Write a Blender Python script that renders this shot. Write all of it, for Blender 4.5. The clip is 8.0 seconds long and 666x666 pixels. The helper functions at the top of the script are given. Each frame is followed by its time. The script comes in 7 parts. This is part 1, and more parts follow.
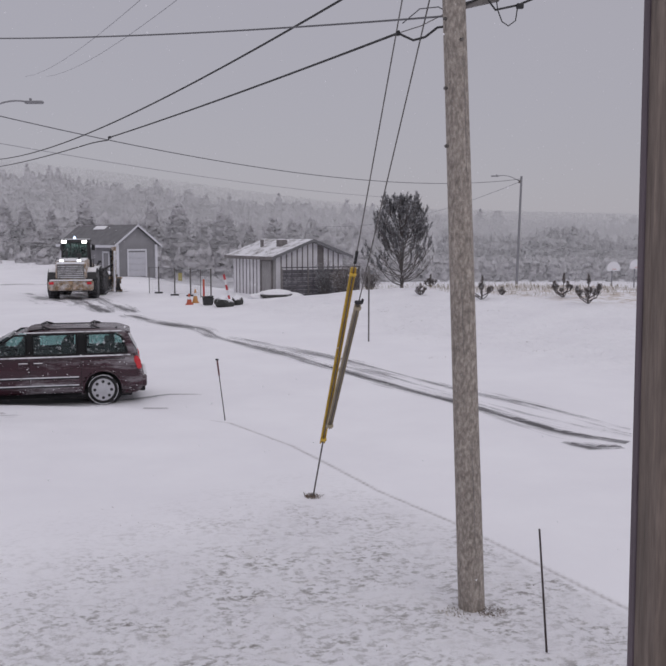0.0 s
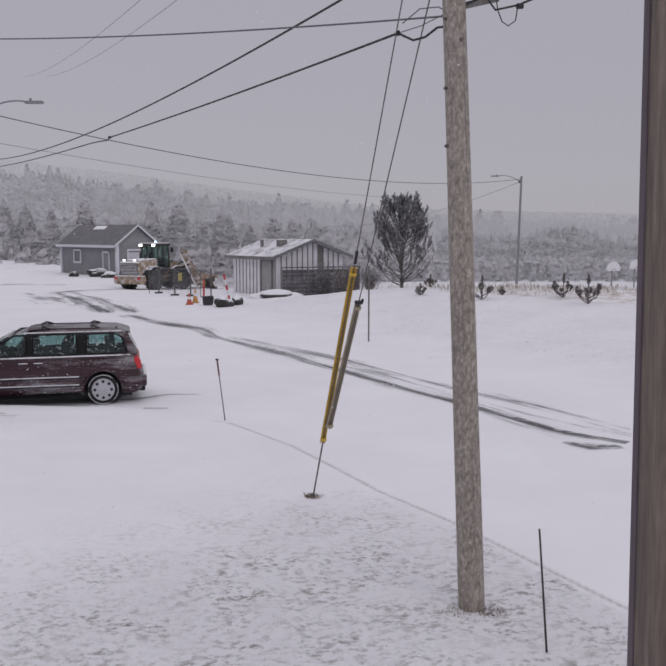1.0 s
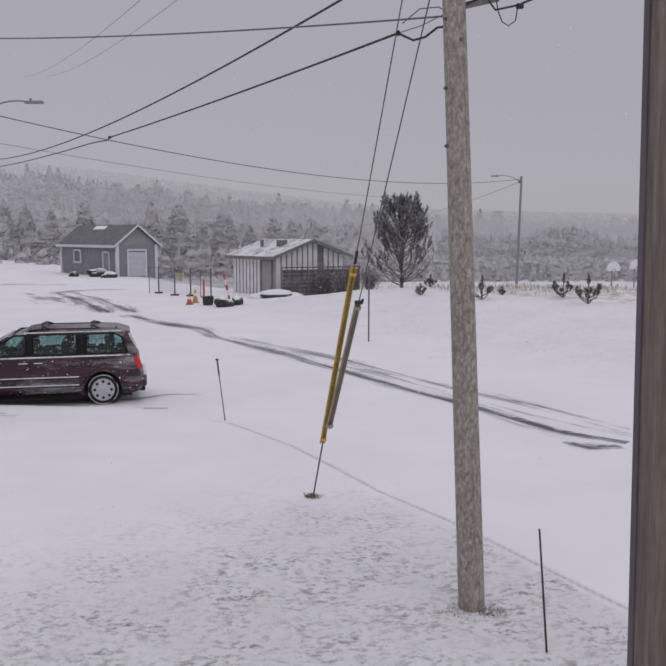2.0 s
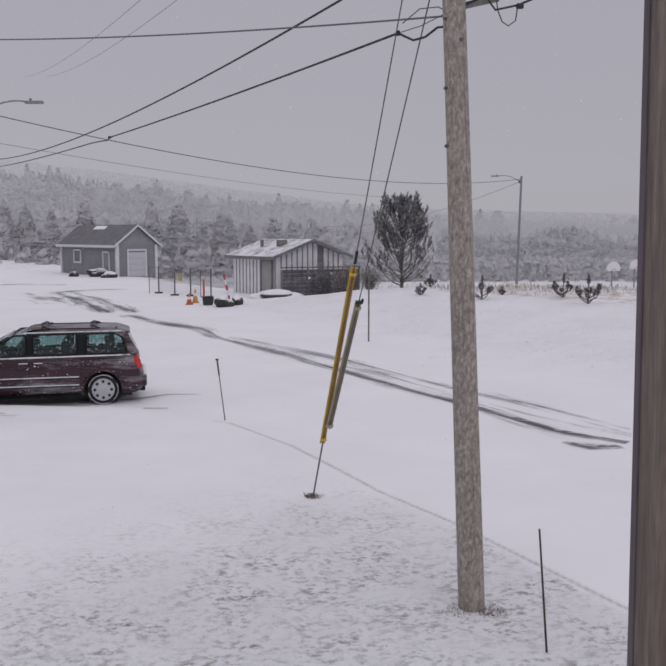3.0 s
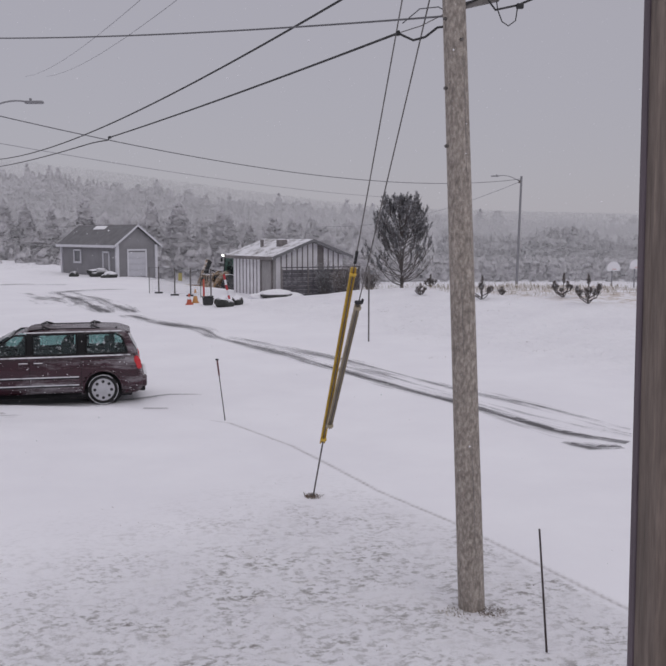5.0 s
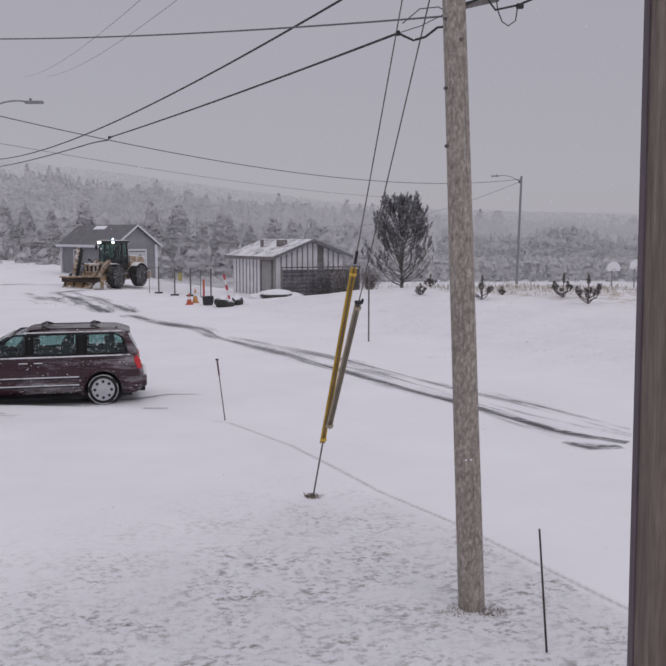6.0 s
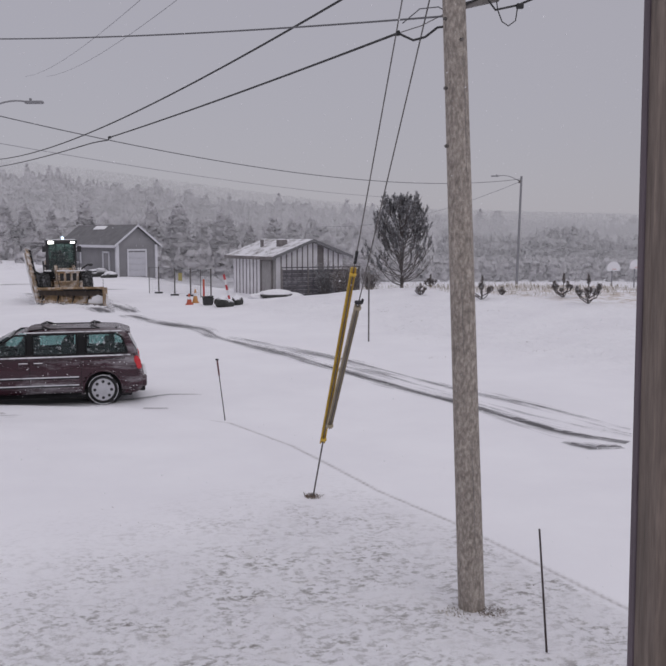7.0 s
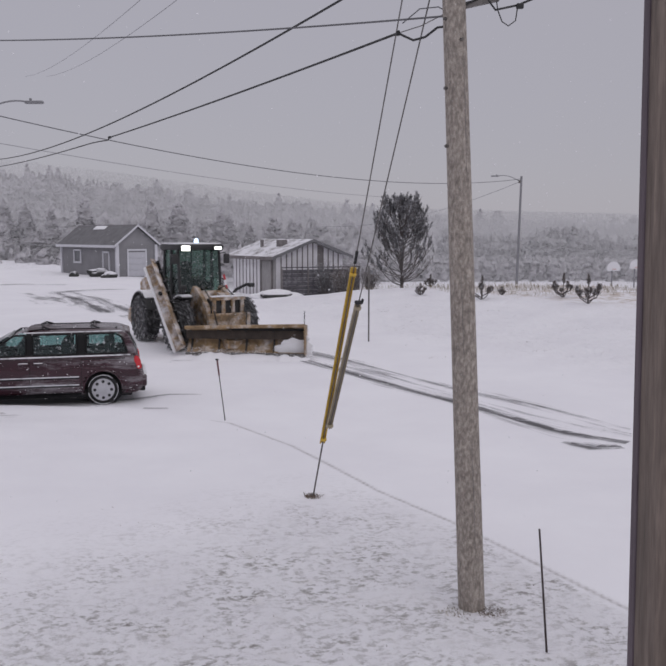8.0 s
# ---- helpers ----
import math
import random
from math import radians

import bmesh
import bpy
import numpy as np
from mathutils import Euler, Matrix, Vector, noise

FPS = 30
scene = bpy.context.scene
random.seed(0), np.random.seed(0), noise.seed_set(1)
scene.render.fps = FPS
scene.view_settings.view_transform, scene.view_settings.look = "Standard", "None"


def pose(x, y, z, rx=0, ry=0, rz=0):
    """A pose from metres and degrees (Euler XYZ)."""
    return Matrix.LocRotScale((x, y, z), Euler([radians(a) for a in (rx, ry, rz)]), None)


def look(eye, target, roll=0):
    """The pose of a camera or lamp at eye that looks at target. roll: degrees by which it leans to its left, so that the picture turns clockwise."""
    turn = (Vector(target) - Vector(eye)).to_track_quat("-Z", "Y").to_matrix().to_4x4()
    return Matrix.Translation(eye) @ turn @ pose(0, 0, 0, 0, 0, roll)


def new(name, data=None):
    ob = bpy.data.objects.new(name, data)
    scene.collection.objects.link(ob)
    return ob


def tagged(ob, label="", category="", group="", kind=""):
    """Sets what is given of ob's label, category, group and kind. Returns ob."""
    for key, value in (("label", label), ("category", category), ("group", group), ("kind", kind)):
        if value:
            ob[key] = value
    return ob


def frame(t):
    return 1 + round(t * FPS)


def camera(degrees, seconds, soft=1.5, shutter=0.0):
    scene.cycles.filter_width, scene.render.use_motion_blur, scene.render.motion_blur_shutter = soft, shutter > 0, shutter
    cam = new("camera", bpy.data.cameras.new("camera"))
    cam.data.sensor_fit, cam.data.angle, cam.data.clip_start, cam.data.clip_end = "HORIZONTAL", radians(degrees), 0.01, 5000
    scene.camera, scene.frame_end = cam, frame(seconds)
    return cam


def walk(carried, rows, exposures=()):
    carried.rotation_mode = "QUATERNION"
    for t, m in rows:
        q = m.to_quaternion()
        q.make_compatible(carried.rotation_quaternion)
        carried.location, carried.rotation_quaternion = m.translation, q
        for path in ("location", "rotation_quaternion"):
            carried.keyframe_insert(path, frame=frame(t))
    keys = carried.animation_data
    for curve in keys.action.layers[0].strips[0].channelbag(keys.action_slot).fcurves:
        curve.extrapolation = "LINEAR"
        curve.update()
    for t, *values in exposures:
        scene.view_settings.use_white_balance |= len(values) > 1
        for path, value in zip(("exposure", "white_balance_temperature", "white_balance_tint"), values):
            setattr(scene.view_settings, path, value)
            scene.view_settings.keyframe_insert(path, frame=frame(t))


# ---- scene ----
cam = camera(40, 8.0, soft=2.0, shutter=0.12)
EYE = pose(0, 0, 3.9, 90 - 6.2, 0, 0)
walk(cam, [(0.0, EYE), (8.0, EYE)], exposures=[(0.0, 0.0), (8.0, 0.0)])

# ---- overcast winter light ----
SUN_EL, SUN_AZ = 38, 150


def make_world():
    w = bpy.data.worlds.new("overcast")
    scene.world = w
    w.use_nodes = True
    nt = w.node_tree
    nt.nodes.clear()
    out = nt.nodes.new("ShaderNodeOutputWorld")
    sky = nt.nodes.new("ShaderNodeTexSky")
    sky.sky_type, sky.sun_disc = "NISHITA", False
    sky.sun_elevation, sky.sun_rotation = radians(SUN_EL), radians(SUN_AZ)
    b1 = nt.nodes.new("ShaderNodeBackground")
    b1.inputs[1].default_value = 0.006
    nt.links.new(sky.outputs[0], b1.inputs[0])
    co = nt.nodes.new("ShaderNodeTexCoord")
    sep = nt.nodes.new("ShaderNodeSeparateXYZ")
    nt.links.new(co.outputs["Generated"], sep.inputs[0])
    ramp = nt.nodes.new("ShaderNodeValToRGB")
    e = ramp.color_ramp.elements
    e[0].position, e[0].color = 0.0, (0.378, 0.363, 0.407, 1)
    e[1].position, e[1].color = 1.0, (0.735, 0.712, 0.768, 1)
    m = e.new(0.24)
    m.color = (0.376, 0.362, 0.408, 1)
    nt.links.new(sep.outputs[2], ramp.inputs[0])
    b2 = nt.nodes.new("ShaderNodeBackground")
    b2.inputs[1].default_value = 1.0
    nt.links.new(ramp.outputs[0], b2.inputs[0])
    add = nt.nodes.new("ShaderNodeAddShader")
    nt.links.new(b1.outputs[0], add.inputs[0])
    nt.links.new(b2.outputs[0], add.inputs[1])
    nt.links.new(add.outputs[0], out.inputs[0])
    d = bpy.data.lights.new("sun", "SUN")
    d.energy, d.angle, d.color = 0.28, radians(30), (1.0, 0.97, 0.94)
    s = new("sun", d)
    a, h = radians(SUN_AZ), radians(SUN_EL)
    s.matrix_world = look((0, 0, 0), (-math.sin(a) * math.cos(h), -math.cos(a) * math.cos(h), -math.sin(h)))
    s.location = (0, 0, 60)


make_world()


# ---- materials ----
def mat(name, col, rough=0.7, metal=0.0, scale=6.0, vary=0.25, bump=0.0, bscale=40.0, snow=0.0, snow_scale=5.0, snow_amt=0.95, snow_soft=0.12,
        emit=0.0, stretch=(1, 1, 1), alt=None, alt_amt=0.5, spec=0.5, rand=0.0, top_snow=0.0):
    """Paint, wood or stone: two scales of noise in the colour, a fine relief, and stuck snow where asked."""
    m = bpy.data.materials.new(name)
    m.use_nodes = True
    nt = m.node_tree
    b = nt.nodes["Principled BSDF"]
    b.inputs["Roughness"].default_value = rough
    b.inputs["Metallic"].default_value = metal
    b.inputs["Specular IOR Level"].default_value = spec
    co = nt.nodes.new("ShaderNodeTexCoord")
    mp = nt.nodes.new("ShaderNodeMapping")
    mp.inputs["Scale"].default_value = stretch
    nt.links.new(co.outputs["Object"], mp.inputs[0])

    def nz(sc, det=4.0, rg=0.6):
        n = nt.nodes.new("ShaderNodeTexNoise")
        n.inputs["Scale"].default_value, n.inputs["Detail"].default_value = sc, det
        n.inputs["Roughness"].default_value = rg
        nt.links.new(mp.outputs[0], n.inputs["Vector"])
        return n.outputs[0]

    def rng(v, a, c, lo, hi):
        r = nt.nodes.new("ShaderNodeMapRange")
        for i, x in enumerate((a, c, lo, hi)):
            r.inputs[i + 1].default_value = x
        nt.links.new(v, r.inputs[0])
        return r.outputs[0]

    def mix(f, a, c):
        x = nt.nodes.new("ShaderNodeMix")
        x.data_type = "RGBA"
        for s, v in ((x.inputs[0], f), (x.inputs[6], a), (x.inputs[7], c)):
            if isinstance(v, bpy.types.NodeSocket):
                nt.links.new(v, s)
            else:
                s.default_value = v if isinstance(v, float) else (*v, 1)
        return x.outputs[2]

    dark = tuple(c * (1 - vary) for c in col)
    lite = tuple(min(1, c * (1 + vary)) for c in col)
    c = mix(rng(nz(scale), 0.3, 0.7, 0, 1), dark, lite)
    c = mix(rng(nz(scale * 9, 2.0), 0.45, 0.75, 0, 0.5), c, dark)
    if alt:
        c = mix(rng(nz(scale * 1.7, 5.0), 0.40, 0.70, 0, alt_amt), c, alt)
    if rand:
        oi = nt.nodes.new("ShaderNodeObjectInfo")
        c = mix(rng(oi.outputs["Random"], 0, 1, 0, rand), c, dark)
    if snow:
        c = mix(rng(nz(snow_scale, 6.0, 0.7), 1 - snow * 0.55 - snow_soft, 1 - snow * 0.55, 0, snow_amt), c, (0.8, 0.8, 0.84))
    if top_snow:
        g = nt.nodes.new("ShaderNodeNewGeometry")
        sp = nt.nodes.new("ShaderNodeSeparateXYZ")
        nt.links.new(g.outputs["Normal"], sp.inputs[0])
        ma = nt.nodes.new("ShaderNodeMath")
        ma.operation = "MULTIPLY"
        nt.links.new(rng(sp.outputs[2], 0.35, 0.75, 0, 1), ma.inputs[0])
        nt.links.new(rng(nz(snow_scale, 5.0), 0.62 - top_snow * 0.35, 0.7 - top_snow * 0.35, 0, 1), ma.inputs[1])
        c = mix(ma.outputs[0], c, (0.82, 0.82, 0.86))
    nt.links.new(c, b.inputs["Base Color"])
    if bump:
        bp = nt.nodes.new("ShaderNodeBump")
        bp.inputs["Strength"].default_value = bump
        bp.inputs["Distance"].default_value = 0.02
        nt.links.new(nz(bscale, 6.0), bp.inputs["Height"])
        nt.links.new(bp.outputs[0], b.inputs["Normal"])
    if emit:
        b.inputs["Emission Color"].default_value = (*col, 1)
        b.inputs["Emission Strength"].default_value = emit
    return m


def air_mat(name, v):
    """Thin snow scraps in the air: light comes off both faces alike."""
    m = bpy.data.materials.new(name)
    m.use_nodes = True
    nt = m.node_tree
    nt.nodes.clear()
    out, mx = nt.nodes.new("ShaderNodeOutputMaterial"), nt.nodes.new("ShaderNodeMixShader")
    a, c = nt.nodes.new("ShaderNodeBsdfDiffuse"), nt.nodes.new("ShaderNodeBsdfTranslucent")
    for q in (a, c):
        q.inputs[0].default_value = (v, v, v * 1.01, 1)
    mx.inputs[0].default_value = 0.5
    nt.links.new(a.outputs[0], mx.inputs[1])
    nt.links.new(c.outputs[0], mx.inputs[2])
    nt.links.new(mx.outputs[0], out.inputs[0])
    return m


def hazed_leaf_mat(name, col, scale, vary, thin=0.3):
    """Foliage with distance haze in its pale colour: part of the light passes through, tone varies in clumps and from
    tree to tree.
    """
    m = bpy.data.materials.new(name)
    m.use_nodes = True
    nt = m.node_tree
    nt.nodes.clear()
    out, mx = nt.nodes.new("ShaderNodeOutputMaterial"), nt.nodes.new("ShaderNodeMixShader")
    a, c = nt.nodes.new("ShaderNodeBsdfDiffuse"), nt.nodes.new("ShaderNodeBsdfTranslucent")
    co, n, mr = nt.nodes.new("ShaderNodeTexCoord"), nt.nodes.new("ShaderNodeTexNoise"), nt.nodes.new("ShaderNodeMix")
    mr.data_type = "RGBA"
    n.inputs["Scale"].default_value, n.inputs["Detail"].default_value = scale, 5
    mr.inputs[6].default_value = [k * (1 - vary) for k in col] + [1]
    mr.inputs[7].default_value = [min(1, k * (1 + vary)) for k in col] + [1]
    nt.links.new(co.outputs["Object"], n.inputs["Vector"])
    g, ad = nt.nodes.new("ShaderNodeNewGeometry"), nt.nodes.new("ShaderNodeMath")
    ad.operation = "MULTIPLY_ADD"
    ad.inputs[1].default_value = 0.5
    hf = nt.nodes.new("ShaderNodeMath")
    hf.operation = "MULTIPLY_ADD"
    hf.inputs[1].default_value, hf.inputs[2].default_value = 1.6, -0.55
    nt.links.new(n.outputs[0], hf.inputs[0])
    nt.links.new(g.outputs["Random Per Island"], ad.inputs[0])
    nt.links.new(hf.outputs[0], ad.inputs[2])
    nt.links.new(ad.outputs[0], mr.inputs[0])
    for q in (a, c):
        nt.links.new(mr.outputs[2], q.inputs[0])
    mx.inputs[0].default_value = thin
    nt.links.new(a.outputs[0], mx.inputs[1])
    nt.links.new(c.outputs[0], mx.inputs[2])
    nt.links.new(mx.outputs[0], out.inputs[0])
    return m


def pane_mat(name="van_pane", tint=(0.63, 0.745, 0.735), frost=0.565):
    """Thin tinted glass: mostly clear, with a weak sheen and a little stuck snow."""
    m = bpy.data.materials.new(name)
    m.use_nodes = True
    nt = m.node_tree
    nt.nodes.clear()
    out = nt.nodes.new("ShaderNodeOutputMaterial")
    tr, gl, df = nt.nodes.new("ShaderNodeBsdfTransparent"), nt.nodes.new("ShaderNodeBsdfGlossy"), nt.nodes.new("ShaderNodeBsdfDiffuse")
    tr.inputs[0].default_value = (*tint, 1)
    gl.inputs["Roughness"].default_value = 0.05
    gl.inputs[0].default_value = (0.8, 0.85, 0.85, 1)
    df.inputs[0].default_value = (0.8, 0.8, 0.84, 1)
    a, b = nt.nodes.new("ShaderNodeMixShader"), nt.nodes.new("ShaderNodeMixShader")
    a.inputs[0].default_value = 0.045
    co, n, r = nt.nodes.new("ShaderNodeTexCoord"), nt.nodes.new("ShaderNodeTexNoise"), nt.nodes.new("ShaderNodeMapRange")
    n.inputs["Scale"].default_value, n.inputs["Detail"].default_value, n.inputs["Roughness"].default_value = 15, 7, 0.75
    for i, x in enumerate((frost, frost + 0.14, 0.0, 0.85)):
        r.inputs[i + 1].default_value = x
    nt.links.new(co.outputs["Object"], n.inputs["Vector"])
    nt.links.new(n.outputs[0], r.inputs[0])
    nt.links.new(r.outputs[0], b.inputs[0])
    nt.links.new(tr.outputs[0], a.inputs[1])
    nt.links.new(gl.outputs[0], a.inputs[2])
    nt.links.new(a.outputs[0], b.inputs[1])
    nt.links.new(df.outputs[0], b.inputs[2])
    nt.links.new(b.outputs[0], out.inputs[0])
    return m


M = {}
M["snow"] = mat("snow", (0.86, 0.855, 0.89), 0.75, scale=0.6, vary=0.025, bump=0.35, bscale=14, spec=0.2)
M["snow_clump"] = mat("snow_clump", (0.86, 0.86, 0.89), 0.8, scale=4, vary=0.05, bump=0.5, bscale=25, spec=0.2)
M["snow_air"] = air_mat("snow_air", 0.77)
M["snow_powder"] = air_mat("snow_powder", 0.97)
M["pole_wood"] = mat("pole_wood", (0.41, 0.365, 0.325), 0.85, scale=4.2, vary=0.5, bump=0.9, bscale=12, stretch=(6, 6, 3.0),
                     alt=(0.17, 0.14, 0.12), alt_amt=0.7, snow=0.52, snow_scale=11, snow_amt=0.6, snow_soft=0.10)
M["post_wood"] = mat("post_wood", (0.20, 0.160, 0.135), 0.85, scale=3, vary=0.5, bump=0.4, bscale=10, stretch=(9, 9, 1.2),
                     alt=(0.085, 0.065, 0.055), alt_amt=0.8)
M["post_edge"] = mat("post_edge", (0.115, 0.09, 0.105), 0.8, scale=3, vary=0.3, bump=0.5, bscale=10, stretch=(18, 18, 1.2))
M["black_rubber"] = mat("black_rubber", (0.018, 0.018, 0.02), 0.6, scale=8, vary=0.3)
M["wire_far"] = mat("wire_far", (0.13, 0.13, 0.14), 0.7, vary=0.1)
M["wire_pale"] = mat("wire_pale", (0.27, 0.27, 0.29), 0.7, vary=0.1)
M["steel"] = mat("steel", (0.16, 0.15, 0.145), 0.5, 0.6, vary=0.3)
M["guard_yellow"] = mat("guard_yellow", (0.62, 0.41, 0.055), 0.5, scale=4, vary=0.2, alt=(0.38, 0.25, 0.05))
M["guard_grey"] = mat("guard_grey", (0.36, 0.31, 0.225), 0.55, scale=4, vary=0.2)
M["stake"] = mat("stake", (0.045, 0.03, 0.03), 0.6, vary=0.3)
M["stake_red"] = mat("stake_red", (0.10, 0.018, 0.024), 0.5, vary=0.2)
# the house's siding and shingle greys hold distance haze in their colour
M["siding_grey"] = mat("siding_grey", (0.265, 0.262, 0.275), 0.8, scale=0.8, vary=0.1, spec=0.2)
M["trim_white"] = mat("trim_white", (0.62, 0.62, 0.66), 0.6, scale=2, vary=0.06)
M["shingle"] = mat("shingle", (0.165, 0.163, 0.172), 0.9, scale=1.5, vary=0.2, bump=0.5, bscale=20, snow=0.12, snow_scale=0.8)
M["door_pale"] = mat("door_pale", (0.50, 0.50, 0.54), 0.6, scale=2, vary=0.05)
M["glass_dark"] = mat("glass_dark", (0.10, 0.105, 0.115), 0.12, scale=2, vary=0.3)
M["board_pale"] = mat("board_pale", (0.76, 0.75, 0.78), 0.85, scale=2, vary=0.14, stretch=(3, 3, 0.6), rand=0.35)
M["batten"] = mat("batten", (0.20, 0.185, 0.185), 0.85, scale=3, vary=0.25)
M["plywood"] = mat("plywood", (0.34, 0.33, 0.33), 0.85, scale=3, vary=0.22, stretch=(4, 4, 0.8))
M["shed_roof"] = mat("shed_roof", (0.23, 0.21, 0.205), 0.9, scale=1.2, vary=0.3, bump=0.3, bscale=12, snow=0.86, snow_scale=1.1, snow_soft=0.2)
M["screen_dark"] = mat("screen_dark", (0.105, 0.10, 0.112), 0.8, scale=3, vary=0.4, snow=0.5, snow_scale=2.5, snow_amt=0.3, snow_soft=0.2)
M["galv"] = mat("galv", (0.20, 0.20, 0.21), 0.55, 0.3, vary=0.2)
M["orange"] = mat("orange", (0.50, 0.11, 0.06), 0.5, vary=0.15)
M["amber"] = mat("amber", (0.50, 0.25, 0.08), 0.5, vary=0.15)
M["sign_yellow"] = mat("sign_yellow", (0.38, 0.33, 0.12), 0.5, vary=0.1)
M["red"] = mat("red", (0.45, 0.04, 0.05), 0.5, vary=0.1)
M["white"] = mat("white", (0.75, 0.75, 0.78), 0.6, vary=0.05)
M["lump"] = mat("lump", (0.05, 0.052, 0.05), 0.9, scale=4, vary=0.4, bump=0.6, bscale=15, top_snow=1.0, snow_scale=3)
M["tub"] = mat("tub", (0.035, 0.035, 0.038), 0.7, vary=0.3, snow=0.1)
M["bark"] = mat("bark", (0.14, 0.125, 0.12), 0.95, scale=7, vary=0.35, bump=0.8, bscale=20, top_snow=0.75, snow_scale=4)
M["needle"] = mat("needle", (0.17, 0.17, 0.178), 0.8, scale=1.4, vary=0.4, snow=0.66, snow_scale=5, snow_amt=0.7)
M["needle_brown"] = mat("needle_brown", (0.19, 0.155, 0.14), 0.85, scale=6, vary=0.45, alt=(0.10, 0.11, 0.105), alt_amt=0.7, snow=0.7, snow_scale=9, snow_amt=0.75)
M["grass_dry"] = mat("grass_dry", (0.36, 0.315, 0.25), 0.9, scale=3, vary=0.3)
M["grass_dark"] = mat("grass_dark", (0.17, 0.125, 0.095), 0.9, scale=3, vary=0.4)
# woods, scrub and hill: haze put into the base colours, paler with distance
M["fir_near"] = hazed_leaf_mat("fir_near", (0.64, 0.625, 0.65), 0.5, 0.08, 0.45)
M["fir_mid"] = hazed_leaf_mat("fir_mid", (0.71, 0.695, 0.725), 0.3, 0.07, 0.45)
M["fir_belt"] = hazed_leaf_mat("fir_belt", (0.56, 0.55, 0.575), 0.3, 0.10, 0.4)
M["scrub"] = hazed_leaf_mat("scrub", (0.72, 0.705, 0.73), 0.6, 0.10, 0.45)
M["fir_far"] = hazed_leaf_mat("fir_far", (0.80, 0.785, 0.82), 0.12, 0.05, 0.45)
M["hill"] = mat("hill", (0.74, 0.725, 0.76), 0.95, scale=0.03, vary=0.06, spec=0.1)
M["street_steel"] = mat("street_steel", (0.25, 0.25, 0.265), 0.6, 0.2, vary=0.15)
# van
# soft pale patches: snow dust, and the snowy ground's reflection put into the colour
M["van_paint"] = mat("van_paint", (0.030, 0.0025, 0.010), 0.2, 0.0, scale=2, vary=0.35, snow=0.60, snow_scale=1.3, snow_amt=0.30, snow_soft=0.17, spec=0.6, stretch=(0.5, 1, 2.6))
M["van_roof"] = mat("van_roof", (0.035, 0.012, 0.017), 0.45, scale=2, vary=0.3, snow=0.5, snow_scale=3, snow_amt=0.7, snow_soft=0.2, stretch=(0.5, 2, 1))
M["snow_streak"] = mat("snow_streak", (0.03, 0.02, 0.022), 0.6, scale=3, vary=0.3, snow=0.95, snow_scale=7, snow_amt=0.9, snow_soft=0.16)
M["van_pane"] = pane_mat()
M["seat"] = mat("seat", (0.014, 0.014, 0.016), 0.9, scale=6, vary=0.3)
M["van_trim"] = mat("van_trim", (0.008, 0.008, 0.009), 0.35, vary=0.3, snow=0.3, snow_scale=14, snow_amt=0.8, snow_soft=0.05, spec=0.25)
# teal patches: bright reflections put into the dark glass colour
M["van_glass"] = mat("van_glass", (0.010, 0.012, 0.013), 0.12, scale=1.5, vary=0.5, alt=(0.13, 0.19, 0.195), alt_amt=0.75, snow=0.2, snow_scale=8, spec=0.35)
M["tyre"] = mat("tyre", (0.016, 0.016, 0.017), 0.85, scale=8, vary=0.3, bump=0.4, snow=0.14, snow_scale=12)
M["hubcap"] = mat("hubcap", (0.50, 0.50, 0.53), 0.35, 0.5, vary=0.12)
M["tail_red"] = mat("tail_red", (0.60, 0.03, 0.04), 0.2, vary=0.15)
M["chrome"] = mat("chrome", (0.6, 0.6, 0.62), 0.2, 0.9, vary=0.1)
# loader
M["cat_snowy"] = mat("snowy_machine_yellow", (0.30, 0.20, 0.11), 0.6, scale=3.2, vary=0.5, snow=0.66, snow_scale=3.0, snow_amt=0.8, snow_soft=0.2)
M["cat"] = mat("machine_yellow", (0.36, 0.235, 0.12), 0.6, scale=3.2, vary=0.5, alt=(0.06, 0.048, 0.04), alt_amt=0.8, snow=0.6, snow_scale=3.0, snow_amt=0.65, snow_soft=0.22)
M["blade"] = mat("blade_yellow", (0.36, 0.24, 0.125), 0.6, scale=2.6, vary=0.4, alt=(0.09, 0.065, 0.045), alt_amt=0.75, snow=0.5, snow_scale=2.6, snow_amt=0.7, snow_soft=0.22)
# more pale patches than the blade: stuck snow, and haze put into the colour
M["wing"] = mat("wing_yellow", (0.34, 0.225, 0.12), 0.6, scale=2.6, vary=0.45, alt=(0.07, 0.055, 0.045), alt_amt=0.85, snow=0.62, snow_scale=2.8, snow_amt=0.75, snow_soft=0.22)
M["machine_black"] = mat("machine_black", (0.03, 0.03, 0.032), 0.6, scale=3, vary=0.3, snow=0.16, snow_scale=5)
M["cab_pane"] = pane_mat("cab_pane", (0.62, 0.72, 0.68), 0.565)
M["slat_snow"] = mat("slat_snow", (0.16, 0.155, 0.15), 0.6, 0.2, scale=5, vary=0.3, snow=0.9, snow_scale=4, snow_amt=0.85, snow_soft=0.2)
M["grille"] = mat("grille", (0.14, 0.135, 0.13), 0.6, 0.3, vary=0.3, snow=0.25, snow_scale=5)
M["lamp"] = mat("lamp", (1.0, 1.0, 0.93), 0.3, vary=0.02, emit=3.5)
M["lamp_dim"] = mat("lamp_dim", (0.95, 0.97, 1.0), 0.3, vary=0.02, emit=1.2)
M["deflector"] = mat("deflector", (0.055, 0.042, 0.034), 0.8, scale=3, vary=0.4, snow=0.25, snow_scale=5)
M["beacon"] = mat("beacon", (0.55, 0.75, 1.0), 0.3, vary=0.02, emit=2.5)
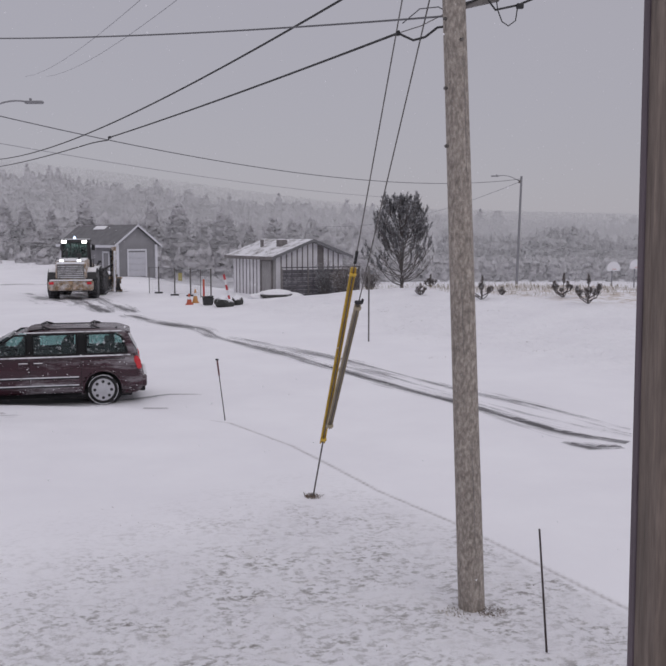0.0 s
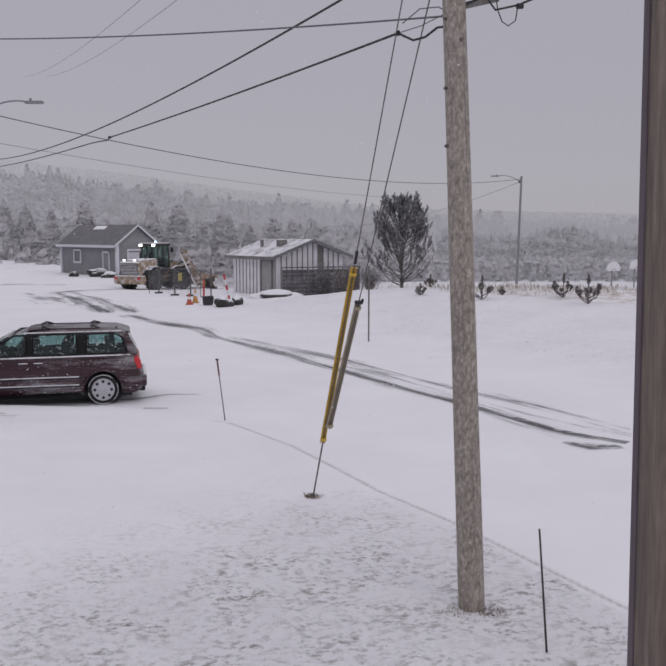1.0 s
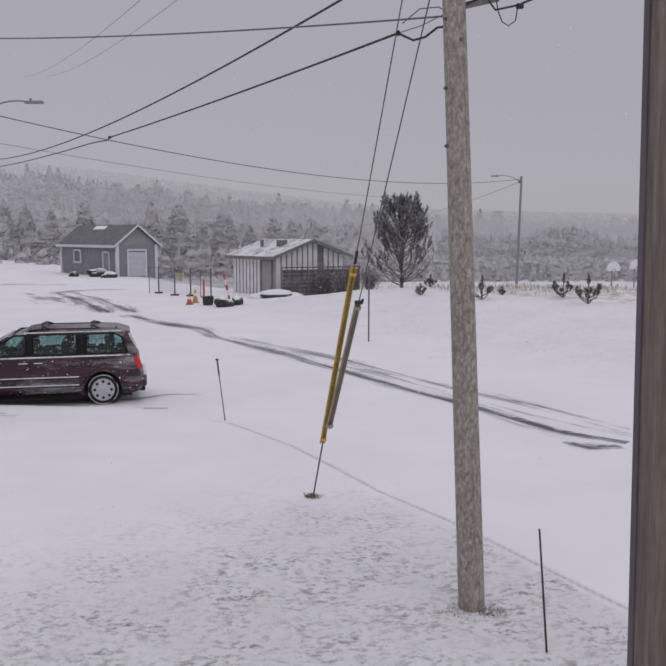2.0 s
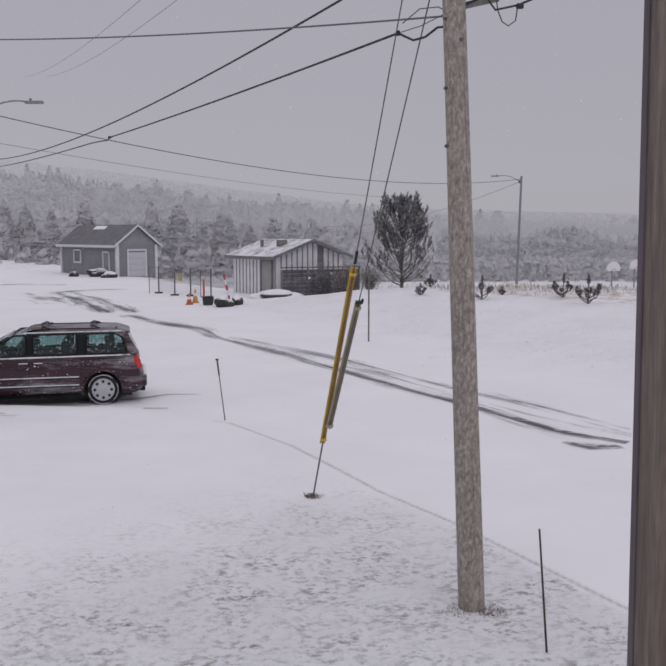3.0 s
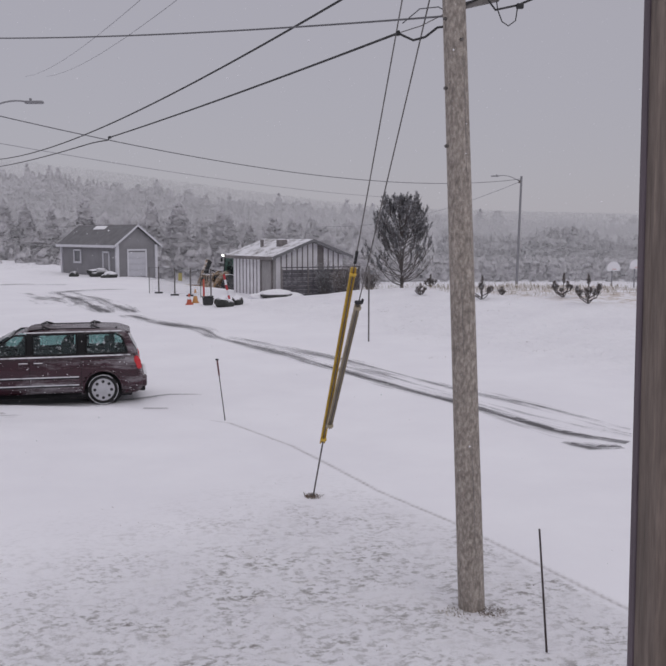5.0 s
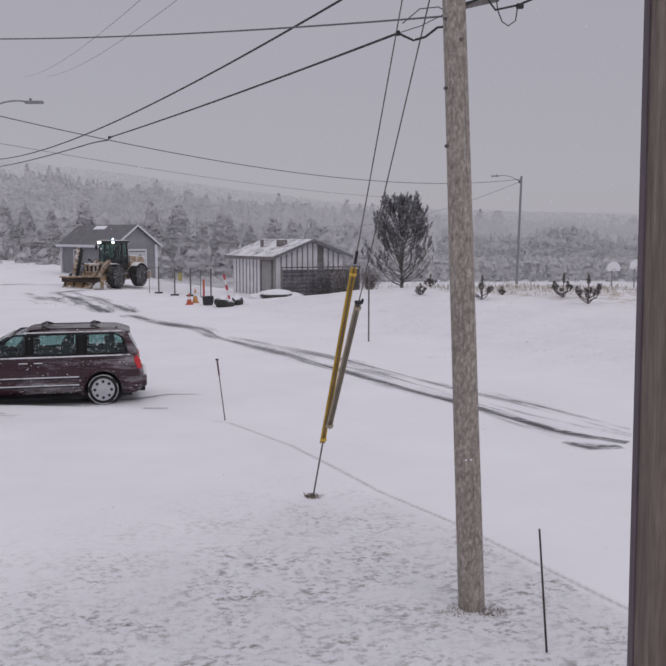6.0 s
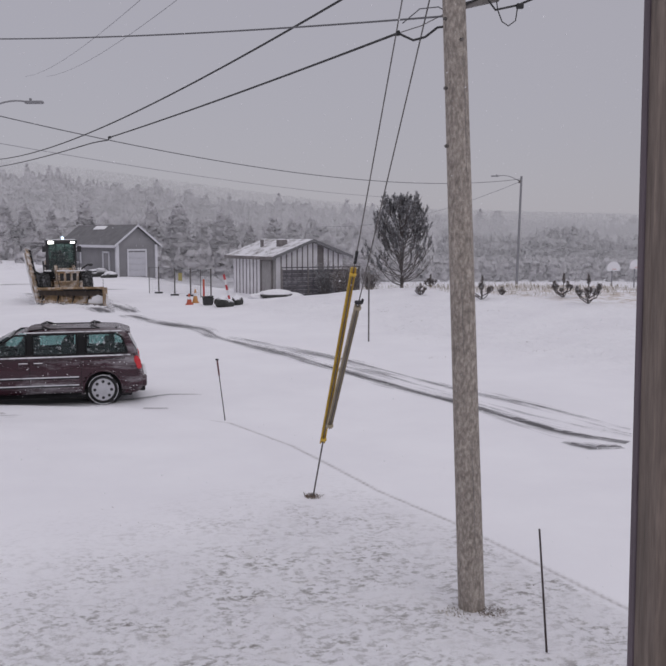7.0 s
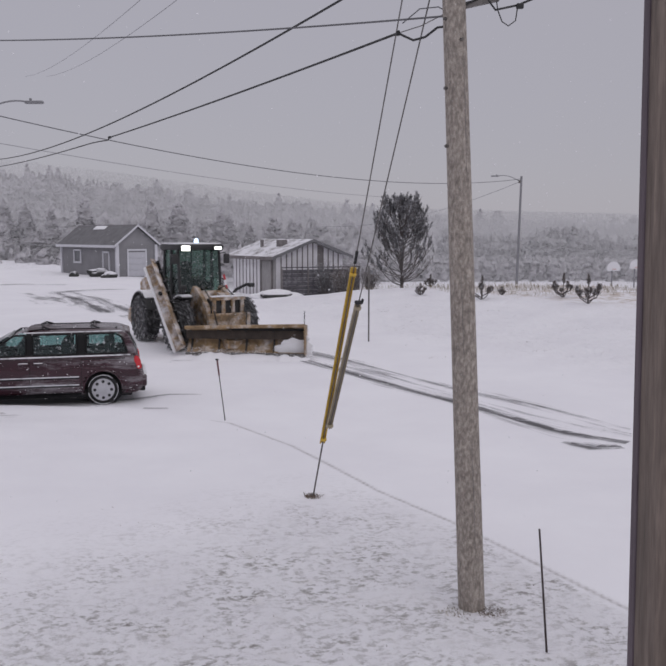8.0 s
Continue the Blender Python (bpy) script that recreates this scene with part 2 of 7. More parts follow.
M["tyre_big"] = mat("tyre_big", (0.03, 0.03, 0.032), 0.9, scale=4, vary=0.4, bump=0.5, snow=0.55, snow_scale=9, snow_amt=0.42, snow_soft=0.2)
M["rim_yellow"] = mat("rim_yellow", (0.10, 0.07, 0.045), 0.6, vary=0.3, snow=0.6, snow_amt=0.6, snow_soft=0.25)


def track_mat():
    """Wet asphalt showing through thin snow, in ragged streaks along the wheel line."""
    m = bpy.data.materials.new("wet_track")
    m.use_nodes = True
    nt = m.node_tree
    b = nt.nodes["Principled BSDF"]
    uv = nt.nodes.new("ShaderNodeUVMap")
    sep = nt.nodes.new("ShaderNodeSeparateXYZ")
    nt.links.new(uv.outputs[0], sep.inputs[0])
    at = nt.nodes.new("ShaderNodeAttribute")
    at.attribute_name = "wear"
    mp = nt.nodes.new("ShaderNodeMapping")
    mp.inputs["Scale"].default_value = (0.14, 3.4, 1)
    nt.links.new(uv.outputs[0], mp.inputs[0])
    n = nt.nodes.new("ShaderNodeTexNoise")
    n.inputs["Scale"].default_value, n.inputs["Detail"].default_value, n.inputs["Roughness"].default_value = 1.6, 7, 0.65
    nt.links.new(mp.outputs[0], n.inputs["Vector"])
    fall = nt.nodes.new("ShaderNodeMath")      # 1 in the middle, 0 at the rims
    fall.operation = "PINGPONG"
    fall.inputs[1].default_value = 0.5
    nt.links.new(sep.outputs[1], fall.inputs[0])
    a1 = nt.nodes.new("ShaderNodeMath")
    a1.operation = "MULTIPLY_ADD"
    a1.inputs[1].default_value, a1.inputs[2].default_value = 1.5, -0.56
    nt.links.new(fall.outputs[0], a1.inputs[0])
    n2 = nt.nodes.new("ShaderNodeMath")
    n2.operation = "MULTIPLY_ADD"
    n2.inputs[1].default_value, n2.inputs[2].default_value = 2.0, -0.5
    nt.links.new(n.outputs[0], n2.inputs[0])
    a2 = nt.nodes.new("ShaderNodeMath")
    a2.operation = "ADD"
    nt.links.new(a1.outputs[0], a2.inputs[0])
    nt.links.new(n2.outputs[0], a2.inputs[1])
    a3 = nt.nodes.new("ShaderNodeMath")
    a3.operation = "ADD"
    nt.links.new(a2.outputs[0], a3.inputs[0])
    nt.links.new(at.outputs["Fac"], a3.inputs[1])
    r = nt.nodes.new("ShaderNodeMapRange")
    for i, x in enumerate((0.6, 1.0, 0.0, 1.0)):
        r.inputs[i + 1].default_value = x
    nt.links.new(a3.outputs[0], r.inputs[0])
    mx = nt.nodes.new("ShaderNodeMix")
    mx.data_type = "RGBA"
    mx.inputs[6].default_value = (0.20, 0.195, 0.205, 1)
    mx.inputs[7].default_value = (0.055, 0.053, 0.058, 1)
    nt.links.new(r.outputs[0], mx.inputs[0])
    nt.links.new(mx.outputs[2], b.inputs["Base Color"])
    b.inputs["Roughness"].default_value = 0.55
    tr = nt.nodes.new("ShaderNodeBsdfTransparent")
    ms = nt.nodes.new("ShaderNodeMixShader")
    r2 = nt.nodes.new("ShaderNodeMapRange")
    for i, x in enumerate((0.42, 0.95, 0.0, 0.95)):
        r2.inputs[i + 1].default_value = x
    nt.links.new(a3.outputs[0], r2.inputs[0])
    nt.links.new(r2.outputs[0], ms.inputs[0])
    nt.links.new(tr.outputs[0], ms.inputs[1])
    nt.links.new(b.outputs[0], ms.inputs[2])
    nt.links.new(ms.outputs[0], nt.nodes["Material Output"].inputs[0])
    return m


M["track"] = track_mat()


def lawn_mat():
    """Snow over rough grass: on the lawn, small grey flecks stand for grass tips and shaded dents."""
    m = bpy.data.materials.new("ground_snow")
    m.use_nodes = True
    nt = m.node_tree
    b = nt.nodes["Principled BSDF"]
    b.inputs["Roughness"].default_value = 0.8
    b.inputs["Specular IOR Level"].default_value = 0.15
    co = nt.nodes.new("ShaderNodeTexCoord")

    def nz(sc, det, rg=0.6):
        n = nt.nodes.new("ShaderNodeTexNoise")
        n.inputs["Scale"].default_value, n.inputs["Detail"].default_value, n.inputs["Roughness"].default_value = sc, det, rg
        nt.links.new(co.outputs["Object"], n.inputs["Vector"])
        return n.outputs[0]

    def rng(v, a, c, lo, hi):
        r = nt.nodes.new("ShaderNodeMapRange")
        for i, x in enumerate((a, c, lo, hi)):
            r.inputs[i + 1].default_value = x
        nt.links.new(v, r.inputs[0])
        return r.outputs[0]

    def mul(a, c):
        x = nt.nodes.new("ShaderNodeMath")
        x.operation = "MULTIPLY"
        nt.links.new(a, x.inputs[0])
        nt.links.new(c, x.inputs[1])
        return x.outputs[0]

    def mix(f, a, c):
        x = nt.nodes.new("ShaderNodeMix")
        x.data_type = "RGBA"
        nt.links.new(f, x.inputs[0])
        nt.links.new(a, x.inputs[6])
        x.inputs[7].default_value = (*c, 1)
        return x.outputs[2]

    base = nt.nodes.new("ShaderNodeMix")
    base.data_type = "RGBA"
    base.inputs[6].default_value = (0.84, 0.832, 0.872, 1)
    base.inputs[7].default_value = (0.885, 0.88, 0.915, 1)
    nt.links.new(rng(nz(0.35, 4), 0.35, 0.65, 0, 1), base.inputs[0])
    at = nt.nodes.new("ShaderNodeAttribute")
    at.attribute_name = "grass"
    patch = rng(nz(1.3, 5), 0.40, 0.66, 0.15, 0.95)
    slant = nt.nodes.new("ShaderNodeMapping")    # flecks lie in rows across the slope
    slant.inputs["Rotation"].default_value = (0, 0, radians(-28))
    slant.inputs["Scale"].default_value = (0.8, 1.05, 1)
    nt.links.new(co.outputs["Object"], slant.inputs[0])
    fine = nt.nodes.new("ShaderNodeTexNoise")
    fine.inputs["Scale"].default_value, fine.inputs["Detail"].default_value, fine.inputs["Roughness"].default_value = 12.5, 6, 0.68
    nt.links.new(slant.outputs[0], fine.inputs["Vector"])
    # flecks: grass tips, and the shade of small dents put into the colour
    fleck = rng(fine.outputs[0], 0.48, 0.62, 0, 1.0)
    c = mix(mul(mul(patch, fleck), at.outputs["Fac"]), base.outputs[2], (0.235, 0.22, 0.205))
    straw = rng(nz(2.3, 4), 0.58, 0.72, 0, 0.14)
    c = mix(mul(straw, at.outputs["Fac"]), c, (0.50, 0.46, 0.38))
    at2 = nt.nodes.new("ShaderNodeAttribute")
    at2.attribute_name = "stubble"
    c = mix(mul(rng(nz(1.6, 6, 0.7), 0.46, 0.62, 0, 0.8), at2.outputs["Fac"]), c, (0.44, 0.35, 0.27))
    # lawn edge line: dark grass, and the small step's shadow put into the colour
    at3 = nt.nodes.new("ShaderNodeAttribute")
    at3.attribute_name = "rim"
    c = mix(mul(rng(nz(5, 5, 0.7), 0.30, 0.62, 0.25, 0.85), at3.outputs["Fac"]), c, (0.30, 0.28, 0.27))
    nt.links.new(c, b.inputs["Base Color"])
    bp = nt.nodes.new("ShaderNodeBump")
    bp.inputs["Strength"].default_value, bp.inputs["Distance"].default_value = 0.9, 0.09
    at4 = nt.nodes.new("ShaderNodeAttribute")
    at4.attribute_name = "bank"
    both = nt.nodes.new("ShaderNodeMath")
    nt.links.new(mul(nz(7, 6, 0.65), at.outputs["Fac"]), both.inputs[0])
    nt.links.new(mul(rng(nz(1.5, 5, 0.6), 0.35, 0.75, 0, 1.5), at4.outputs["Fac"]), both.inputs[1])
    nt.links.new(both.outputs[0], bp.inputs["Height"])
    nt.links.new(bp.outputs[0], b.inputs["Normal"])
    return m


M["ground"] = lawn_mat()


# ---- mesh helpers ----
def finish(me, smooth=True, angle=38):
    if smooth:
        me.polygons.foreach_set("use_smooth", [True] * len(me.polygons))
        me.set_sharp_from_angle(angle=radians(angle))
    me.update()


def part(name, bm, material, parent=None, label="", m=None, smooth=True):
    me = bpy.data.meshes.new(name)
    bm.normal_update()
    bm.to_mesh(me)
    bm.free()
    finish(me, smooth)
    me.materials.append(material)
    ob = new(name, me)
    if parent is not None:
        ob.parent = parent
    if m is not None:
        ob.matrix_basis = m
    if label:
        tagged(ob, label)
    return ob


def twin(name, src, parent, m=None):
    """Another object on the same mesh."""
    ob = new(name, src.data)
    ob.parent = parent
    if m is not None:
        ob.matrix_basis = m
    return ob


def thing(name, m, label, category, group=""):
    e = new(name)
    e.empty_display_size = 0.2
    e.matrix_basis = m
    return tagged(e, label, category, group)


def box(bm, c, s, m=None, bevel=0.0):
    r = bmesh.ops.create_cube(bm, size=1, matrix=(m or Matrix()) @ Matrix.Translation(c) @ Matrix.Diagonal((*s, 1)))
    if bevel:
        ed = {e for v in r["verts"] for e in v.link_edges}
        bmesh.ops.bevel(bm, geom=list(ed), offset=bevel, segments=2, affect="EDGES", profile=0.5)
    return bm


def tube(bm, a, b, r0, r1=None, n=12, caps=True):
    a, b = Vector(a), Vector(b)
    r1 = r0 if r1 is None else r1
    d = b - a
    m = Matrix.Translation((a + b) / 2) @ d.to_track_quat("Z", "Y").to_matrix().to_4x4()
    bmesh.ops.create_cone(bm, cap_ends=caps, segments=n, radius1=r0, radius2=r1, depth=d.length, matrix=m)
    return bm


def sweep(bm, pts, radii, n=8):
    """A round tube through the points."""
    pts = [Vector(p) for p in pts]
    rings = []
    for i, p in enumerate(pts):
        d = (pts[min(i + 1, len(pts) - 1)] - pts[max(i - 1, 0)]).normalized()
        u = d.cross(Vector((0, 0, 1)))
        u = u.normalized() if u.length > 1e-3 else Vector((1, 0, 0))
        v = d.cross(u)
        r = radii[i] if isinstance(radii, (list, tuple)) else radii
        rings.append([bm.verts.new(p + r * (math.cos(k * math.tau / n) * u + math.sin(k * math.tau / n) * v)) for k in range(n)])
    for a, b in zip(rings, rings[1:]):
        for k in range(n):
            bm.faces.new((a[k], a[(k + 1) % n], b[(k + 1) % n], b[k]))
    bm.faces.new(rings[0])
    bm.faces.new(list(reversed(rings[-1])))
    return bm


def slab(bm, poly, lo, hi, axis="y", m=None):
    """A polygon (two coordinates) drawn out along an axis from lo to hi."""
    def at(p, t):
        v = {"y": (p[0], t, p[1]), "x": (t, p[0], p[1]), "z": (p[0], p[1], t)}[axis]
        return (m @ Vector(v)) if m else Vector(v)
    a = [bm.verts.new(at(p, lo)) for p in poly]
    b = [bm.verts.new(at(p, hi)) for p in poly]
    n = len(poly)
    f = [bm.faces.new(a), bm.faces.new(list(reversed(b)))]
    for i in range(n):
        f.append(bm.faces.new((a[i], b[i], b[(i + 1) % n], a[(i + 1) % n])))
    bmesh.ops.recalc_face_normals(bm, faces=f)
    return bm


def lathe(bm, prof, n=28, axis="y", m=None):
    """A closed profile of (along, radius) turned about an axis."""
    rings = []
    for t, r in prof:
        ring = []
        for k in range(n):
            c, s = r * math.cos(k * math.tau / n), r * math.sin(k * math.tau / n)
            v = Vector((c, t, s)) if axis == "y" else Vector((c, s, t))
            ring.append(bm.verts.new((m @ v) if m else v))
        rings.append(ring)
    fs = []
    for a, b in zip(rings, rings[1:]):
        for k in range(n):
            fs.append(bm.faces.new((a[k], a[(k + 1) % n], b[(k + 1) % n], b[k])))
    fs.append(bm.faces.new(rings[0]))
    fs.append(bm.faces.new(rings[-1]))
    bmesh.ops.recalc_face_normals(bm, faces=fs)
    return bm


def nbm():
    return bmesh.new()


def sm(a, b, x):
    t = max(0.0, min(1.0, (x - a) / (b - a)))
    return t * t * (3 - 2 * t)


# ---- the lie of the land ----
EDGE = [(-9.0, 20.6), (-4.5, 20.0), (-2.13, 18.57), (-0.75, 16.51), (-0.17, 15.36), (0.74, 13.46), (1.62, 12.04), (2.46, 10.37), (3.08, 9.14), (5.0, 5.2), (6, 2)]


def lawn_side(x, y):
    """Distance to the lawn's edge, positive on the lawn."""
    best, sign = 1e9, 1
    for (ax, ay), (bx, by) in zip(EDGE, EDGE[1:]):
        dx, dy = bx - ax, by - ay
        t = max(0, min(1, ((x - ax) * dx + (y - ay) * dy) / (dx * dx + dy * dy)))
        d = math.hypot(x - ax - t * dx, y - ay - t * dy)
        if d < best:
            best, sign = d, 1 if dx * (y - ay) - dy * (x - ax) < 0 else -1
    return best * sign


def road_axes(x, y):
    return (x - 0.46) * 0.861 + (y - 27.44) * 0.508, (x - 0.46) * 0.508 - (y - 27.44) * 0.861


def ground_z(x, y):
    s, a = road_axes(x, y)
    k = sm(-28, -19, a)
    z = 0.85 * sm(3.0, 16.5, s) * k
    s0 = 14 + 4.5 * k + 7.5 * sm(-22, -15, a)
    z -= (2.8 + 0.85 * k) * sm(s0, s0 + 12, s)
    z += k * sm(4, 8, s) * (0.12 * noise.noise((x * 0.35, y * 0.35, 3)) + 0.05 * noise.noise((x * 1.3, y * 1.3, 8)))
    z -= 0.38 * sm(62, 71, y) * sm(-19, -14, x) * sm(2, -3, x)
    # a low ploughed bank far behind on the open side
    z += (0.55 + 0.5 * noise.noise((x * 0.4, y * 0.4, 0))) * math.exp(-((y - 88) / 2.6) ** 2) * sm(-26.5, -29, x)
    return z


def lawn_z(x, y):
    if not (-16 < x < 8 and 2 < y < 23):
        return 0.0, 0.0
    d = lawn_side(x, y)
    g = sm(-0.05, 0.35, d)
    z = 0.05 * g + 0.022 * math.exp(-((d - 0.12) / 0.12) ** 2) + 0.07 * sm(-2.2, -3.5, x) * math.exp(-((d - 0.5) / 0.45) ** 2)
    z += 0.05 * sm(-1.0, -3.0, x) * noise.noise((x * 0.35, y * 1.1, 6)) * g
    f = g * sm(2.2, 4.6, y) * sm(15.5, 9.5, y + 0.8 * abs(min(0, x + 0.5)))
    z += f * (0.024 * noise.noise((x * 2.2, y * 2.2, 1)) + 0.024 * noise.noise((x * 6, y * 6, 2)) + 0.016 * noise.noise((x * 15, y * 15, 5)))
    return z, f


def floor_z(x, y):
    return ground_z(x, y) + lawn_z(x, y)[0]


def spread(lo, dlo, dhi, hi, step, grow=1.22):
    v = list(np.arange(dlo, dhi, step))
    s = step
    while v[-1] < hi:
        s *= grow
        v.append(v[-1] + s)
    s = step
    left = [v[0]]
    while left[-1] > lo:
        s *= grow
        left.append(left[-1] - s)
    return list(reversed(left[1:])) + v


def make_ground():
    xs = spread(-1600, -7.0, 4.2, 1600, 0.055, 1.09)
    ys = spread(-400, 6.6, 19.5, 1800, 0.07, 1.045)
    nx = len(xs)
    verts, grass, stub, rim, bank = [], [], [], [], []
    for y in ys:
        for x in xs:
            l, g = lawn_z(x, y)
            z = ground_z(x, y) + l
            if -40 < x < 30 and 0 < y < 100:
                z += 0.03 * noise.noise((x * 0.25, y * 0.25, 7)) * sm(24, 30, y)
            verts.append((x, y, z))
            s, a = road_axes(x, y)
            e = abs(lawn_side(x, y)) if -2.6 < x < 6 and 2 < y < 20 else 9.0
            rim.append(math.exp(-(e / 0.04) ** 2))
            grass.append(g)
            bank.append(0.1 + 0.9 * sm(3.5, 7, s) * sm(-28, -19, a))
            stub.append(sm(14.5, 18.5, s) * sm(-22, -14, a) * sm(33, 27, s))
    faces = [(j * nx + i, j * nx + i + 1, (j + 1) * nx + i + 1, (j + 1) * nx + i) for j in range(len(ys) - 1) for i in range(nx - 1)]
    me = bpy.data.meshes.new("ground")
    me.from_pydata(verts, [], faces)
    for nm, v in (("grass", grass), ("stubble", stub), ("rim", rim), ("bank", bank)):
        me.attributes.new(nm, "FLOAT", "POINT").data.foreach_set("value", v)
    finish(me, True, 80)
    me.materials.append(M["ground"])
    tagged(new("ground", me), "fresh snow over a rough lawn, a street and a low bank", "ground", kind="structure")


make_ground()


def ribbon(name, pts, width, wear, label):
    """A worn wheel line on the snow-covered street."""
    P = [Vector((x, y, 0)) for x, y in pts]
    dense = []
    for i in range(len(P) - 1):
        a, b, c, d = P[max(i - 1, 0)], P[i], P[i + 1], P[min(i + 2, len(P) - 1)]
        n = max(2, int((c - b).length / 0.4))
        for k in range(n):
            t = k / n
            dense.append((0.5 * ((2 * b) + (c - a) * t + (2 * a - 5 * b + 4 * c - d) * t * t + (3 * b - a - 3 * c + d) * t ** 3), wear[i] + (wear[i + 1] - wear[i]) * t,
                          width[i] + (width[i + 1] - width[i]) * t))
    dense.append((P[-1], wear[-1], width[-1]))
    verts, uvs, ws, run = [], [], [], 0.0
    for i, (p, w, wd) in enumerate(dense):
        q = dense[min(i + 1, len(dense) - 1)][0] - dense[max(i - 1, 0)][0]
        n = Vector((-q.y, q.x, 0)).normalized()
        if i:
            run += (p - dense[i - 1][0]).length
        for k in range(5):
            v = p + n * 2.1 * wd * (k / 4 - 0.5)
            verts.append((v.x, v.y, floor_z(v.x, v.y) + 0.008 + 0.03 * sm(24, 30, v.y)))
            uvs.append((run, k / 4))
            ws.append(w)
    faces = [(i * 5 + k, i * 5 + k + 1, i * 5 + k + 6, i * 5 + k + 5) for i in range(len(dense) - 1) for k in range(4)]
    me = bpy.data.meshes.new(name)
    me.from_pydata(verts, [], faces)
    lay = me.uv_layers.new(name="UVMap")
    for poly in me.polygons:
        for li in poly.loop_indices:
            lay.data[li].uv = uvs[me.loops[li].vertex_index]
    me.attributes.new("wear", "FLOAT", "POINT").data.foreach_set("value", ws)
    finish(me)
    me.materials.append(M["track"])
    tagged(new(name, me), label, "tyre track", kind="stuff")


ribbon("tyre_track", [(-17.3, 60.5), (-14.1, 54.6), (-11.7, 49.3), (-9.9, 45.2)], [0.7, 0.9, 0.9, 0.7], [-0.02, 0.12, 0.16, 0.05], "second wheel line curving through the snow")
ribbon("tyre_track", [(-20.5, 60.29), (-17.0, 54.6), (-13.8, 49.2)], [2.6, 3.2, 2.8], [-0.22, -0.08, -0.18], "broad faint smear of driven snow")
# under the van: bare asphalt, with the van's shadow put into its darkness
ribbon("tyre_track", [(-4.75, 21.35), (-6.6, 21.1), (-9.8, 20.5)], [1.2, 1.9, 1.9], [-0.5, 0.4, 0.45], "bare wet asphalt with the parked van's shadow painted in")
ribbon("tyre_track", [(-18.33, 60.29), (-15.29, 54.41), (-12.86, 48.99), (-11.2, 45.03)], [0.9, 1.1, 1.1, 0.8], [0.05, 0.2, 0.22, 0.1],
       "dark wet wheel line curving through the snow")
ribbon("tyre_track", [(-18.3, 60.3), (-17.1, 63.0), (-14.8, 66.0)], [1.8, 2.2, 2.0], [0.05, 0.05, -0.1], "faint wheel line in thin snow")
ribbon("tyre_track", [(-9.84, 43.6), (-7.01, 39.11), (-5.3, 37.0), (-4.19, 33.99), (-1.88, 29.93), (0.43, 25.49), (2.76, 21.26), (4.09, 18.59), (4.64, 17.66), (5.55, 16.85)],
       [1.0, 1.3, 1.0, 0.55, 0.5, 0.5, 0.45, 0.5, 0.7, 0.8], [0.05, 0.1, 0.0, 0.15, 0.12, 0.14, 0.2, 0.2, 0.1, -0.05], "dark wet wheel line along the snowy street")
ribbon("tyre_track", [(-3.91, 34.27), (-1.98, 31.65), (0.47, 27.72), (2.99, 23.06), (4.51, 20.56), (5.91, 17.97)],
       [0.5, 0.6, 0.7, 0.7, 0.6, 0.6], [-0.05, 0.0, 0.0, -0.02, -0.04, -0.08], "grey wheel line along the snowy street")
ribbon("tyre_track", [(-1.9, 30.8), (0.45, 26.6), (2.9, 22.1), (4.3, 19.5), (5.8, 17.4)], [0.8, 0.8, 0.75, 0.8, 0.8], [-0.2, -0.18, -0.16, -0.15, -0.2], "thin grey slush between the wheel lines")
ribbon("tyre_track", [(4.35, 16.9), (4.74, 16.5), (5.3, 16.55)], [0.2, 0.36, 0.32], [0.1, 0.34, 0.15], "short dark wet patch on the snowy street")
ribbon("tyre_track", [(-25.2, 69.25), (-24.0, 70.4), (-20.3, 69.6)], [0.8, 0.9, 0.9], [0.1, 0.15, -0.05], "faint wheel line in thin snow")
ribbon("tyre_track", [(-5.0, 21.2), (-4.4, 21.6), (-3.99, 22.0), (-3.2, 21.98)], [0.3, 0.3, 0.22, 0.3], [0.0, 0.05, 0.05, -0.15], "bare wet streak behind the parked van")
ribbon("tyre_track", [(-4.25, 20.21), (-3.7, 20.21)], [0.16, 0.16], [0.1, 0.0], "bare wet streak behind the parked van")


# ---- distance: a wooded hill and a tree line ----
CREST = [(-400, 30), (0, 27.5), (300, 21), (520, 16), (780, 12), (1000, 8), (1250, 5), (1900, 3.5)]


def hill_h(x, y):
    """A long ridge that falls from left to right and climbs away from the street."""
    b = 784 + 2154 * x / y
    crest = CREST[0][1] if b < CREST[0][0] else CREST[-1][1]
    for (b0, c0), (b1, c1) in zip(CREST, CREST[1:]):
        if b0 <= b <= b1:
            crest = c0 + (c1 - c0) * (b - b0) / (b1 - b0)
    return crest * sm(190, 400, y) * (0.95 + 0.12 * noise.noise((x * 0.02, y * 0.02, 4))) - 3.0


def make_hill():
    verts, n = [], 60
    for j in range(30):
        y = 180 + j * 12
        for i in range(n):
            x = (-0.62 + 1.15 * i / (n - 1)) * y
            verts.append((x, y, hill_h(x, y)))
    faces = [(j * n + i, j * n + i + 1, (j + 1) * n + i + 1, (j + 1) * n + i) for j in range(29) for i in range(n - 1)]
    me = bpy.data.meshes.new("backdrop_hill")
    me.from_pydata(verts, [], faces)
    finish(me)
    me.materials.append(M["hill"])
    tagged(new("backdrop_hill", me), "long wooded hill behind falling snow, haze put into its pale colour", "hill", kind="structure")


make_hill()


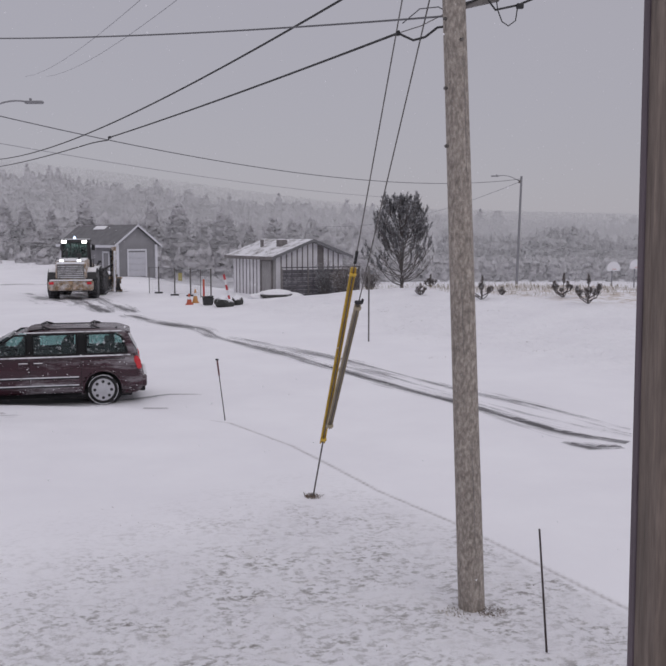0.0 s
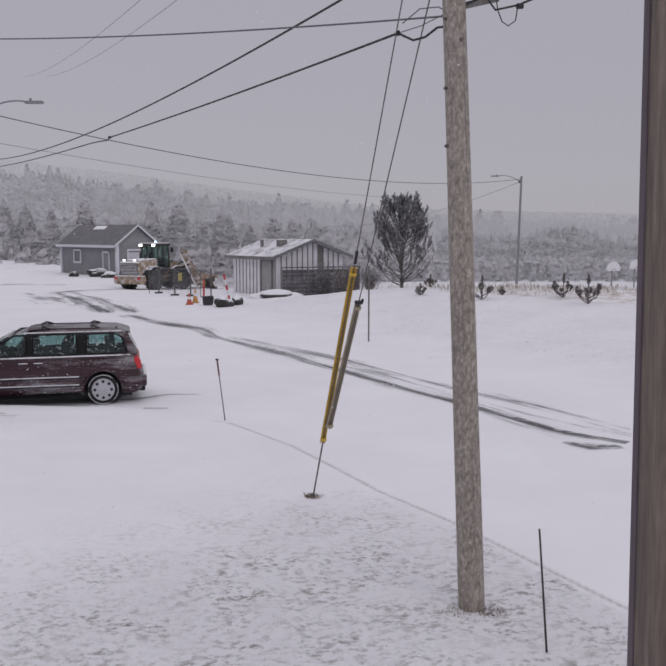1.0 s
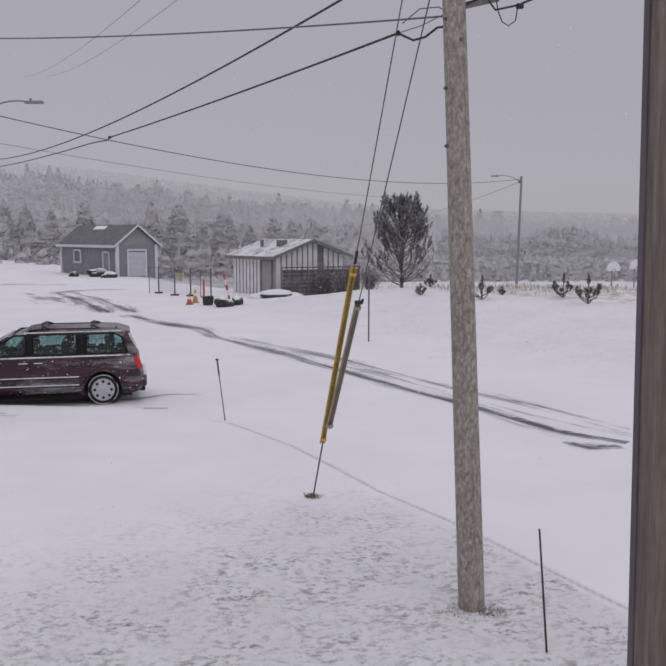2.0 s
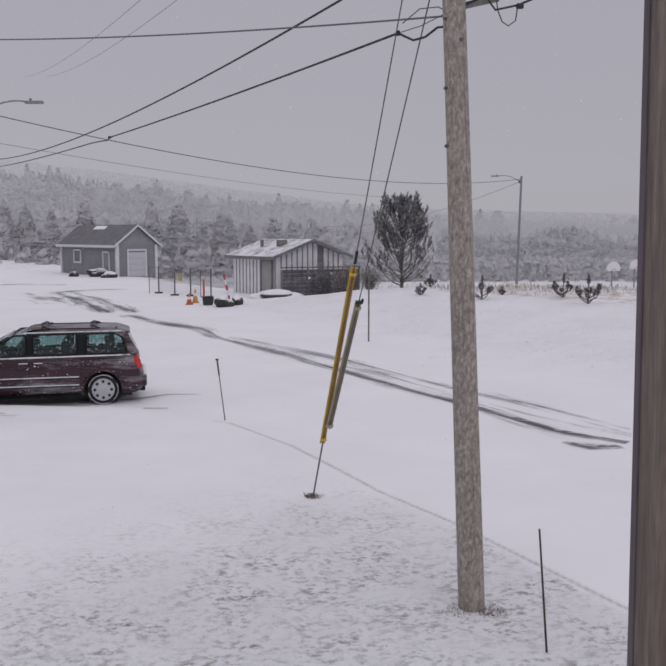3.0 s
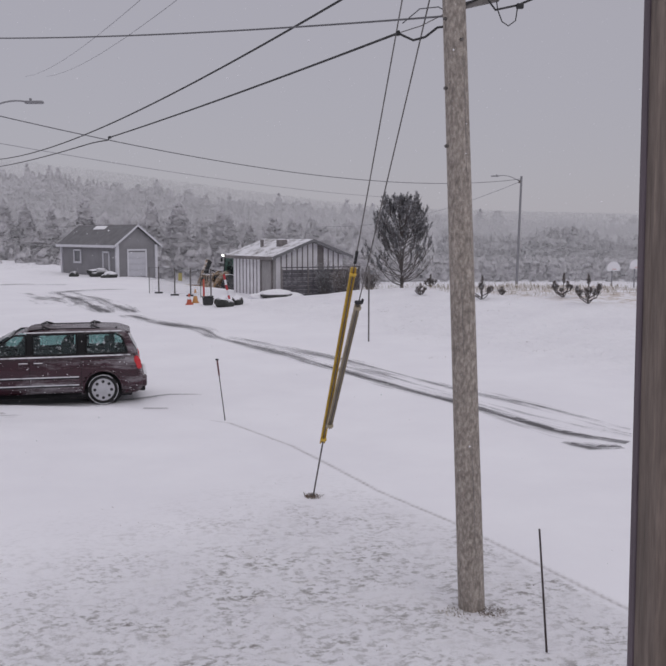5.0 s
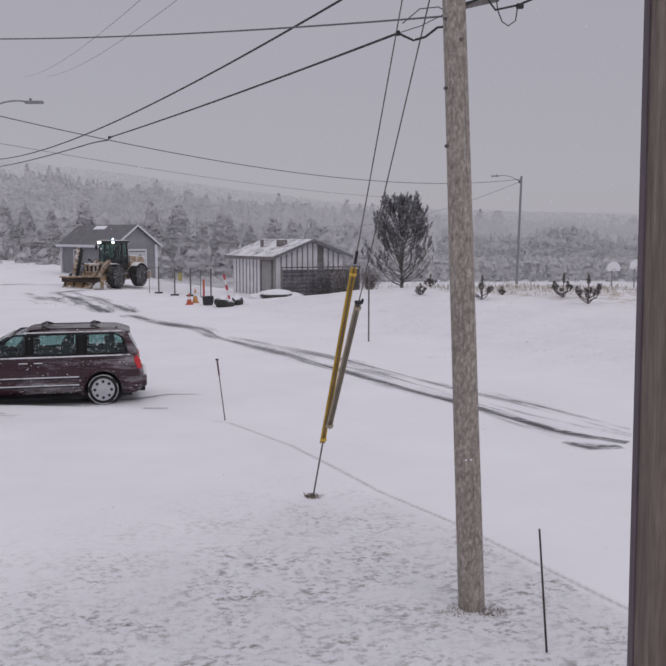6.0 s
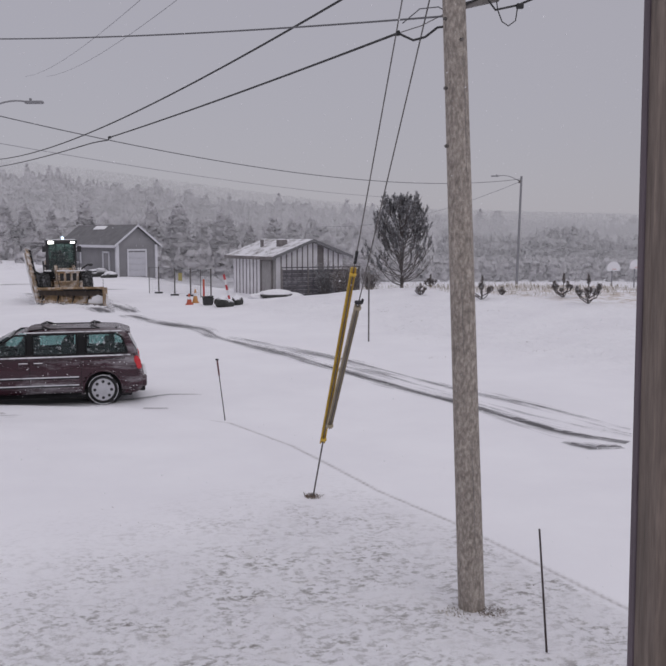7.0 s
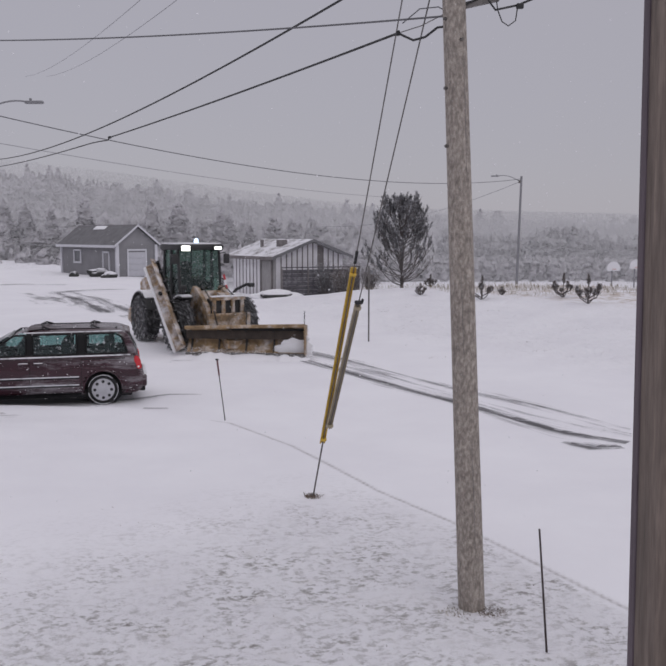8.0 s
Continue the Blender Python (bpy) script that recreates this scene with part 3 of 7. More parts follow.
def loft_tree(rng, h, w, tiers, sides, form, ragged):
    """One closed, tiered crown on a stem, with a ragged outline and loose sprays round it. Vertices and triangles."""
    v, f = [], []
    v += [(0.03 * w, 0, 0), (-0.02 * w, 0.03 * w, 0), (-0.02 * w, -0.03 * w, 0), (0, 0, h * 0.8)]
    f += [(0, 1, 3), (1, 2, 3), (2, 0, 3)]
    rings = []
    for k in range(tiers):
        t = k / tiers
        for q, dz in ((1.0, 0.0), (0.88, 0.55 / tiers)):
            a0 = rng.random() * 6.28
            i = len(v)
            for b in range(sides):
                a = a0 + math.tau * b / sides
                r = w * 0.5 * form(t + dz) * q * (1 + rng.uniform(-ragged, ragged))
                v.append((r * math.cos(a), r * math.sin(a), h * (0.08 + 0.9 * (t + dz)) + h * rng.uniform(-0.5, 0.5) / tiers))
            rings.append(i)
    for p, q in zip(rings, rings[1:]):
        for b in range(sides):
            c = (b + 1) % sides
            f += [(p + b, p + c, q + c), (p + b, q + c, q + b)]
    v.append((0, 0, h))
    f += [(rings[-1] + b, rings[-1] + (b + 1) % sides, len(v) - 1) for b in range(sides)]
    for _ in range(tiers * 3):                   # loose sprays that break the outline
        t, a = rng.random() * 0.95, rng.random() * 6.28
        r = w * 0.5 * form(t) * rng.uniform(0.85, 1.15)
        z, s = h * (0.08 + 0.9 * t), w * rng.uniform(0.05, 0.10)
        c, n = math.cos(a), math.sin(a)
        i = len(v)
        v += [(r * c - s * n, r * n + s * c, z), (r * c + s * n, r * n - s * c, z), ((r + s) * c, (r + s) * n, z + s * rng.uniform(0.2, 1.6))]
        f.append((i, i + 1, i + 2))
    return np.array(v), np.array(f)


def fir(rng, h, w, tiers, sides=9, ragged=0.2):
    return loft_tree(rng, h, w, tiers, sides, lambda t: (1 - min(1, t)) ** 0.72 * min(1, 0.75 + 1.6 * t) + 0.02, ragged)


def broad(rng, h, w, tiers, sides=9):
    return loft_tree(rng, h, w, tiers, sides, lambda t: math.sqrt(max(0.03, 1 - (1.55 * min(1, t) - 0.6) ** 2)), 0.24)


def woods(name, spots, material, label, seed, kinds):
    rng = random.Random(seed)
    V, F, n = [], [], 0
    base = [k() for k in kinds]
    for x, y, z, h in spots:
        v, f = base[rng.randrange(len(base))]
        a = rng.random() * 6.28
        c, s = math.cos(a), math.sin(a)
        q = np.stack([v[:, 0] * c - v[:, 1] * s, v[:, 0] * s + v[:, 1] * c, v[:, 2]], 1) * h + np.array([x, y, z])
        V.append(q)
        F.append(f + n)
        n += len(v)
    me = bpy.data.meshes.new(name)
    me.from_pydata(np.concatenate(V).tolist(), [], np.concatenate(F).tolist())
    finish(me, True, 180)
    me.materials.append(material)
    return tagged(new(name, me), label, "trees", kind="stuff")


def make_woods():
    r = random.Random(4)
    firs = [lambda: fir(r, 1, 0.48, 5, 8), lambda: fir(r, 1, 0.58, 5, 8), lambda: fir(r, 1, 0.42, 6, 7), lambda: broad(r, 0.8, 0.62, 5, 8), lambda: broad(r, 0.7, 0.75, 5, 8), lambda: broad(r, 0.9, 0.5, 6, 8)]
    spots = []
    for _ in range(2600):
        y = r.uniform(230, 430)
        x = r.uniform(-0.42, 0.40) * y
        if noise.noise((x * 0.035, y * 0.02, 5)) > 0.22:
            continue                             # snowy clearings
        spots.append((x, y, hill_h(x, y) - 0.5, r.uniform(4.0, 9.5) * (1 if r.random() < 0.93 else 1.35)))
    woods("far_woods", spots, M["fir_far"], "far hillside conifers, snow haze put into their pale colour", 1, firs)
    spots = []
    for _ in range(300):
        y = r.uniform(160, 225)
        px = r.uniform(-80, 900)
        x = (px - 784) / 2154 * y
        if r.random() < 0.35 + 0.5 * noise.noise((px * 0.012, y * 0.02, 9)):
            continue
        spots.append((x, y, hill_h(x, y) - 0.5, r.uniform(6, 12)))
    woods("mid_woods", spots, M["fir_mid"], "conifers standing in a loose belt, haze put into their colour", 2, firs)
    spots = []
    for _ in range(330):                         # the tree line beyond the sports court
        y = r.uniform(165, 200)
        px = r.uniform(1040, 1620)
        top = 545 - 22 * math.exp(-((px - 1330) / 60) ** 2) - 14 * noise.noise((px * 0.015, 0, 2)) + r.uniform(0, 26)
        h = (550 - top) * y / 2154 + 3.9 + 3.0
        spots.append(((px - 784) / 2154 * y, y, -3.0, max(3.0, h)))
    woods("tree_belt", spots, M["fir_belt"], "darker belt of conifers and bushy trees beyond the court, haze in their colour", 5, firs)
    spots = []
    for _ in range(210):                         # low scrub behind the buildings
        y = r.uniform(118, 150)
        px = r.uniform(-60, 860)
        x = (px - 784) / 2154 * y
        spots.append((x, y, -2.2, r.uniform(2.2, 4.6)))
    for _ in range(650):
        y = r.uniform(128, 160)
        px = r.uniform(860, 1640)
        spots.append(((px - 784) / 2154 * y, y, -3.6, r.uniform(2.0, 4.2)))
    woods("scrub", spots, M["scrub"], "bare scrub and young conifers, haze put into their colour", 3, [firs[0], firs[1], firs[5]])


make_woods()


def big_fir(px, y, top, width, seed):
    """A single conifer of the middle distance."""
    r = random.Random(seed)
    x = (px - 784) / 2154 * y
    h = (550 - top) * y / 2154 + 3.9 + 2.2
    t = thing("conifer", pose(x, y, -2.2), "tall conifer in the middle distance, haze put into its colour", "tree", "conifers behind the buildings")
    b = nbm()
    tube(b, (0, 0, 0), (0, 0, h * 0.93), 0.2, 0.03, 8)
    part("trunk", b, M["fir_near"], t)
    V, F, n = [], [], 0
    for k in range(2):
        v, f = fir(r, h * (1 - 0.05 * k), width * (1.1 - 0.25 * k), 15, 16, 0.20)
        V.append(v)
        F.append(f + n)
        n += len(v)
    me = bpy.data.meshes.new("crown")
    me.from_pydata(np.concatenate(V).tolist(), [], np.concatenate(F).tolist())
    finish(me, True, 180)
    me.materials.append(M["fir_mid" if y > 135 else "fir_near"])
    new("crown", me).parent = t


for q in ((15, 150, 470, 6, 1), (66, 152, 478, 5.5, 2), (126, 148, 485, 4.5, 13), (204, 145, 464, 5.8, 3), (360, 150, 470, 5.2, 4), (423, 142, 474, 6.6, 5), (521, 146, 492, 4.6, 6), (541, 150, 499, 4.4, 14),
          (646, 150, 508, 5.5, 7), (690, 155, 512, 5, 15), (300, 128, 515, 3.6, 8), (590, 150, 530, 4.5, 9), (478, 155, 520, 4.5, 10), (95, 132, 540, 5, 11), (0, 138, 520, 6, 12)):
    big_fir(*q)


# ---- buildings ----
def wall_frame(cx, cy, ang):
    """Axes of a building: u along its gable end, v back along its eaves."""
    return pose(cx, cy, 0, 0, 0, ang)


def make_house():
    ang = 42.0
    z0 = -0.25
    h = thing("house", wall_frame(-19.5, 82.9, ang), "small grey clapboard building with white trim and garage door", "house")
    W, L, E, R = 4.0, 11.0, 3.0, 4.55
    b = nbm()
    slab(b, [(0, z0), (W, z0), (W, E), (W / 2, R), (0, E)], 0, L, "y")
    part("wall", b, M["siding_grey"], h)
    # lap siding lines on the two faces seen
    b = nbm()
    for k in range(14):
        z = 0.15 + k * 0.2
        box(b, (W / 2, -0.012, z), (W, 0.02, 0.03))
        box(b, (-0.012, L / 2, z), (0.02, L, 0.03))
    part("siding_laps", b, M["siding_grey"], h)
    for sx in (0, 1):
        b = nbm()
        e0, e1 = (-0.45, E - 0.30), (W / 2, R + 0.06)
        pts = [e0, e1, (e1[0], e1[1] + 0.12), (e0[0], e0[1] + 0.12)]
        if sx:
            pts = [(W - p[0], p[1]) for p in pts]
        slab(b, pts, -0.35, L + 0.3, "y")
        part("roof", b, M["shingle"], h)
    for sx in (0, 1):                            # rake boards
        b = nbm()
        pts = [(-0.47, E - 0.36), (W / 2, R + 0.0), (W / 2, R + 0.2), (-0.47, E - 0.16)]
        if sx:
            pts = [(W - p[0], p[1]) for p in pts]
        slab(b, pts, -0.40, -0.36, "y")
        part("rake_board", b, M["trim_white"], h)
    b = nbm()
    box(b, (-0.49, L / 2, E - 0.26), (0.06, L + 0.6, 0.24))
    part("fascia", b, M["trim_white"], h)
    for x, y in ((0, 0), (W, 0), (0, L)):
        b = nbm()
        box(b, (x, y, (E - 0.1 + z0) / 2), (0.26, 0.26, E - 0.1 - z0))
        part("corner_board", b, M["trim_white"], h)
    b = nbm()                                    # garage door on the gable end
    for k in range(4):
        box(b, (2.0, -0.03, 0.28 + k * 0.55), (1.75, 0.05, 0.54), bevel=0.015)
    d = part("garage_door", b, M["door_pale"], h)
    b = nbm()
    for c, s in (((1.06, -0.04, 1.15), (0.14, 0.09, 2.44)), ((2.94, -0.04, 1.15), (0.14, 0.09, 2.44)), ((2.0, -0.04, 2.42), (2.02, 0.09, 0.15))):
        box(b, c, s)
    part("frame", b, M["trim_white"], d)
    b = nbm()
    box(b, (-0.03, 1.95, 1.02), (0.05, 0.95, 2.04), bevel=0.01)
    d = part("door", b, M["siding_grey"], h, "grey side door")
    b = nbm()
    for c, s in (((-0.05, 1.38, 1.08), (0.1, 0.16, 2.3)), ((-0.05, 2.52, 1.08), (0.1, 0.16, 2.3)), ((-0.05, 1.95, 2.2), (0.1, 1.3, 0.16))):
        box(b, c, s)
    part("frame", b, M["trim_white"], d)
    b = nbm()
    box(b, (-0.02, 7.6, 1.75), (0.05, 1.25, 1.0))
    w = part("window", b, M["glass_dark"], h)
    b = nbm()
    for c, s in (((-0.06, 6.92, 1.75), (0.1, 0.16, 1.35)), ((-0.06, 8.28, 1.75), (0.1, 0.16, 1.35)), ((-0.06, 7.6, 2.34), (0.1, 1.5, 0.16)), ((-0.06, 7.6, 1.16), (0.12, 1.6, 0.16))):
        box(b, c, s)
    part("frame", b, M["trim_white"], w)
    b = nbm()
    m = pose(1.62, 6.0, 4.42, 0, -38, 0)
    box(b, (0, 0, 0.05), (0.5, 2.2, 0.08), m, bevel=0.03)
    part("roof_snow", b, M["snow_clump"], h, "leftover patch of snow on the roof")


make_house()


def lump(name, m, size, material, label, category, seed, group=""):
    b = nbm()
    bmesh.ops.create_icosphere(b, subdivisions=3, radius=0.5)
    for v in b.verts:
        d = 1 + 0.35 * noise.noise(v.co * 2.3 + Vector((seed, 0, 0))) + 0.15 * noise.noise(v.co * 6 + Vector((0, seed, 0)))
        v.co = Vector((v.co.x * d * size[0], v.co.y * d * size[1], (v.co.z * d + 0.30) * size[2]))
    ob = part(name, b, material, None, m=m)
    return tagged(ob, label, category, group)


lump("covered_heap", pose(-21.3, 83.6, 0, 0, 0, 42), (2.2, 1.2, 1.0), M["lump"], "snow-covered heap of stored things beside the grey building", "heap", 3)
lump("covered_heap", pose(-19.9, 81.4, 0, 0, 0, 42), (1.3, 1.0, 0.7), M["lump"], "snow-covered heap of stored things beside the grey building", "heap", 8)
lump("bucket", pose(-23.6, 83.4, 0), (0.8, 0.5, 0.6), M["lump"], "dark bucket half covered by snow", "bucket", 5)


def make_shed():
    ang = 35.0
    sh = thing("shed", wall_frame(-3.6, 57.0, ang), "weathered grey board-and-batten shed with a snow-patched roof", "shed")
    W, L, E, R = 5.2, 5.3, 2.5, 3.42
    z0 = -0.6
    b = nbm()
    slab(b, [(0, z0), (W, z0), (W, E), (W / 2, R), (0, E)], 0, L, "y")
    core = part("wall", b, M["plywood"], sh)
    top = lambda x: E + (R - E) * (1 - abs(x - W / 2) / (W / 2))
    n = 13
    for k in range(n):                           # boards of the gable end
        x0, x1 = 0.02 + (W - 0.04) * k / n, 0.02 + (W - 0.04) * (k + 1) / n
        b = nbm()
        slab(b, [(x0 + 0.04, z0), (x1 - 0.04, z0), (x1 - 0.04, top(x1 - 0.04) - 0.02), (x0 + 0.04, top(x0 + 0.04) - 0.02)], -0.03, -0.002, "y")
        part("board", b, M["batten" if k == 8 else "board_pale"], core, smooth=False)
        if k:
            b = nbm()
            slab(b, [(x0 - 0.035, z0), (x0 + 0.035, z0), (x0 + 0.035, top(x0) - 0.03), (x0 - 0.035, top(x0) - 0.03)], -0.055, -0.002, "y")
            part("batten", b, M["batten"], core, smooth=False)
    n = 8
    y0 = 1.75
    for k in range(n):                           # boards of the eaves side beyond the plywood door
        a, c = y0 + (L - y0) * k / n, y0 + (L - y0) * (k + 1) / n
        b = nbm()
        box(b, (-0.016, (a + c) / 2, (E + z0) / 2 - 0.05), (0.028, c - a - 0.07, E - z0 - 0.1))
        part("board", b, M["board_pale"], core, smooth=False)
        b = nbm()
        box(b, (-0.028, a, (E + z0) / 2 - 0.05), (0.05, 0.07, E - z0 - 0.1))
        part("batten", b, M["batten"], core, smooth=False)
    b = nbm()
    box(b, (-0.03, 0.95, 1.1), (0.06, 1.15, 2.15), bevel=0.01)
    d = part("door", b, M["plywood"], sh, "grey plywood door")
    b = nbm()
    for c, s in (((-0.045, 0.33, 1.1), (0.09, 0.1, 2.25)), ((-0.045, 1.57, 1.1), (0.09, 0.1, 2.25)), ((-0.045, 0.95, 2.24), (0.09, 1.3, 0.1))):
        box(b, c, s)
    part("frame", b, M["batten"], d)
    sl = (R - E) / (W / 2)
    for sx in (0, 1):
        b = nbm()
        pts = [(-0.45, E - 0.45 * sl + 0.02), (W / 2, R + 0.02), (W / 2, R + 0.13), (-0.45, E - 0.45 * sl + 0.13)]
        if sx:
            pts = [(W - p[0], p[1]) for p in pts]
        slab(b, pts, -0.45, L + 0.4, "y")
        r = part("roof", b, M["shed_roof"], sh)
        b = nbm()
        pts = [(-0.47, E - 0.47 * sl - 0.05), (W / 2, R - 0.05), (W / 2, R + 0.15), (-0.47, E - 0.47 * sl + 0.15)]
        if sx:
            pts = [(W - p[0], p[1]) for p in pts]
        slab(b, pts, -0.49, -0.455, "y")
        part("rake_board", b, M["galv"], r)
    b = nbm()
    box(b, (-0.47, L / 2, E - 0.12), (0.04, L + 0.8, 0.2))
    part("fascia", b, M["batten"], sh)
    b = nbm()
    box(b, (1.5, 1.6, 3.2), (0.55, 0.5, 0.62), bevel=0.03)
    part("chimney_box", b, M["batten"], sh, "square dark roof vent")
    b = nbm()
    box(b, (1.2, 3.6, 3.15), (0.16, 0.16, 0.4))
    tube(b, (1.2, 3.6, 3.3), (1.2, 3.6, 3.5), 0.12, 0.12, 10)
    part("vent_pipe", b, M["batten"], sh)


make_shed()


def make_screen_fence():
    m = pose(-3.1, 55.6, 0, 0, 0, 22)
    f = thing("screen_fence", m, "dark privacy screen fence in front of the shed", "fence")
    for k in range(3):
        w = 1.62
        for j in range(7):
            b = nbm()
            box(b, (k * 1.7 + w / 2 + 0.04, 0, 0.12 + j * 0.245), (w, 0.03, 0.235), bevel=0.006)
            part("slat", b, M["screen_dark"], f)
        b = nbm()
        box(b, (k * 1.7, 0.0, 0.80), (0.08, 0.09, 2.0), bevel=0.01)
        part("post", b, M["batten"], f)
    b = nbm()
    box(b, (5.1, 0.0, 0.80), (0.08, 0.09, 2.0), bevel=0.01)
    part("post", b, M["batten"], f)
    b = nbm()
    box(b, (2.6, 0.0, 1.84), (5.2, 0.1, 0.06))
    part("top_rail", b, M["screen_dark"], f)


make_screen_fence()


def make_canoe():
    """An upturned low thing under a snow cap on the pile."""
    t = thing("boat", pose(-3.35, 54.0, 0.18, 0, 0, 12), "upturned dark boat under a thick cap of snow", "boat")
    for nm, k, zz, mt in (("hull", 1.0, 0.0, M["lump"]), ("snow_cap", 0.92, 0.13, M["snow_clump"])):
        b = nbm()
        rings = []
        for i in range(15):
            u = -1 + 2 * i / 14
            w = 0.36 * k * math.sqrt(max(0.02, 1 - u * u)) + 0.02
            hh = 0.36 * k * (1 - 0.4 * u * u)
            rings.append([b.verts.new((u * 0.95 * k, w * math.cos(a), zz + hh * max(0, math.sin(a)) - (0.05 if math.sin(a) < 0.01 else 0))) for a in [math.pi * j / 8 for j in range(9)]])
        for p, q in zip(rings, rings[1:]):
            for j in range(8):
                b.faces.new((p[j], p[j + 1], q[j + 1], q[j]))
        bmesh.ops.holes_fill(b, edges=b.edges, sides=0)
        bmesh.ops.recalc_face_normals(b, faces=b.faces)
        part(nm, b, mt, t)


make_canoe()
lump("snow_heap", pose(-3.4, 54.4, -0.1, 0, 0, 10), (3.2, 1.6, 0.75), M["snow_clump"], "low heap of ploughed snow beside the shed", "snow heap", 12)


def make_site_fence():
    pts = [(-12.11, 60.3), (-11.43, 60.0), (-10.0, 57.8), (-8.91, 57.2), (-8.1, 56.0), (-7.5, 56.2)]
    f = thing("wire_fence", pose(0, 0, 0), "temporary wire mesh fence on steel posts with feet", "fence")
    for i, (x, y) in enumerate(pts):
        z = floor_z(x, y)
        b = nbm()
        tube(b, (x, y, z), (x, y, z + 1.75), 0.045 if i not in (0, 4) else 0.025, None, 8)
        p = part("post", b, M["steel"], f)
        if i in (1, 2, 3):
            b = nbm()
            box(b, (x, y, z + 0.05), (0.5, 0.3, 0.10), bevel=0.02)
            part("foot", b, M["tub"], p)
    for (x0, y0), (x1, y1) in zip(pts, pts[1:]):
        b = nbm()
        a, c = Vector((x0, y0, floor_z(x0, y0))), Vector((x1, y1, floor_z(x1, y1)))
        n = max(3, int((c - a).length / 0.11))
        for k in range(1, n):
            p = a.lerp(c, k / n)
            box(b, (p.x, p.y, p.z + 0.9), (0.007, 0.007, 1.5))
        for k in range(11):
            z = Vector((0, 0, 0.15 + k * 0.15))
            tube(b, a + z, c + z, 0.004, None, 4, False)
        tube(b, a + Vector((0, 0, 1.7)), c + Vector((0, 0, 1.7)), 0.018, None, 6)
        part("mesh_panel", b, M["galv"], f)
    b = nbm()
    box(b, (-9.6, 57.5, 1.2), (0.24, 0.03, 0.5), pose(0, 0, 0), bevel=0.01)
    part("notice", b, M["sign_yellow"], f, "yellow notice panel")


make_site_fence()


def make_cone(x, y, h, lean, material):
    t = thing("traffic_cone", pose(x, y, floor_z(x, y), lean, 0, 0), "orange traffic cone dusted with snow", "traffic cone", "cones by the fence")
    b = nbm()
    box(b, (0, 0, 0.03), (0.4, 0.4, 0.06), bevel=0.015)
    part("base", b, material, t)
    b = nbm()
    tube(b, (0, 0, 0.05), (0, 0, h), 0.16, 0.035, 16)
    part("cone", b, material, t)
    b = nbm()
    tube(b, (0, 0, h * 0.5), (0, 0, h * 0.72), 0.108, 0.078, 16)
    part("band", b, M["white"], t, "white reflective band")


make_cone(-7.9, 50.2, 0.62, 4, M["orange"])
make_cone(-7.75, 51.4, 0.78, -3, M["amber"])


def marker(x, y, h, lean, r, cols, label, name="marker_post"):
    t = thing(name, pose(x, y, floor_z(x, y), 0, lean, 0), label, "marker post")
    n = len(cols)
    for k, c in enumerate(cols):
        b = nbm()
        tube(b, (0, 0, h * k / n), (0, 0, h * (k + 1) / n), r, None, 10)
        part("section", b, M[c], t)


marker(-7.35, 52.0, 1.3, 0, 0.055, ["orange", "red", "orange"], "orange-red delineator post by the fence")
marker(-6.0, 53.0, 1.55, -12, 0.065, ["red", "white", "red", "white", "red"], "leaning red and white striped barrier post")

t = thing("tub", pose(-6.8, 49.7, floor_z(-6.8, 49.7), 0, 0, 12), "black plastic tub standing in the snow", "tub")
b = nbm()
slab(b, [(-0.27, 0), (0.25, 0), (0.31, 0.42), (-0.30, 0.46)], -0.24, 0.24, "y")
bmesh.ops.bevel(b, geom=list(b.edges), offset=0.04, segments=2, affect="EDGES")
part("body", b, M["tub"], t)
b = nbm()
box(b, (0, 0, 0.46), (0.64, 0.52, 0.04), pose(0, 0, 0, 0, -3, 0), bevel=0.015)
part("rim", b, M["tub"], t)
lump("boulder", pose(-5.75, 48.3, 0.0, 0, 0, 15), (1.05, 0.7, 0.75), M["lump"], "dark boulder with a cap of snow", "boulder", 21, group="boulders by the shed")
lump("boulder", pose(-5.15, 49.0, 0.05, 0, 0, 60), (0.7, 0.6, 0.7), M["lump"], "dark boulder with a cap of snow", "boulder", 25, group="boulders by the shed")
lump("boulder", pose(-6.45, 52.3, 0.0, 0, 0, 60), (0.7, 0.3, 0.3), M["lump"], "dark boulder with a cap of snow", "boulder", 28, group="boulders by the shed")


# ---- utility pole, guys and cables ----
POLE_Y = 9.13
pole_axis = lambda z: Vector((1.44 - 0.0443 * z, POLE_Y, z))


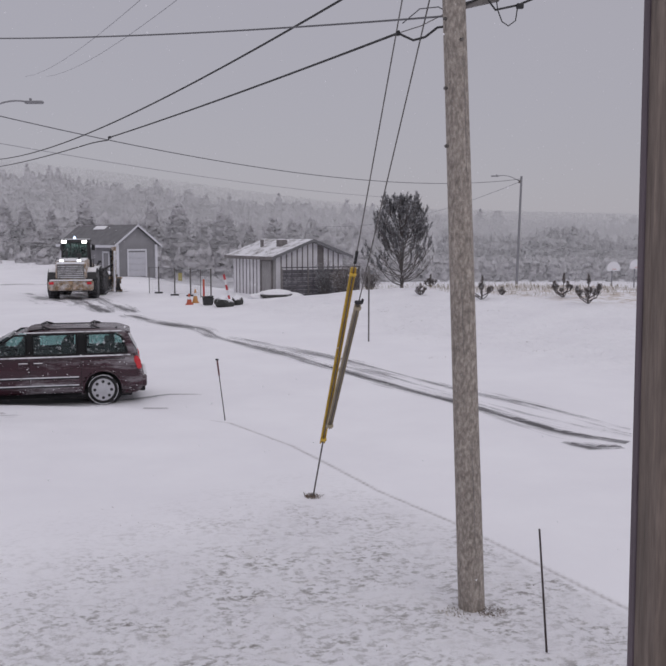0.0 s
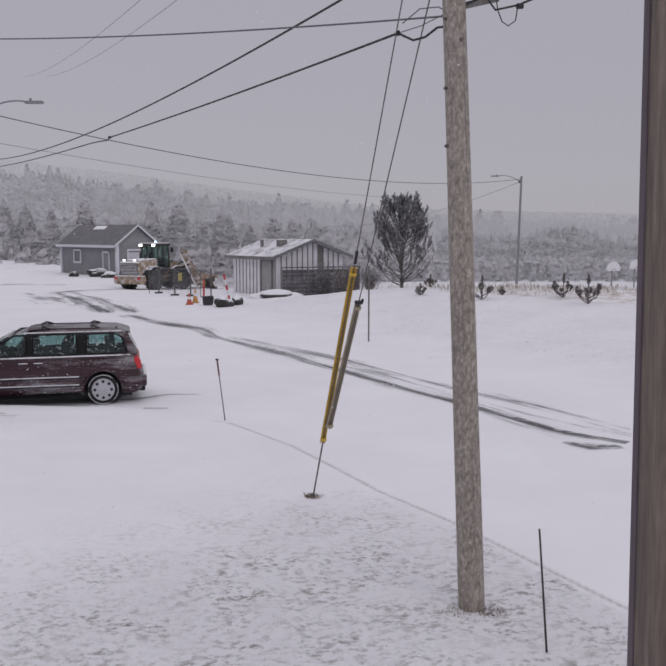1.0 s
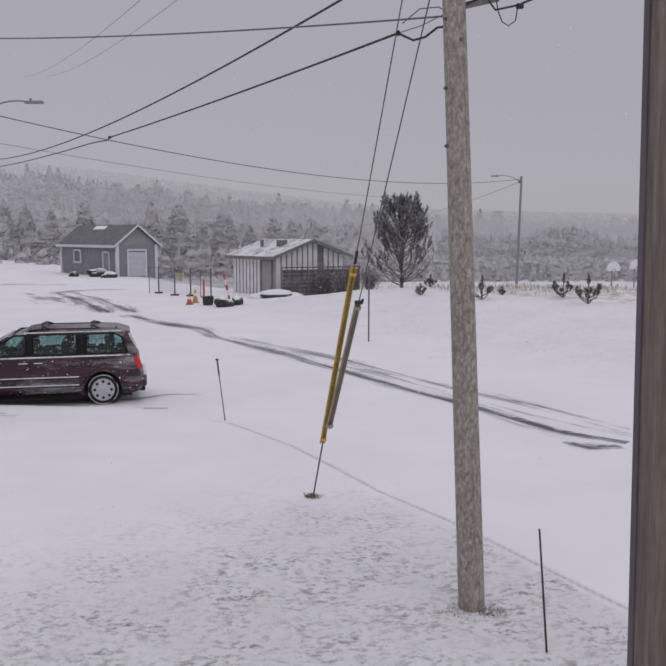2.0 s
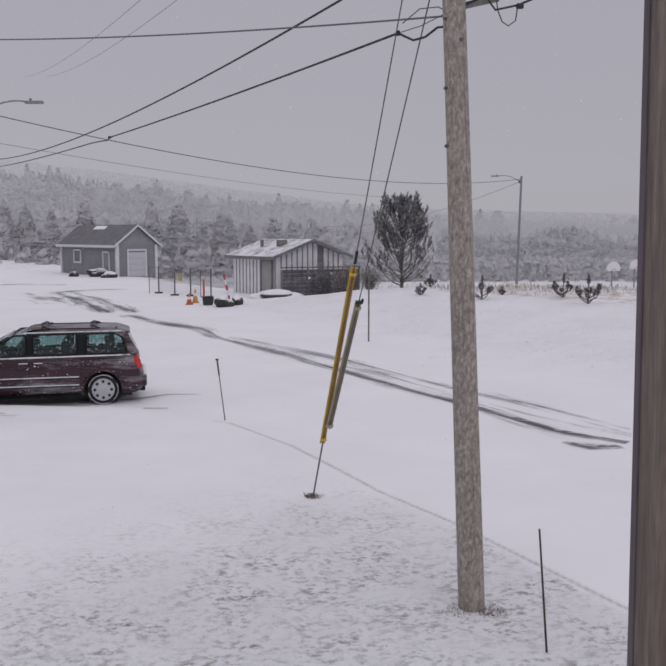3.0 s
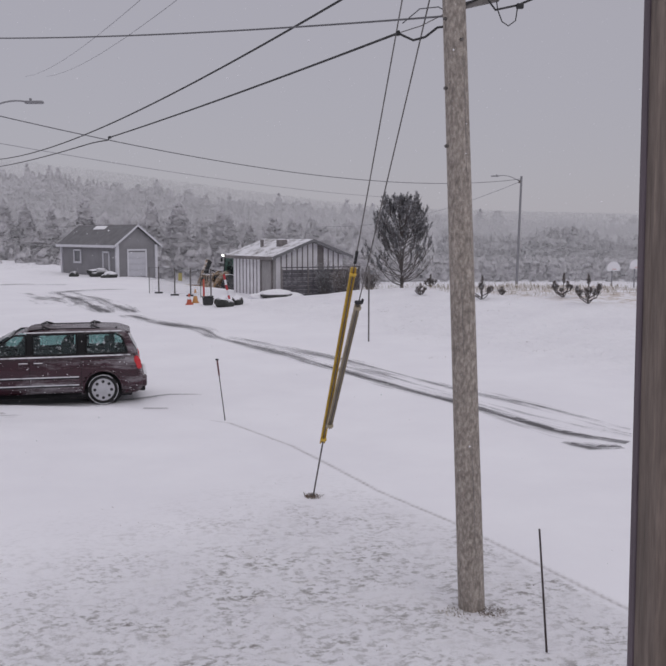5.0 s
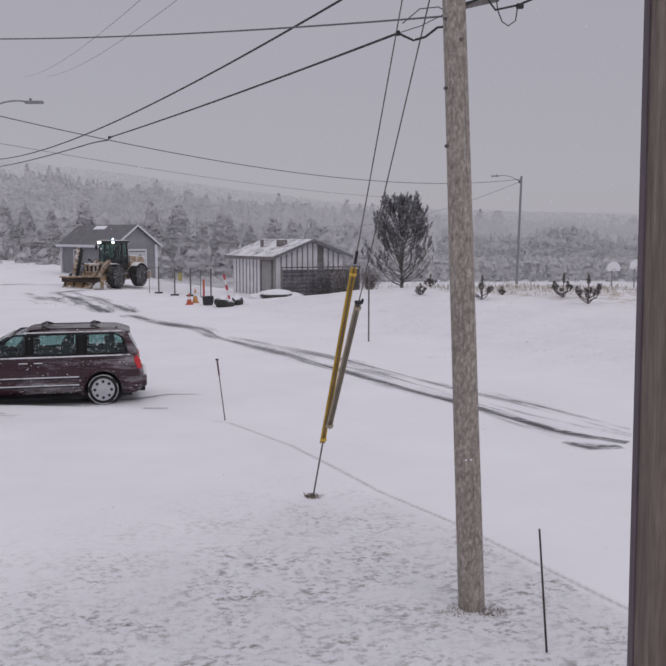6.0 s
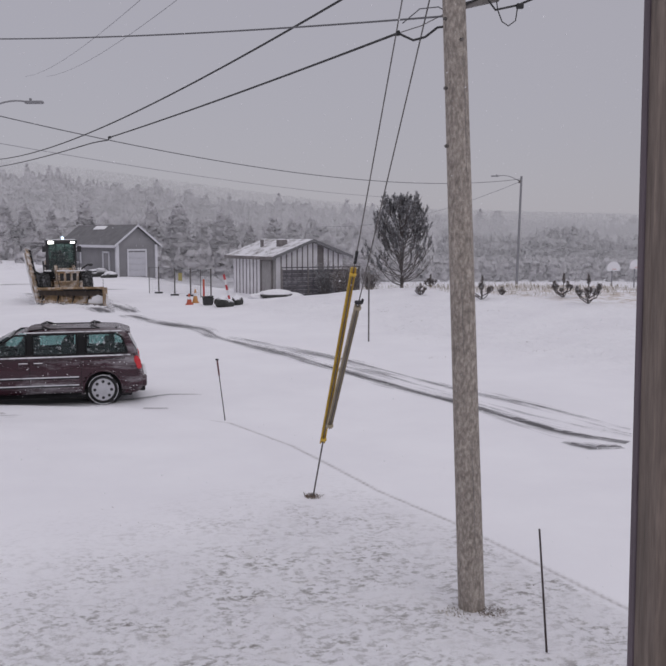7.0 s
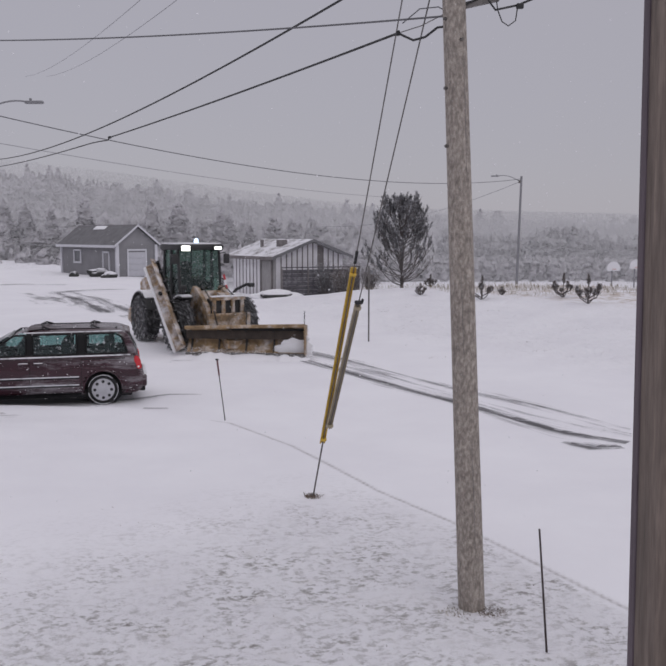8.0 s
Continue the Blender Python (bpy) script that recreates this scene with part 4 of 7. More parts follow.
def make_pole():
    t = thing("utility_pole", pose(1.44, POLE_Y, 0), "weathered grey wooden utility pole rising from the snowy lawn", "utility pole")
    b = nbm()
    n, ring = 28, []
    zs = [-0.3 + 0.35 * k for k in range(31)]
    for z in zs:
        r = 0.1375 - 0.0042 * z
        ring.append([b.verts.new((-0.0443 * z + r * (1 + 0.018 * noise.noise((math.cos(k * math.tau / n) * 2, math.sin(k * math.tau / n) * 2, z * 0.7))) * math.cos(k * math.tau / n),
                                  r * math.sin(k * math.tau / n), z)) for k in range(n)])
    for p, q in zip(ring, ring[1:]):
        for k in range(n):
            b.faces.new((p[k], p[(k + 1) % n], q[(k + 1) % n], q[k]))
    b.faces.new(ring[-1])
    part("shaft", b, M["pole_wood"], t)
    for a, z0, z1, w in ((-1.3, 0.6, 1.9, 0.0025), (-1.0, 4.4, 5.6, 0.0025), (-1.75, 2.6, 3.6, 0.0022)):     # long drying cracks
        b = nbm()
        k = 12
        p = []
        for i in range(k + 1):
            z = z0 + (z1 - z0) * i / k
            r = 0.1375 - 0.0042 * z + 0.001
            aa = a + 0.05 * noise.noise((z, a, 0))
            p.append((-0.0443 * z + r * math.cos(aa), r * math.sin(aa), z))
        sweep(b, p, [w * (0.3 + math.sin(math.pi * i / k)) for i in range(k + 1)], 5)
        part("crack", b, M["batten"], t)
    for z, a in ((5.95, -2.5), (5.75, -1.2), (5.3, -2.65), (4.75, -2.75)):
        b = nbm()
        r = 0.1375 - 0.0042 * z
        c = Vector((-0.0443 * z + r * math.cos(a), r * math.sin(a), z))
        d = Vector((math.cos(a), math.sin(a), 0))
        tube(b, c - d * 0.02, c + d * 0.03, 0.016, None, 6)
        part("bolt", b, M["steel"], t)
    # bracket and cable hardware on the far side
    b = nbm()
    box(b, (0.0, 0, 0), (0.34, 0.05, 0.06), pose(-0.0443 * 6.13 + 0.27, 0.02, 6.13, 0, -12, 0), bevel=0.008)
    part("bracket", b, M["steel"], t)
    b = nbm()
    lathe(b, [(0, 0.02), (0.02, 0.045), (0.05, 0.03), (0.08, 0.05), (0.12, 0.02)], 14, "z", pose(0.18, 0.0, 6.17))
    part("insulator", b, mat("insulator_green", (0.25, 0.5, 0.46), 0.25, vary=0.1), t, "pale green glass insulator")


make_pole()


def cable(name, pts, r, material, label, group="", n=7):
    b = nbm()
    sweep(b, pts, r, n)
    ob = part(name, b, material)
    return tagged(ob, label, "cable", group)


def hang(a, c, sag, n=40):
    a, c = Vector(a), Vector(c)
    return [a.lerp(c, k / n) - Vector((0, 0, 4 * sag * (k / n) * (1 - k / n))) for k in range(n + 1)]


P = pole_axis
LAMP_L = (-14.6, 38.0)
LAMP_R = (17.5, 86.0)
cable("power_cable", hang(P(6.7) + Vector((-0.1, 0, 0)), (LAMP_L[0], LAMP_L[1], 6.9), 0.60), 0.014, M["black_rubber"], "thick black overhead cable", "overhead cables")
CLAMP = Vector((0.66, 9.55, 5.92))
c2 = hang(CLAMP, (LAMP_L[0], LAMP_L[1], 6.5), 0.24)
c2.insert(15, c2[14].lerp(c2[15], 0.14) - Vector((0, 0, 0.045)))   # the cable drops a little behind its splice
c2.insert(16, c2[14].lerp(c2[16], 0.40) - Vector((0, 0, 0.04)))
c2[17].z -= 0.02
b = nbm()
box(b, (0, 0, 0), (0.13, 0.05, 0.05), pose(0, 0, 0, 0, 0, 118), bevel=0.012)
tagged(part("cable_splice", b, M["black_rubber"], None, m=pose(*c2[14])), "small dark splice on the black cable", "clamp")
cable("power_cable", c2, 0.013, M["black_rubber"], "thick black overhead cable with a drip loop at the pole", "overhead cables")
cable("drip_loop", [CLAMP, CLAMP + Vector((0.06, -0.05, -0.04)), CLAMP + Vector((0.14, -0.15, -0.10)), CLAMP + Vector((0.25, -0.25, -0.09)), CLAMP + Vector((0.36, -0.35, -0.02)), P(5.9) + Vector((-0.06, 0, 0))],
      0.012, M["black_rubber"], "slack black drip loop between cable clamp and pole")
cable("messenger_strand", [CLAMP, Vector((0.88, 9.4, 5.96)), P(6.02) + Vector((-0.08, 0, 0))], 0.005, M["steel"], "thin steel strand holding the cable clamp")
b = nbm()
box(b, (0, 0, 0), (0.035, 0.05, 0.05), bevel=0.008)
tagged(part("cable_clamp", b, M["black_rubber"], None, m=pose(*CLAMP)), "small dark cable clamp on the black cable", "clamp")
# the line to a neighbour's roof, swaying a little in the wind
SWAY = P(5.99) + Vector((-0.1, 0, 0))
b = nbm()
sweep(b, [p - SWAY for p in hang(SWAY, (-14.0, 22.0, 8.85), 0.30)], 0.010, 7)
sway_line = tagged(part("service_line", b, M["wire_far"], None, m=Matrix.Translation(SWAY)), "grey overhead line swaying slightly in the wind", "cable", "overhead cables")
cable("tie_loop", [SWAY + Vector((-0.38, 0.3, 0.0)), SWAY + Vector((-0.22, 0.17, 0.11)), SWAY + Vector((-0.05, 0.05, 0.10)), SWAY + Vector((0.05, 0, 0.03))], 0.006, M["wire_far"], "thin loop of wire tied at the pole")
cable("street_cable", hang((LAMP_L[0], LAMP_L[1], 8.9), (LAMP_R[0], LAMP_R[1], 8.95), 1.40, 60), 0.022, M["wire_far"], "dark street lighting cable strung between lamp poles", "overhead cables")
cable("street_cable", hang((LAMP_R[0], LAMP_R[1], 8.75), (-1.5, 125.0, 4.9), 1.3, 50), 0.022, M["wire_pale"], "pale overhead cable leading into the distance", "overhead cables")
cable("street_cable", hang((-24.0, 62.0, 10.2), (9.0, 132.0, 9.0), 0.6, 50), 0.022, M["wire_pale"], "pale overhead cable leading into the distance", "overhead cables")
for dx in (0.0, 0.85):                           # thin pale lines high over the street
    cable("high_line", hang((-4.49 + dx, 22.0, 9.3), (-19.7 + dx * 1.6, 60.0, 13.9), 0.35, 40), 0.008, M["wire_pale"], "thin pale high line", "overhead cables")
cable("hardware_cable", [P(6.10) + Vector((0.1, -0.02, 0.0)), P(6.13) + Vector((0.30, 0, 0.05)), P(6.08) + Vector((0.40, 0, -0.03)), P(6.1) + Vector((0.62, 0.02, 0.0)), P(6.14) + Vector((0.86, 0.05, 0.06)), P(6.3) + Vector((1.6, 0.3, 0.2))],
      0.011, M["black_rubber"], "black cable leaving the pole's bracket")
cable("hardware_loop", [P(6.25) + Vector((0.40, 0, 0.0)), P(6.05) + Vector((0.42, 0, 0.0)), P(5.95) + Vector((0.46, 0, -0.01)), P(5.9) + Vector((0.52, 0, 0.0)), P(5.95) + Vector((0.59, 0, 0.0)), P(6.1) + Vector((0.62, 0.02, 0.0))],
      0.006, M["black_rubber"], "thin drooping loop of black wire")
b = nbm()
box(b, (0, 0, 0), (0.07, 0.05, 0.05), bevel=0.01)
tagged(part("cable_clamp", b, M["black_rubber"], None, m=pose(*(P(6.09) + Vector((0.64, 0.02, 0.0))))), "small dark cable clamp near the bracket", "clamp")

ANCHOR = Vector((-0.30, 13.18, 0.0))
G1, G2 = P(8.4), P(7.0)


def guy(top, u0, u1, material, label, r, low):
    t = thing("guy_wire", Matrix.Translation(ANCHOR), "steel guy wire from the pole to a ground anchor", "guy wire", "guys of the pole")
    d = top - ANCHOR
    b = nbm()
    tube(b, d * low, d, 0.0075, None, 6)
    part("strand", b, M["steel"], t)
    b = nbm()
    a, c = d * u0, d * u1
    m = Matrix.Translation(a) @ d.to_track_quat("Z", "Y").to_matrix().to_4x4()
    ln = (c - a).length
    prof = [(-r, 0.3 * r), (-0.75 * r, 0.85 * r), (0, r), (0.75 * r, 0.85 * r), (r, 0.3 * r), (r * 0.7, 0.0), (0.55 * r, 0.5 * r), (0, 0.68 * r), (-0.55 * r, 0.5 * r), (-r * 0.7, 0.0)]
    slab(b, prof, 0, ln, "z", m)
    part("guard", b, material, t, label)
    b = nbm()
    for q in (0.03, 0.97):
        lathe(b, [(ln * q - 0.015, r * 0.7), (ln * q - 0.012, r * 1.08), (ln * q + 0.012, r * 1.08), (ln * q + 0.015, r * 0.7)], 14, "z", m)
    part("clip", b, material, t)
    return t, d


def on_guy(top, py):
    """Share of the way from the anchor to the pole at which the guy stands at a given height line."""
    lo, hi = 0.0, 1.0
    th = radians(6.2)
    for _ in range(40):
        u = (lo + hi) / 2
        q = ANCHOR.lerp(top, u)
        d = q.y * math.cos(th) - (q.z - 3.9) * math.sin(th)
        v = q.y * math.sin(th) + (q.z - 3.9) * math.cos(th)
        if 784 - 2154 * v / d > py:
            lo = u
        else:
            hi = u
    return u


g1, d1 = guy(G1, on_guy(G1, 1045), on_guy(G1, 632), M["guard_yellow"], "bright yellow plastic guy guard", 0.042, 0.02)
g2, d2 = guy(G2, on_guy(G2, 1010), on_guy(G2, 715), M["guard_grey"], "greyish back of a plastic guy guard", 0.045, on_guy(G2, 1010))
b = nbm()
u = on_guy(G2, 712)
m = Matrix.Translation(d2 * u) @ d2.to_track_quat("Z", "Y").to_matrix().to_4x4()
box(b, (0, 0, 0), (0.10, 0.05, 0.035), m, bevel=0.008)
box(b, (0.045, 0, 0.02), (0.025, 0.03, 0.06), m, bevel=0.006)
part("clamp", b, M["black_rubber"], g2, "black wire clamp")
b = nbm()
u = on_guy(G1, 606)
m = Matrix.Translation(d1 * u) @ d1.to_track_quat("Z", "Y").to_matrix().to_4x4()
box(b, (0, 0, 0), (0.035, 0.03, 0.18), m, bevel=0.008)
part("clamp", b, M["black_rubber"], g1, "black wire clamp")
b = nbm()
tube(b, d1 * -0.02, d1 * on_guy(G1, 1040), 0.012, None, 10)
part("anchor_rod", b, M["steel"], g1, "bare steel anchor rod")
b = nbm()
lathe(b, [(0, 0.02), (0.01, 0.04), (0.03, 0.04), (0.05, 0.02)], 12, "z", pose(0.0, 0, 0.03))
part("eye_nut", b, M["steel"], g1)


def tufts(name, cx, cy, n, rad, hgt, material, label, seed, sx=1.0, lean=0.5):
    """Loose dead blades poking out of the snow."""
    r = random.Random(seed)
    V, F = [], []
    for _ in range(n):
        a, q = r.random() * 6.28, rad * math.sqrt(r.random())
        x, y = cx + q * math.cos(a) * sx, cy + q * math.sin(a)
        z = floor_z(x, y) - 0.01
        h = hgt * r.uniform(0.4, 1.1)
        b2 = r.random() * 6.28
        w = 0.004 + 0.012 * hgt
        tx, ty = x + h * lean * math.cos(b2), y + h * lean * math.sin(b2)
        i = len(V)
        V += [(x - w * math.sin(b2), y + w * math.cos(b2), z), (x + w * math.sin(b2), y - w * math.cos(b2), z), ((x + tx) / 2 + w * 0.6, (y + ty) / 2, z + h * 0.7), (tx, ty, z + h)]
        F += [(i, i + 1, i + 2), (i, i + 2, i + 3)]
    me = bpy.data.meshes.new(name)
    me.from_pydata(V, [], F)
    me.materials.append(material)
    return tagged(new(name, me), label, "grass", kind="stuff")


tufts("dead_grass", 1.44, 9.02, 150, 0.22, 0.032, M["grass_dark"], "dead grass and bare earth round the pole's foot", 2, 1.5, 0.9)
tufts("dead_grass", -0.30, 13.12, 140, 0.11, 0.06, M["grass_dark"], "dead grass round the guy anchor", 3, 1.2, 0.8)
tufts("dead_grass", 1.62, 8.99, 190, 0.10, 0.036, M["grass_dark"], "dark dead grass and earth at the pole's foot", 12, 1.6, 1.2)
tufts("dead_grass", 1.24, 8.98, 90, 0.12, 0.03, M["grass_dry"], "straw-coloured dead grass at the pole's foot", 13, 1.4, 1.2)


def stake(x, y, h, dx, dy, label, cap):
    t = thing("snow_stake", pose(x, y, floor_z(x, y) - 0.05), label, "snow stake", "driveway stakes")
    b = nbm()
    tube(b, (0, 0, 0), (dx, dy, h), 0.011, 0.009, 8)
    part("rod", b, M["stake"], t)
    if cap:
        b = nbm()
        u = Vector((dx, dy, h))
        tube(b, u * 0.74, u * 0.97, 0.018, 0.018, 8)
        part("sleeve", b, M["stake_red"], t, "dark red reflective sleeve")
        b = nbm()
        box(b, tuple(u * 0.985), (0.07, 0.03, 0.03), pose(0, 0, 0), bevel=0.008)
        part("cap", b, M["black_rubber"], t)


stake(-2.26, 18.9, 1.36, -0.16, 0.0, "thin dark driveway stake with a red sleeve", True)
stake(1.98, 8.09, 1.23, -0.10, 0.0, "thin dark driveway stake", False)


def make_signpost():
    t = thing("sign_post", pose(1.29, 32.9, floor_z(1.29, 32.9) - 0.1), "thin steel street sign post with its sign seen edge-on", "sign post")
    b = nbm()
    box(b, (0, 0, 1.42), (0.055, 0.045, 2.85), bevel=0.008)
    part("post", b, M["steel"], t)
    b = nbm()
    box(b, (0.08, 0.05, 2.62), (0.2, 0.02, 0.14), pose(0, 0, 0, 0, 0, 25), bevel=0.01)
    part("sign", b, M["galv"], t, "small grey sign plate")


make_signpost()


def make_porch_post():
    t = thing("porch_post", pose(0.466, 1.06, 0, 0, -0.55, 0), "dark brown weathered wooden porch post close by", "porch post")
    b = nbm()
    prof = [(-0.045, 0.0), (-0.042, -0.008), (-0.034, -0.013), (-0.006, -0.0135), (-0.003, -0.0115), (0.001, -0.0135), (0.10, -0.014), (0.10, 0.09), (-0.045, 0.09)]
    slab(b, prof, 0.0, 5.6, "z")
    part("shaft", b, M["post_wood"], t)
    # strip added with the edge's soft-focus purple fringe in its colour
    b = nbm()
    box(b, (-0.0435, 0.081, 2.8), (0.008, 0.022, 5.59), bevel=0.003)
    part("edge_strip", b, M["post_edge"], t, "edge strip darkened for the post's soft-focus fringe")
    b = nbm()
    box(b, (0.03, 0.04, 0.1), (0.2, 0.17, 0.2), bevel=0.012)
    part("foot", b, M["post_wood"], t)


make_porch_post()


# ---- street lamps, hoops ----
def street_lamp(x, y, dirx, label):
    z = floor_z(x, y) if y < 60 else -3.3
    t = thing("street_lamp", pose(x, y, z), label, "street lamp", "street lamps")
    top = 9.2 - z
    b = nbm()
    tube(b, (-0.3 if dirx < 0 else 0.0, 0, 0), (0.0, 0, top), 0.14, 0.10, 14)
    part("pole", b, M["street_steel"], t)
    b = nbm()
    pts = []
    for k in range(11):
        u = k / 10
        pts.append((dirx * 2.15 * u, 0, top - 0.55 + 0.62 * math.sin(u * math.pi * 0.62)))
    sweep(b, pts, 0.035, 8)
    part("arm", b, M["street_steel"], t)
    e = pts[-1]
    b = nbm()
    box(b, (e[0] + dirx * 0.3, 0, e[2] - 0.02), (0.75, 0.24, 0.12), bevel=0.04)
    h = part("lamp_head", b, M["street_steel"], t)
    b = nbm()
    tube(b, (e[0] + dirx * 0.15, 0, e[2] + 0.04), (e[0] + dirx * 0.15, 0, e[2] + 0.14), 0.05, None, 10)
    part("photocell", b, M["street_steel"], h)
    b = nbm()
    box(b, (dirx * 0.16, 0, top - 0.5), (0.22, 0.14, 0.28), bevel=0.02)
    part("bracket", b, M["steel"], t)


street_lamp(LAMP_L[0], LAMP_L[1], 1, "steel street lamp with a curved arm over the driveway")
street_lamp(LAMP_R[0], LAMP_R[1], -1, "steel street lamp with a curved arm beyond the snow bank")


def hoop(x, y, ztop):
    z = -3.3
    t = thing("basketball_hoop", pose(x, y, z), "basketball hoop with a white fan-shaped backboard", "basketball hoop", "hoops of the court")
    b = nbm()
    tube(b, (0, 0.5, 0), (0, 0.5, ztop - z - 0.3), 0.07, None, 10)
    tube(b, (0, 0.5, ztop - z - 0.4), (0, 0, ztop - z - 0.5), 0.05, None, 8)
    part("post", b, M["street_steel"], t)
    b = nbm()
    w, zz = 0.68, ztop - z
    poly = [(-w, zz - 0.98), (w, zz - 0.98)] + [(w * math.cos(a), zz - 0.62 + 0.62 * math.sin(a)) for a in [math.pi * k / 14 for k in range(15)]]
    slab(b, poly, -0.03, 0.03, "y")
    part("backboard", b, M["white"], t)
    b = nbm()
    sweep(b, [(0.23 * math.cos(a), -0.32 + 0.23 * math.sin(a), zz - 0.8) for a in [math.tau * k / 16 for k in range(17)]], 0.015, 6)
    part("rim", b, M["orange"], t)


hoop(30.0, 98.0, 0.93)
hoop(32.6, 98.6, 1.1)


# ---- trees and bushes near by ----
def needles(rng, centers, n, ln, wd, up=0.5):
    """Many small needle blades round given points."""
    V, F = [], []
    for c, d, sz in centers:
        for _ in range(n):
            q = Vector((rng.gauss(0, 1), rng.gauss(0, 1), rng.gauss(0, 1))).normalized()
            q = (q + Vector(d) * up).normalized()
            s = Vector((rng.gauss(0, 1), rng.gauss(0, 1), rng.gauss(0, 1))).cross(q).normalized()
            o = Vector(c) + Vector((rng.uniform(-1, 1), rng.uniform(-1, 1), rng.uniform(-1, 1))) * sz * 0.45
            l = ln * sz * rng.uniform(0.6, 1.2)
            i = len(V)
            V += [tuple(o - s * wd * sz), tuple(o + s * wd * sz), tuple(o + q * l)]
            F.append((i, i + 1, i + 2))
    return V, F


def crown(name, parent, V, F, material):
    me = bpy.data.meshes.new(name)
    me.from_pydata(V, [], F)
    me.materials.append(material)
    ob = new(name, me)
    ob.parent = parent
    return ob


def tuft(rng, V, F, a, c, w, ln, n):
    """A spike of needles round the shoot from a to c."""
    a, c = Vector(a), Vector(c)
    ax = (c - a).normalized()
    for _ in range(n):
        u = rng.random()
        o = a.lerp(c, u)
        q = Vector((rng.gauss(0, 1), rng.gauss(0, 1), rng.gauss(0, 1)))
        q = (q - ax * q.dot(ax)).normalized()
        d = (q * 1.0 + ax * rng.uniform(0.5, 1.4)).normalized()
        s = d.cross(Vector((rng.gauss(0, 1), rng.gauss(0, 1), rng.gauss(0, 1)))).normalized()
        l = ln * rng.uniform(0.7, 1.15) * (1 - 0.45 * u)
        i = len(V)
        V += [tuple(o - s * w), tuple(o + s * w), tuple(o + d * l)]
        F.append((i, i + 1, i + 2))


def make_pine():
    x, y = 4.05, 54.0
    r = random.Random(11)
    t = thing("pine_tree", pose(x, y, floor_z(x, y) - 0.15), "dark bushy pine with bare snowy lower branches on the bank", "tree")
    b = nbm()
    pts = [(0.0, 0, 0), (0.02, 0, 0.6), (-0.05, 0.05, 1.4), (0.06, 0, 2.4), (0.0, -0.05, 3.6), (0.05, 0, 4.9)]
    sweep(b, pts, [0.17, 0.14, 0.115, 0.09, 0.06, 0.02], 10)
    part("trunk", b, M["bark"], t)
    V, F = [], []

    def limb(z0, end, bow, rad, shoots, bare=0.0):
        P0 = Vector((0.02, 0, z0))
        e = Vector(end)
        bp = []
        for k in range(6):
            u = k / 5
            p = P0.lerp(e, u)
            p.z -= bow * math.sin(math.pi * u)
            bp.append(p + Vector((r.uniform(-1, 1), r.uniform(-1, 1), r.uniform(-1, 1))) * 0.05 * u)
        b = nbm()
        sweep(b, bp, [rad, rad * 0.8, rad * 0.62, rad * 0.45, rad * 0.3, rad * 0.15], 6)
        for k in range(shoots):
            u = 0.58 + 0.42 * (k + 1) / shoots
            q = min(4, int(u * 5))
            s = bp[q].lerp(bp[min(5, q + 1)], min(1, u * 5 - q))
            a = r.random() * 6.28
            d = Vector((0.4 * math.cos(a), 0.4 * math.sin(a), r.uniform(0.8, 1.2))).normalized()
            f = s + d * r.uniform(0.22, 0.42)
            sweep(b, [s, s.lerp(f, 0.5), f], [0.013, 0.010, 0.006], 5)
            if r.random() >= bare:
                tuft(r, V, F, s.lerp(f, 0.25), f + d * 0.10, 0.020, 0.22, 34)
        part("limb", b, M["bark"], t)

    for k in range(120):                         # the crown: limbs that end on an uneven, flat-topped dome
        u = (k + 0.5) / 120
        z1 = 1.75 + 3.55 * u ** 0.8
        a = k * 2.399 + r.uniform(-0.3, 0.3)
        wide = 1.76 * max(0.06, 1 - max(0, (z1 - 3.5) / 2.05) ** 2) ** 0.36 * (0.82 + 0.18 * sm(2.0, 3.2, z1))
        rad = wide * (r.uniform(0.80, 1.02) if r.random() < 0.82 else r.uniform(0.4, 0.75)) * (1 + 0.16 * noise.noise((math.cos(a) * 1.6, math.sin(a) * 1.6, z1 * 1.3)))
        e = (rad * math.cos(a), rad * math.sin(a), z1 + r.uniform(-0.1, 0.15))
        limb(max(0.5, z1 - 0.55 - rad * r.uniform(0.4, 0.85)), e, 0.12 * rad, 0.024, 7, 0.34 + 0.5 * sm(3.2, 2.0, z1))
    for k in range(11):
        a, rad = k * 2.399, 0.12 + 0.8 * k / 11
        limb(3.2, (rad * math.cos(a), rad * math.sin(a), 5.35 - 0.35 * rad + r.uniform(-0.15, 0.1)), 0.02, 0.035, 8, 0.0)
    for q in ((0.55, (1.95, 0.2, 2.1), 0.45, 0.055, 7, 0.95), (0.7, (1.75, -0.5, 1.75), 0.30, 0.04, 6, 0.9), (1.2, (1.85, 0.4, 2.6), 0.3, 0.04, 6, 0.75), (0.35, (-1.5, -0.2, 1.7), 0.35, 0.05, 6, 0.5),
              (0.9, (-2.35, 0.1, 2.15), 0.25, 0.045, 8, 0.1), (0.8, (-2.0, -0.5, 1.75), 0.2, 0.045, 8, 0.15), (1.1, (-2.1, 0.4, 2.5), 0.25, 0.04, 7, 0.2), (0.5, (-1.0, -1.0, 1.6), 0.3, 0.045, 5, 0.7),
              (0.6, (0.8, -1.1, 1.9), 0.3, 0.045, 5, 0.8), (0.3, (-0.55, 0.3, 0.45), -0.05, 0.07, 3, 1.0), (0.7, (1.4, -0.9, 2.3), 0.3, 0.04, 6, 0.8)):
        limb(*q)
    crown("crown", t, V, F, M["needle"])


make_pine()


